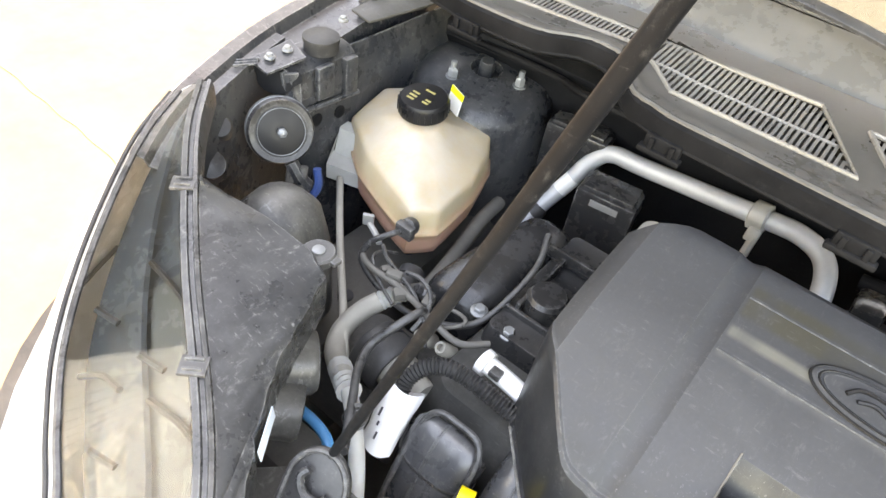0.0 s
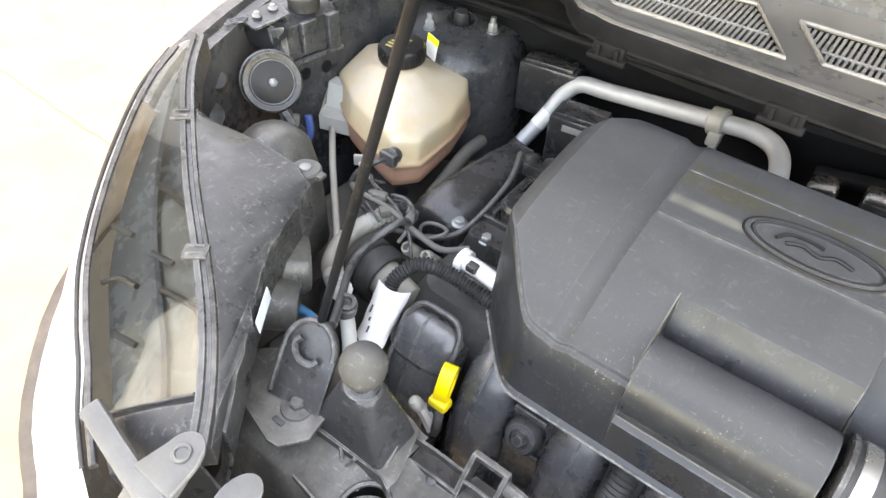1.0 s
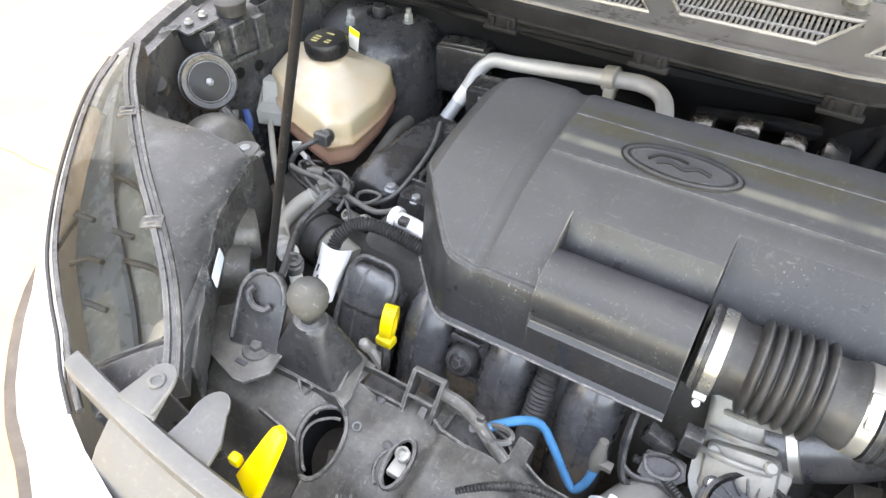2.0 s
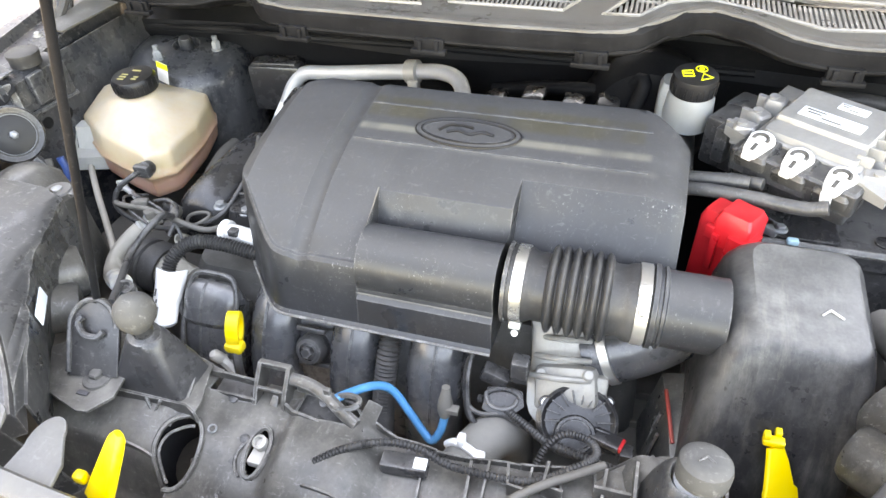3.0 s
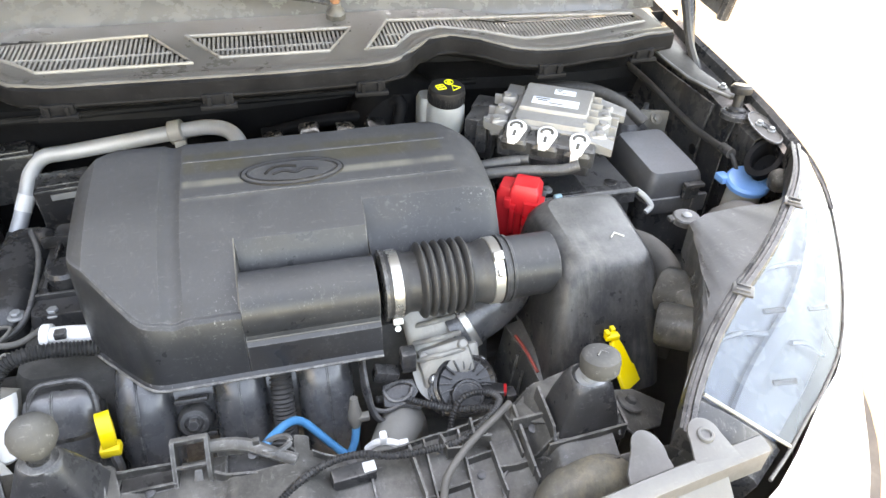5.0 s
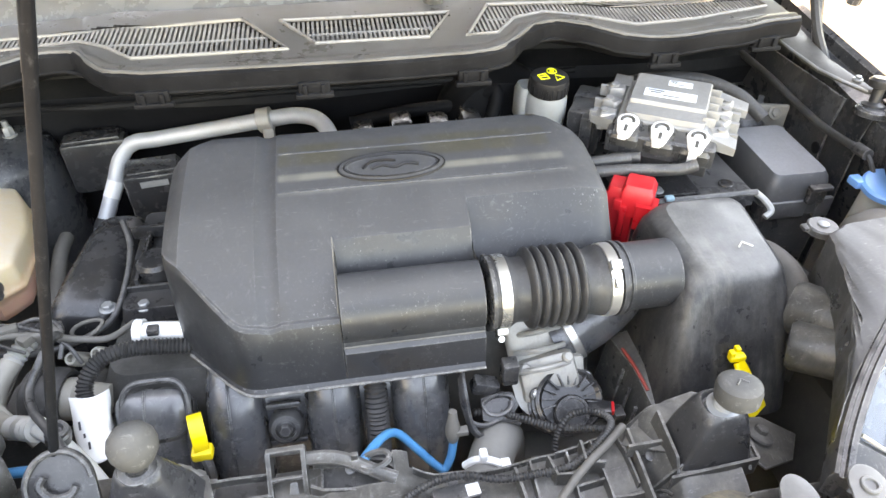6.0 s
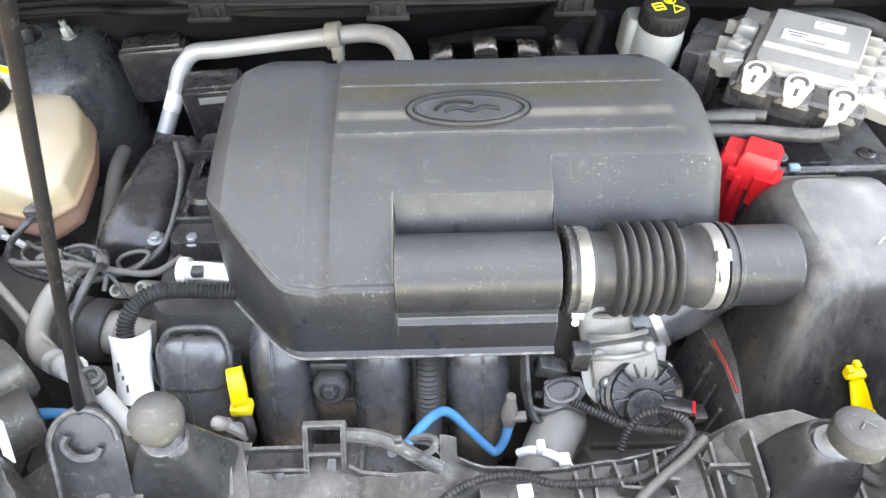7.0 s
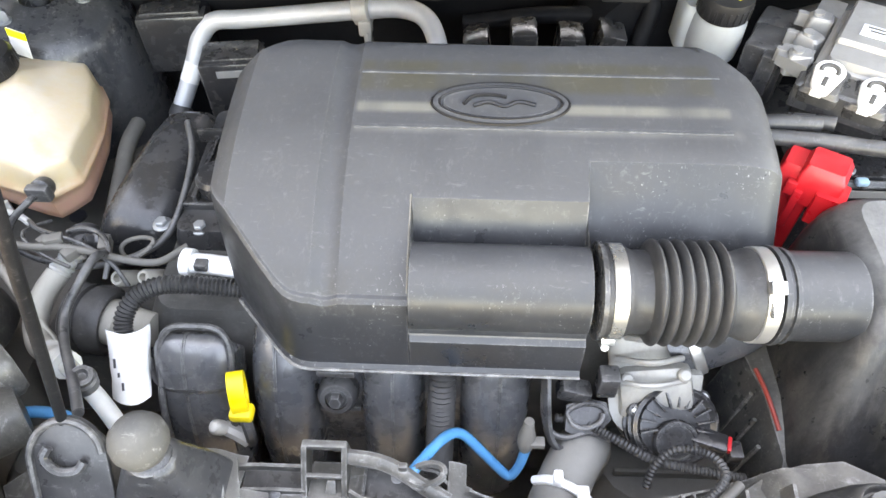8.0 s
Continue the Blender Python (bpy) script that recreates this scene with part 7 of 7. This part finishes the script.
for p, sz, r in (((-0.488, 0.274, 0.892), (0.020, 0.012, 0.010), 20), ((-0.468, 0.262, 0.884), (0.014, 0.016, 0.012), -35), ((-0.506, 0.282, 0.880), (0.016, 0.010, 0.014), 60), ((-0.440, 0.282, 0.876), (0.012, 0.020, 0.014), 15)):
    part("clip", box((0, 0, 0), sz, 0.002, Matrix.Translation(p) @ Matrix.Rotation(radians(r), 4, "Z")), M_HOSE, harness)
part("plug", lathe([(0.008, -0.012), (0.010, -0.010), (0.010, 0.006), (0.007, 0.008), (0.007, 0.016)], axis((-0.452, 0.290, 0.872), (-0.5, -0.4, 0.6)), 14), M_BLACK, harness)
wp = thing("white_connector", (-0.30, 0.25, 0.87), "white plastic connector under the engine cover", "connector")
part("barrel", tube([(-0.335, 0.254, 0.884), (-0.31, 0.252, 0.884), (-0.262, 0.248, 0.880)], 0.0112, 14, 3), M_LEVER, wp)
part("collar", tube([(-0.340, 0.2545, 0.8845), (-0.330, 0.2535, 0.884)], 0.0155, 14, 2), M_LEVER, wp)
part("latch", box((-0.316, 0.244, 0.893), (0.014, 0.012, 0.010), 0.002), M_BLACK, wp, "black latch")
for p, r in (((-0.423, 0.262, 0.842), 0.0095), ((-0.392, 0.262, 0.846), 0.009)):
    solid("sensor_boss", lathe([(r, -0.02), (r, 0.010), (r * 0.8, 0.014), (r * 0.5, 0.014), (r * 0.5, 0.005)], axis(p, (-0.2, -0.6, 0.75)), 14), M_BEIGE, p, "pale metal threaded boss", "boss", "sensor bosses")
solid("blue_tube", tube([(-0.480, 0.085, 0.850), (-0.450, 0.085, 0.864), (-0.425, 0.085, 0.866), (-0.400, 0.079, 0.868), (-0.387, 0.068, 0.862), (-0.384, 0.055, 0.835), (-0.385, 0.045, 0.78)], 0.0058, 10, 6), M_BLUE, (-0.42, 0.07, 0.79), "faded blue tube beside the headlight", "tube")
solid("lower_box", rbox([(0.70, -0.47, -0.39, 0.03, 0.10, 0.01), (0.82, -0.465, -0.395, 0.03, 0.095, 0.012), (0.832, -0.455, -0.40, 0.04, 0.09, 0.01)]), M_HOSE, (-0.43, 0.06, 0.7), "dusty grey box beside the headlight", "box")

# ---- pipe and modules at the back ----
acp = thing("aluminium_pipe", (-0.25, 0.65, 0.85), "dull aluminium air conditioning pipe with a collar", "pipe")
part("pipe", tube([(-0.500, 0.575, 0.760), (-0.478, 0.615, 0.805), (-0.456, 0.647, 0.851), (-0.437, 0.668, 0.895), (-0.412, 0.674, 0.918), (-0.36, 0.669, 0.926), (-0.19, 0.652, 0.953), (-0.135, 0.645, 0.960), (-0.100, 0.625, 0.956), (-0.083, 0.59, 0.935), (-0.078, 0.565, 0.89)], 0.0132, 16, 6), M_PIPE, acp)
part("collar", join(lathe([(0.0165, 0), (0.0200, 0.002), (0.0200, 0.022), (0.0165, 0.024)], axis((-0.202, 0.653, 0.9515), (1, -0.1, 0.155)), 22), box((-0.186, 0.640, 0.935), (0.018, 0.02, 0.022), 0.003), lathe([(0.006, 0), (0.006, 0.03)], axis((-0.183, 0.635, 0.90), (0, 0, 1)), 8)), M_ALU, acp)
part("tape", tube([(-0.462, 0.638, 0.838), (-0.456, 0.647, 0.851), (-0.451, 0.653, 0.862)], 0.0138, 16, 3), M_LABEL, acp, "white tape band")
part("union", lathe([(0.016, 0), (0.016, 0.016), (0.013, 0.02)], axis((-0.482, 0.607, 0.795), (0.4, 0.65, 0.7)), 16), M_RUBBER, acp)
for c, s, lab in (((-0.375, 0.615, 0.855), (0.09, 0.06, 0.10), 1), ((-0.475, 0.685, 0.885), (0.10, 0.05, 0.09), 0)):
    md = thing("control_module", (c[0], c[1], c[2] - s[2] / 2), "black plastic control module behind the engine", "module", "modules")
    part("case", box(c, s, 0.006, Matrix.Rotation(radians(8), 4, "Z")), M_CAM, md)
    part("lid", box((c[0], c[1], c[2] + s[2] / 2), (s[0] * 0.85, s[1] * 0.8, 0.010), 0.003, Matrix.Rotation(radians(8), 4, "Z")), M_CAM, md)
    if lab:
        part("label", box((c[0] + 0.005, c[1] - s[1] / 2 - 0.001, c[2] + 0.036), (0.042, 0.002, 0.010), 0.0, Matrix.Rotation(radians(8), 4, "Z")), M_ECU, md, "white label")
solid("heat_shield", rbox([(0.78, -0.33, -0.24, 0.53, 0.62, 0.02), (0.86, -0.32, -0.25, 0.54, 0.61, 0.02), (0.905, -0.31, -0.26, 0.55, 0.60, 0.02)]), M_ALU, (-0.28, 0.57, 0.78), "dull metal heat shield behind the engine", "heat shield")
rl = thing("rear_wiring_loom", (0.05, 0.62, 0.86), "black wiring loom with plugs behind the engine", "wiring loom")
part("trunk", tube([(-0.08, 0.55, 0.84), (-0.05, 0.61, 0.90), (0.03, 0.62, 0.905), (0.12, 0.62, 0.905), (0.18, 0.60, 0.90), (0.20, 0.55, 0.84)], 0.012, 10, 6), M_RUBBER, rl)
for i, (x, z) in enumerate(((-0.03, 0.93), (0.03, 0.94), (0.09, 0.935), (0.14, 0.94))):
    part("plug", join(box((x, 0.60, z), (0.035, 0.05, 0.05), 0.006, Matrix.Rotation(radians(7 * i - 10), 4, "Y")), box((x + 0.004, 0.578, z - 0.01), (0.024, 0.012, 0.03), 0.003)), M_CAM, rl)
solid("rear_hose", tube([(-0.05, 0.66, 0.93), (0.05, 0.65, 0.95), (0.14, 0.64, 0.96), (0.19, 0.62, 0.99), (0.18, 0.60, 0.94)], 0.012, 10, 6), M_SATIN, (0.1, 0.64, 0.93), "black hose along the firewall", "hose")
solid("brake_servo", lathe([(0.04, -0.05), (0.10, -0.04), (0.115, -0.02), (0.115, 0.02), (0.09, 0.05), (0.04, 0.06)], axis((0.20, 0.665, 0.915), (0, -1, 0.1)) @ Matrix.Diagonal((0.9, 0.9, 1, 1)), 36), M_SATIN, (0.2, 0.665, 0.82), "black round brake servo on the firewall", "brake servo")

brake = thing("brake_fluid_reservoir", (0.25, 0.55, 0.92), "milky brake fluid reservoir with a black cap and yellow symbols", "reservoir")
bmx = axis((0.256, 0.552, 1.014), (0.02, -0.10, 1))
part("neck", lathe([(0.033, -0.050), (0.034, -0.03), (0.032, -0.006), (0.028, 0.004)], bmx, 28), M_RESERVOIR, brake)
part("side_chamber", rbox([(0.965, 0.212, 0.255, 0.55, 0.60, 0.012), (1.008, 0.213, 0.25, 0.552, 0.60, 0.012), (1.018, 0.217, 0.245, 0.557, 0.595, 0.01)]), M_RESERVOIR, brake)
bc = part("cap", lathe([(0.028, 0.0), (0.0305, 0.002), (0.0305, 0.022), (0.029, 0.027), (0.026, 0.0275), (0.0, 0.0275)], bmx, 36), M_BADGE, brake, "black screw cap")
for k in range(24):
    a = 2 * math.pi * k / 24
    part("grip_rib", box((0, 0, 0), (0.0018, 0.003, 0.016), 0.0004, bmx @ Matrix.Rotation(a, 4, "Z") @ Matrix.Translation((0.0306, 0, 0.011))), M_BADGE, bc)
part("symbol", join(tube([bmx @ Vector((0.009 + 0.0075 * math.cos(radians(a)), 0.012 + 0.0075 * math.sin(radians(a)), 0.028)) for a in range(0, 361, 20)], 0.0008, 6, 1), lathe([(0.0038, 0.0276), (0.0038, 0.0284), (0, 0.0284)], bmx @ Matrix.Translation((0.009, 0.012, 0)), 16)), M_SIGNY, bc, "yellow ring symbol")
part("symbol", tube([bmx @ Vector(p) for p in ((0.004, -0.016, 0.028), (0.020, -0.010, 0.028), (0.009, 0.000, 0.028), (0.004, -0.016, 0.028))], 0.0007, 6, 1), M_SIGNY, bc, "yellow warning triangle")
for p, q in (((-0.018, -0.006), (-0.004, -0.006)), ((-0.018, 0.001), (-0.004, 0.001)), ((-0.018, 0.007), (-0.004, 0.008)), ((-0.018, -0.006), (-0.018, 0.007)), ((-0.004, -0.006), (-0.004, 0.008))):
    part("symbol", tube([bmx @ Vector((*p, 0.028)), bmx @ Vector((*q, 0.028))], 0.0008, 6), M_SIGNY, bc)
solid("master_cylinder", tube([(0.25, 0.64, 0.92), (0.25, 0.58, 0.915), (0.25, 0.50, 0.91)], 0.028, 16, 3), M_DARK, (0.25, 0.57, 0.89), "dark master cylinder below the reservoir", "cylinder")

# ---- battery side ----
R33 = Matrix.Rotation(radians(-32), 4, "Z")
battery = thing("battery", (0.43, 0.45, 0.74), "black battery with a hold-down and cables", "battery")
part("case", rbox([(0.72, 0.335, 0.530, 0.37, 0.55, 0.006), (0.895, 0.335, 0.530, 0.37, 0.55, 0.006)]), M_BLACK, battery)
part("lid", rbox([(0.895, 0.330, 0.535, 0.365, 0.555, 0.006), (0.912, 0.330, 0.535, 0.365, 0.555, 0.006), (0.916, 0.334, 0.531, 0.369, 0.551, 0.006)]), M_BLACK, battery)
part("raised_panel", rbox([(0.914, 0.345, 0.450, 0.372, 0.430, 0.008), (0.922, 0.347, 0.448, 0.374, 0.428, 0.008)]), M_CAM, battery, "glossy raised panel")
part("vent_plug", lathe([(0.011, 0), (0.011, 0.004), (0.008, 0.005), (0, 0.005)], axis((0.500, 0.395, 0.915), (0, 0, 1)), 18), M_CAM, battery)
part("hold_down", tube([(0.335, 0.366, 0.918), (0.44, 0.363, 0.920), (0.535, 0.366, 0.918)], 0.0045, 8, 3, flat=0.6), M_DUSTY, battery, "dusty hold-down strip")
part("edge_label", box((0.40, 0.363, 0.905), (0.10, 0.002, 0.010), 0.0), M_BEIGE, battery, "faded label strip")
part("handle", tube([(0.538, 0.372, 0.912), (0.548, 0.362, 0.905), (0.556, 0.350, 0.893), (0.545, 0.345, 0.885)], 0.005, 8, 5), M_NATURAL, battery, "pale plastic hook")
part("post", join(lathe([(0.009, 0), (0.008, 0.02)], axis((0.362, 0.385, 0.914), (0, 0, 1)), 14), box((0.362, 0.383, 0.928), (0.036, 0.020, 0.012), 0.003, R33), bolt((0.377, 0.374, 0.932), 0.006)), M_BOLT, battery, "metal terminal clamp with blue corrosion")
part("corrosion", box((0.392, 0.362, 0.925), (0.014, 0.010, 0.008), 0.003), M_CORRODE, battery, "pale blue corrosion")
red = thing("terminal_cover", (0.315, 0.34, 0.86), "bright red plastic battery terminal cover", "terminal cover")
rm = Matrix.Translation((0.308, 0.338, 0)) @ R33 @ Matrix.Diagonal((0.86, 0.92, 1, 1))
part("tall_cover", bevelled(rbox([(0.845, -0.028, 0.020, -0.022, 0.018, 0.004), (0.965, -0.028, 0.020, -0.020, 0.022, 0.004), (0.975, -0.024, 0.016, -0.016, 0.018, 0.004)], m=rm), 0.0), M_RED, red)
part("cap", join(rbox([(0.938, -0.004, 0.046, -0.026, 0.020, 0.004), (0.975, -0.004, 0.046, -0.026, 0.020, 0.004), (0.984, 0.000, 0.040, -0.020, 0.016, 0.004)], m=rm), rbox([(0.925, 0.022, 0.054, -0.034, 0.000, 0.003), (0.962, 0.022, 0.054, -0.034, 0.0, 0.003)], m=rm)), M_RED, red)
part("latch", join(box(rm @ Vector((-0.006, -0.026, 0.955)), (0.010, 0.008, 0.016), 0.001, R33), box(rm @ Vector((0.004, -0.028, 0.93)), (0.008, 0.006, 0.05), 0.001, R33)), M_RED, red)
solid("starter_cable", tube([(0.335, 0.31, 0.93), (0.340, 0.305, 0.89), (0.332, 0.30, 0.85)], 0.010, 10, 5, rib=0.002), M_RUBBER, (0.335, 0.305, 0.86), "black cable below the red cover", "cable")

ecu = thing("engine_control_unit", (0.41, 0.46, 1.0), "cast aluminium engine control unit with two printed labels", "control unit")
em = Matrix.Translation((0.410, 0.460, 1.022)) @ R33 @ Matrix.Rotation(radians(6), 4, "X")
part("base_casting", rbox([(-0.016, -0.062, 0.066, -0.055, 0.058, 0.008), (0.000, -0.062, 0.066, -0.055, 0.058, 0.008), (0.004, -0.058, 0.062, -0.050, 0.054, 0.008)], m=em), M_ECU, ecu)
part("lid", rbox([(0.003, -0.054, 0.058, -0.024, 0.058, 0.003), (0.0145, -0.053, 0.057, -0.023, 0.057, 0.003), (0.0168, -0.051, 0.055, -0.021, 0.055, 0.003)], m=em), M_ECU, ecu, "flat cast lid")
part("front_ledge", rbox([(0.003, -0.052, 0.058, -0.052, -0.024, 0.005), (0.011, -0.052, 0.058, -0.050, -0.024, 0.005)], m=em), M_ECU, ecu)
for sx2, ys in ((-1, (-0.045, -0.01, 0.03)), (1, (-0.045, -0.015, 0.012, 0.036))):
    for y in ys:
        part("lug", join(rbox([(-0.018, -0.014, 0.014, -0.011, 0.011, 0.005), (0.004, -0.013, 0.013, -0.010, 0.010, 0.005), (0.007, -0.010, 0.010, -0.008, 0.008, 0.004)], m=em @ Matrix.Translation((sx2 * 0.078, y, -0.004)) @ Matrix.Rotation(radians(25 * math.sin(90 * y)), 4, "Z")), rbox([(-0.014, -0.010, 0.010, -0.004, 0.004, 0.002), (0.002, -0.010, 0.010, -0.003, 0.003, 0.002)], m=em @ Matrix.Translation((sx2 * 0.094, y + 0.004, -0.004))), lathe([(0.006, 0.003), (0.006, 0.006), (0.003, 0.006)], em @ Matrix.Translation((sx2 * 0.082, y, 0)), 10)), M_ECU, ecu, "cast fixing lug")
for k in range(5):
    part("fin", box((0, 0, 0), (0.018, 0.003, 0.024), 0.001, em @ Matrix.Translation((0.062 + 0.004 * (k % 2), -0.040 + 0.020 * k, 0.004))), M_ECU, ecu)
for (x, y), (w, h) in (((0.002, 0.002), (0.074, 0.020)), ((0.012, 0.036), (0.034, 0.014))):
    lbl = part("label", box((0, 0, 0), (w, h, 0.0008), 0.0, em @ Matrix.Translation((x, y, 0.0178))), M_LBLUE, ecu, "pale blue printed label")
    for j in range(3):
        part("print_bar", box((0, 0, 0), (w * (0.32 if j != 1 else 0.22), h * 0.14, 0.0004), 0.0, em @ Matrix.Translation((x - w * 0.28 + 0.3 * w * (j == 2), y + h * (0.28 - 0.28 * j), 0.0186))), M_HOSE, lbl)
for x0, y0, x1, y1 in ((0.066, -0.050, 0.104, -0.062), (0.070, 0.046, 0.112, 0.040), (-0.066, -0.050, -0.100, -0.040), (-0.060, 0.050, -0.088, 0.066)):
    part("arm", loft([[em @ Vector((x0 + (x1 - x0) * t, y0 + (y1 - y0) * t + w, z)) for w, z in ((-0.016 + 0.004 * t, -0.016), (-0.016 + 0.004 * t, 0.002 - 0.006 * t), (0.016 - 0.004 * t, 0.002 - 0.006 * t), (0.016 - 0.004 * t, -0.016))] for t in (0.0, 0.5, 1.0)]), M_ECU, ecu, "flared cast fixing arm")
part("connector_frame", rbox([(-0.034, -0.070, 0.080, -0.088, -0.052, 0.004), (-0.006, -0.070, 0.080, -0.088, -0.050, 0.004), (-0.003, -0.067, 0.077, -0.085, -0.053, 0.004)], m=em), M_BLACK, ecu, "black frame round the connectors")
for i, xx in enumerate((-0.044, 0.004, 0.054)):
    cn = thing("ecu_connector", em @ Vector((xx, -0.07, -0.03)), "black multi-pin connector with a white locking lever", "connector", "control unit connectors")
    km = em @ Matrix.Translation((xx, -0.072, -0.006 - 0.003 * i)) @ Matrix.Rotation(radians(14), 4, "X") @ Matrix.Scale(1.2, 4)
    part("body", rbox([(-0.032, -0.017, 0.017, -0.016, 0.016, 0.003), (0.002, -0.017, 0.017, -0.017, 0.017, 0.003), (0.006, -0.014, 0.014, -0.014, 0.014, 0.003)], m=km), M_BLACK, cn)
    part("lever", join(slab([(0.013 * math.cos(radians(a)), 0.006 + 0.011 * math.sin(radians(a))) for a in range(0, 181, 15)] + [(-0.010, -0.010), (-0.006, -0.019), (0.006, -0.019), (0.009, -0.008)], 0.004, 0.0125, km, 0.003), box((0, 0, 0), (0.010, 0.004, 0.006 if i < 2 else 0.028), 0.001, km @ Matrix.Translation((-0.002, -0.0175, 0.006 if i < 2 else -0.006)))), M_LEVER, cn, "white locking lever")
    part("slot", join(tube([km @ Vector((0.007 * math.cos(radians(a)), 0.004 + 0.006 * math.sin(radians(a)), 0.0125)) for a in range(-20, 201, 20)], 0.0026, 6, 2), box((0, 0, 0), (0.004, 0.010, 0.002), 0.0005, km @ Matrix.Translation((0, -0.008, 0.0125)))), M_DARK, cn)
for i, pts in enumerate((((0.245, 0.40, 0.955), (0.27, 0.405, 0.968), (0.31, 0.40, 0.978), (0.345, 0.385, 0.985)), ((0.245, 0.385, 0.965), (0.28, 0.375, 0.974), (0.33, 0.362, 0.980), (0.385, 0.350, 0.982), (0.41, 0.345, 0.99)), ((0.25, 0.40, 0.972), (0.29, 0.392, 0.980), (0.33, 0.385, 0.985)))):
    solid("taped_cable", tube(pts, 0.0085 if i else 0.0075, 12, 6), M_BLACK, pts[0], "black taped wiring cable to the control unit", "cable", "control unit cables")

fuse = thing("fuse_box", (0.6, 0.42, 0.80), "dusty black plastic fuse box with a clipped lid", "fuse box")
part("box", rbox([(0.76, 0.560, 0.668, 0.372, 0.515, 0.012), (0.885, 0.552, 0.672, 0.368, 0.520, 0.012)]), M_BLACK, fuse)
part("lid", rbox([(0.868, 0.556, 0.660, 0.364, 0.520, 0.014), (0.908, 0.557, 0.659, 0.366, 0.520, 0.014), (0.915, 0.560, 0.656, 0.369, 0.517, 0.013), (0.918, 0.566, 0.650, 0.375, 0.511, 0.011)], slope=(0, 0.05)), M_LID, fuse, "flat dusty lid with rounded edges")
part("lid_skirt", join(box((0.590, 0.364, 0.880), (0.070, 0.006, 0.030), 0.002), box((0.656, 0.366, 0.878), (0.026, 0.008, 0.034), 0.002), box((0.669, 0.42, 0.872), (0.006, 0.10, 0.022), 0.002)), M_LID, fuse)
part("latch", join(box((0.630, 0.359, 0.908), (0.028, 0.010, 0.030), 0.002), box((0.630, 0.354, 0.922), (0.034, 0.012, 0.006), 0.001)), M_BLACK, fuse)
part("rear_hump", rbox([(0.90, 0.575, 0.655, 0.52, 0.60, 0.02), (0.925, 0.58, 0.652, 0.525, 0.598, 0.025), (0.940, 0.59, 0.640, 0.54, 0.585, 0.022)]), M_BLACK, fuse)
rel = thing("relay_bracket", (0.655, 0.55, 0.90), "metal bracket with a bolt behind the fuse box", "bracket")
part("plate", join(box((0.655, 0.548, 0.935), (0.055, 0.010, 0.055), 0.004, Matrix.Rotation(radians(-15), 4, "Z")), box((0.66, 0.57, 0.905), (0.07, 0.05, 0.02), 0.005)), M_HOSE, rel)
part("bolt", bolt((0.657, 0.540, 0.950), 0.008, (0, -0.8, 0.5)), M_HOSE, rel)
bx = thing("black_module", (0.33, 0.50, 0.90), "black plastic wiring block beside the reservoir", "module")
part("case", join(box((0.315, 0.525, 0.965), (0.05, 0.06, 0.07), 0.005, R33), box((0.35, 0.56, 0.985), (0.08, 0.05, 0.03), 0.005, R33), box((0.303, 0.49, 0.975), (0.018, 0.02, 0.05), 0.003, R33)), M_BLACK, bx)
solid("rear_loom", tube([(0.36, 0.60, 0.98), (0.44, 0.60, 1.0), (0.52, 0.575, 1.005), (0.57, 0.53, 0.995), (0.60, 0.49, 0.97)], 0.011, 10, 6), M_RUBBER, (0.5, 0.58, 0.97), "black taped wiring loom behind the control unit", "wiring loom")
cable = thing("bonnet_cable", (0.68, 0.5, 0.95), "black bonnet release cable along the wing", "cable")
part("sleeve", tube([(0.672, 0.70, 0.990), (0.684, 0.611, 0.978), (0.684, 0.53, 0.970), (0.682, 0.452, 0.967), (0.676, 0.360, 0.977)], 0.0062, 10, 6), M_RUBBER, cable)
part("joint", tube([(0.677, 0.372, 0.977), (0.6755, 0.345, 0.979)], 0.0085, 10, 2), M_BLACK, cable)
part("bare_end", tube([(0.676, 0.350, 0.979), (0.677, 0.335, 0.970), (0.684, 0.325, 0.945), (0.690, 0.32, 0.90)], 0.0036, 8, 3), M_RUBBER, cable)
wash = thing("washer_filler", (0.715, 0.34, 0.84), "milky washer bottle neck with a bright blue cap", "washer bottle")
wm = axis((0.688, 0.304, 0.948), (-0.10, -0.18, 1)) @ Matrix.Scale(0.9, 4)
part("neck", lathe([(0.030, -0.12), (0.030, -0.012), (0.034, -0.010), (0.034, -0.002)], wm, 24), M_NATURAL, wash)
wc = part("cap", lathe([(0.036, -0.004), (0.038, -0.002), (0.038, 0.006), (0.034, 0.010), (0.012, 0.011), (0.0, 0.0115)], wm, 32), M_BLUECAP, wash, "bright blue snap cap")
part("hinge", box(wm @ Vector((-0.042, 0.004, 0.0)), (0.016, 0.022, 0.012), 0.002), M_BLUECAP, wc)
solid("washer_bottle_moulding", rbox([(0.78, 0.565, 0.685, 0.165, 0.275, 0.045), (0.90, 0.568, 0.68, 0.165, 0.272, 0.045), (0.940, 0.575, 0.67, 0.172, 0.265, 0.042), (0.958, 0.59, 0.655, 0.185, 0.25, 0.034), (0.964, 0.61, 0.635, 0.205, 0.23, 0.02)]), M_HOSE, (0.65, 0.24, 0.75), "rounded dusty grey moulding behind the headlight", "moulding")
solid("filter_hose", tube([(0.49, 0.30, 0.87), (0.51, 0.26, 0.875), (0.52, 0.22, 0.86), (0.50, 0.17, 0.83), (0.47, 0.14, 0.78)], 0.022, 14, 6), M_HOSE, (0.5, 0.22, 0.82), "dusty grey hose beside the filter box", "hose")
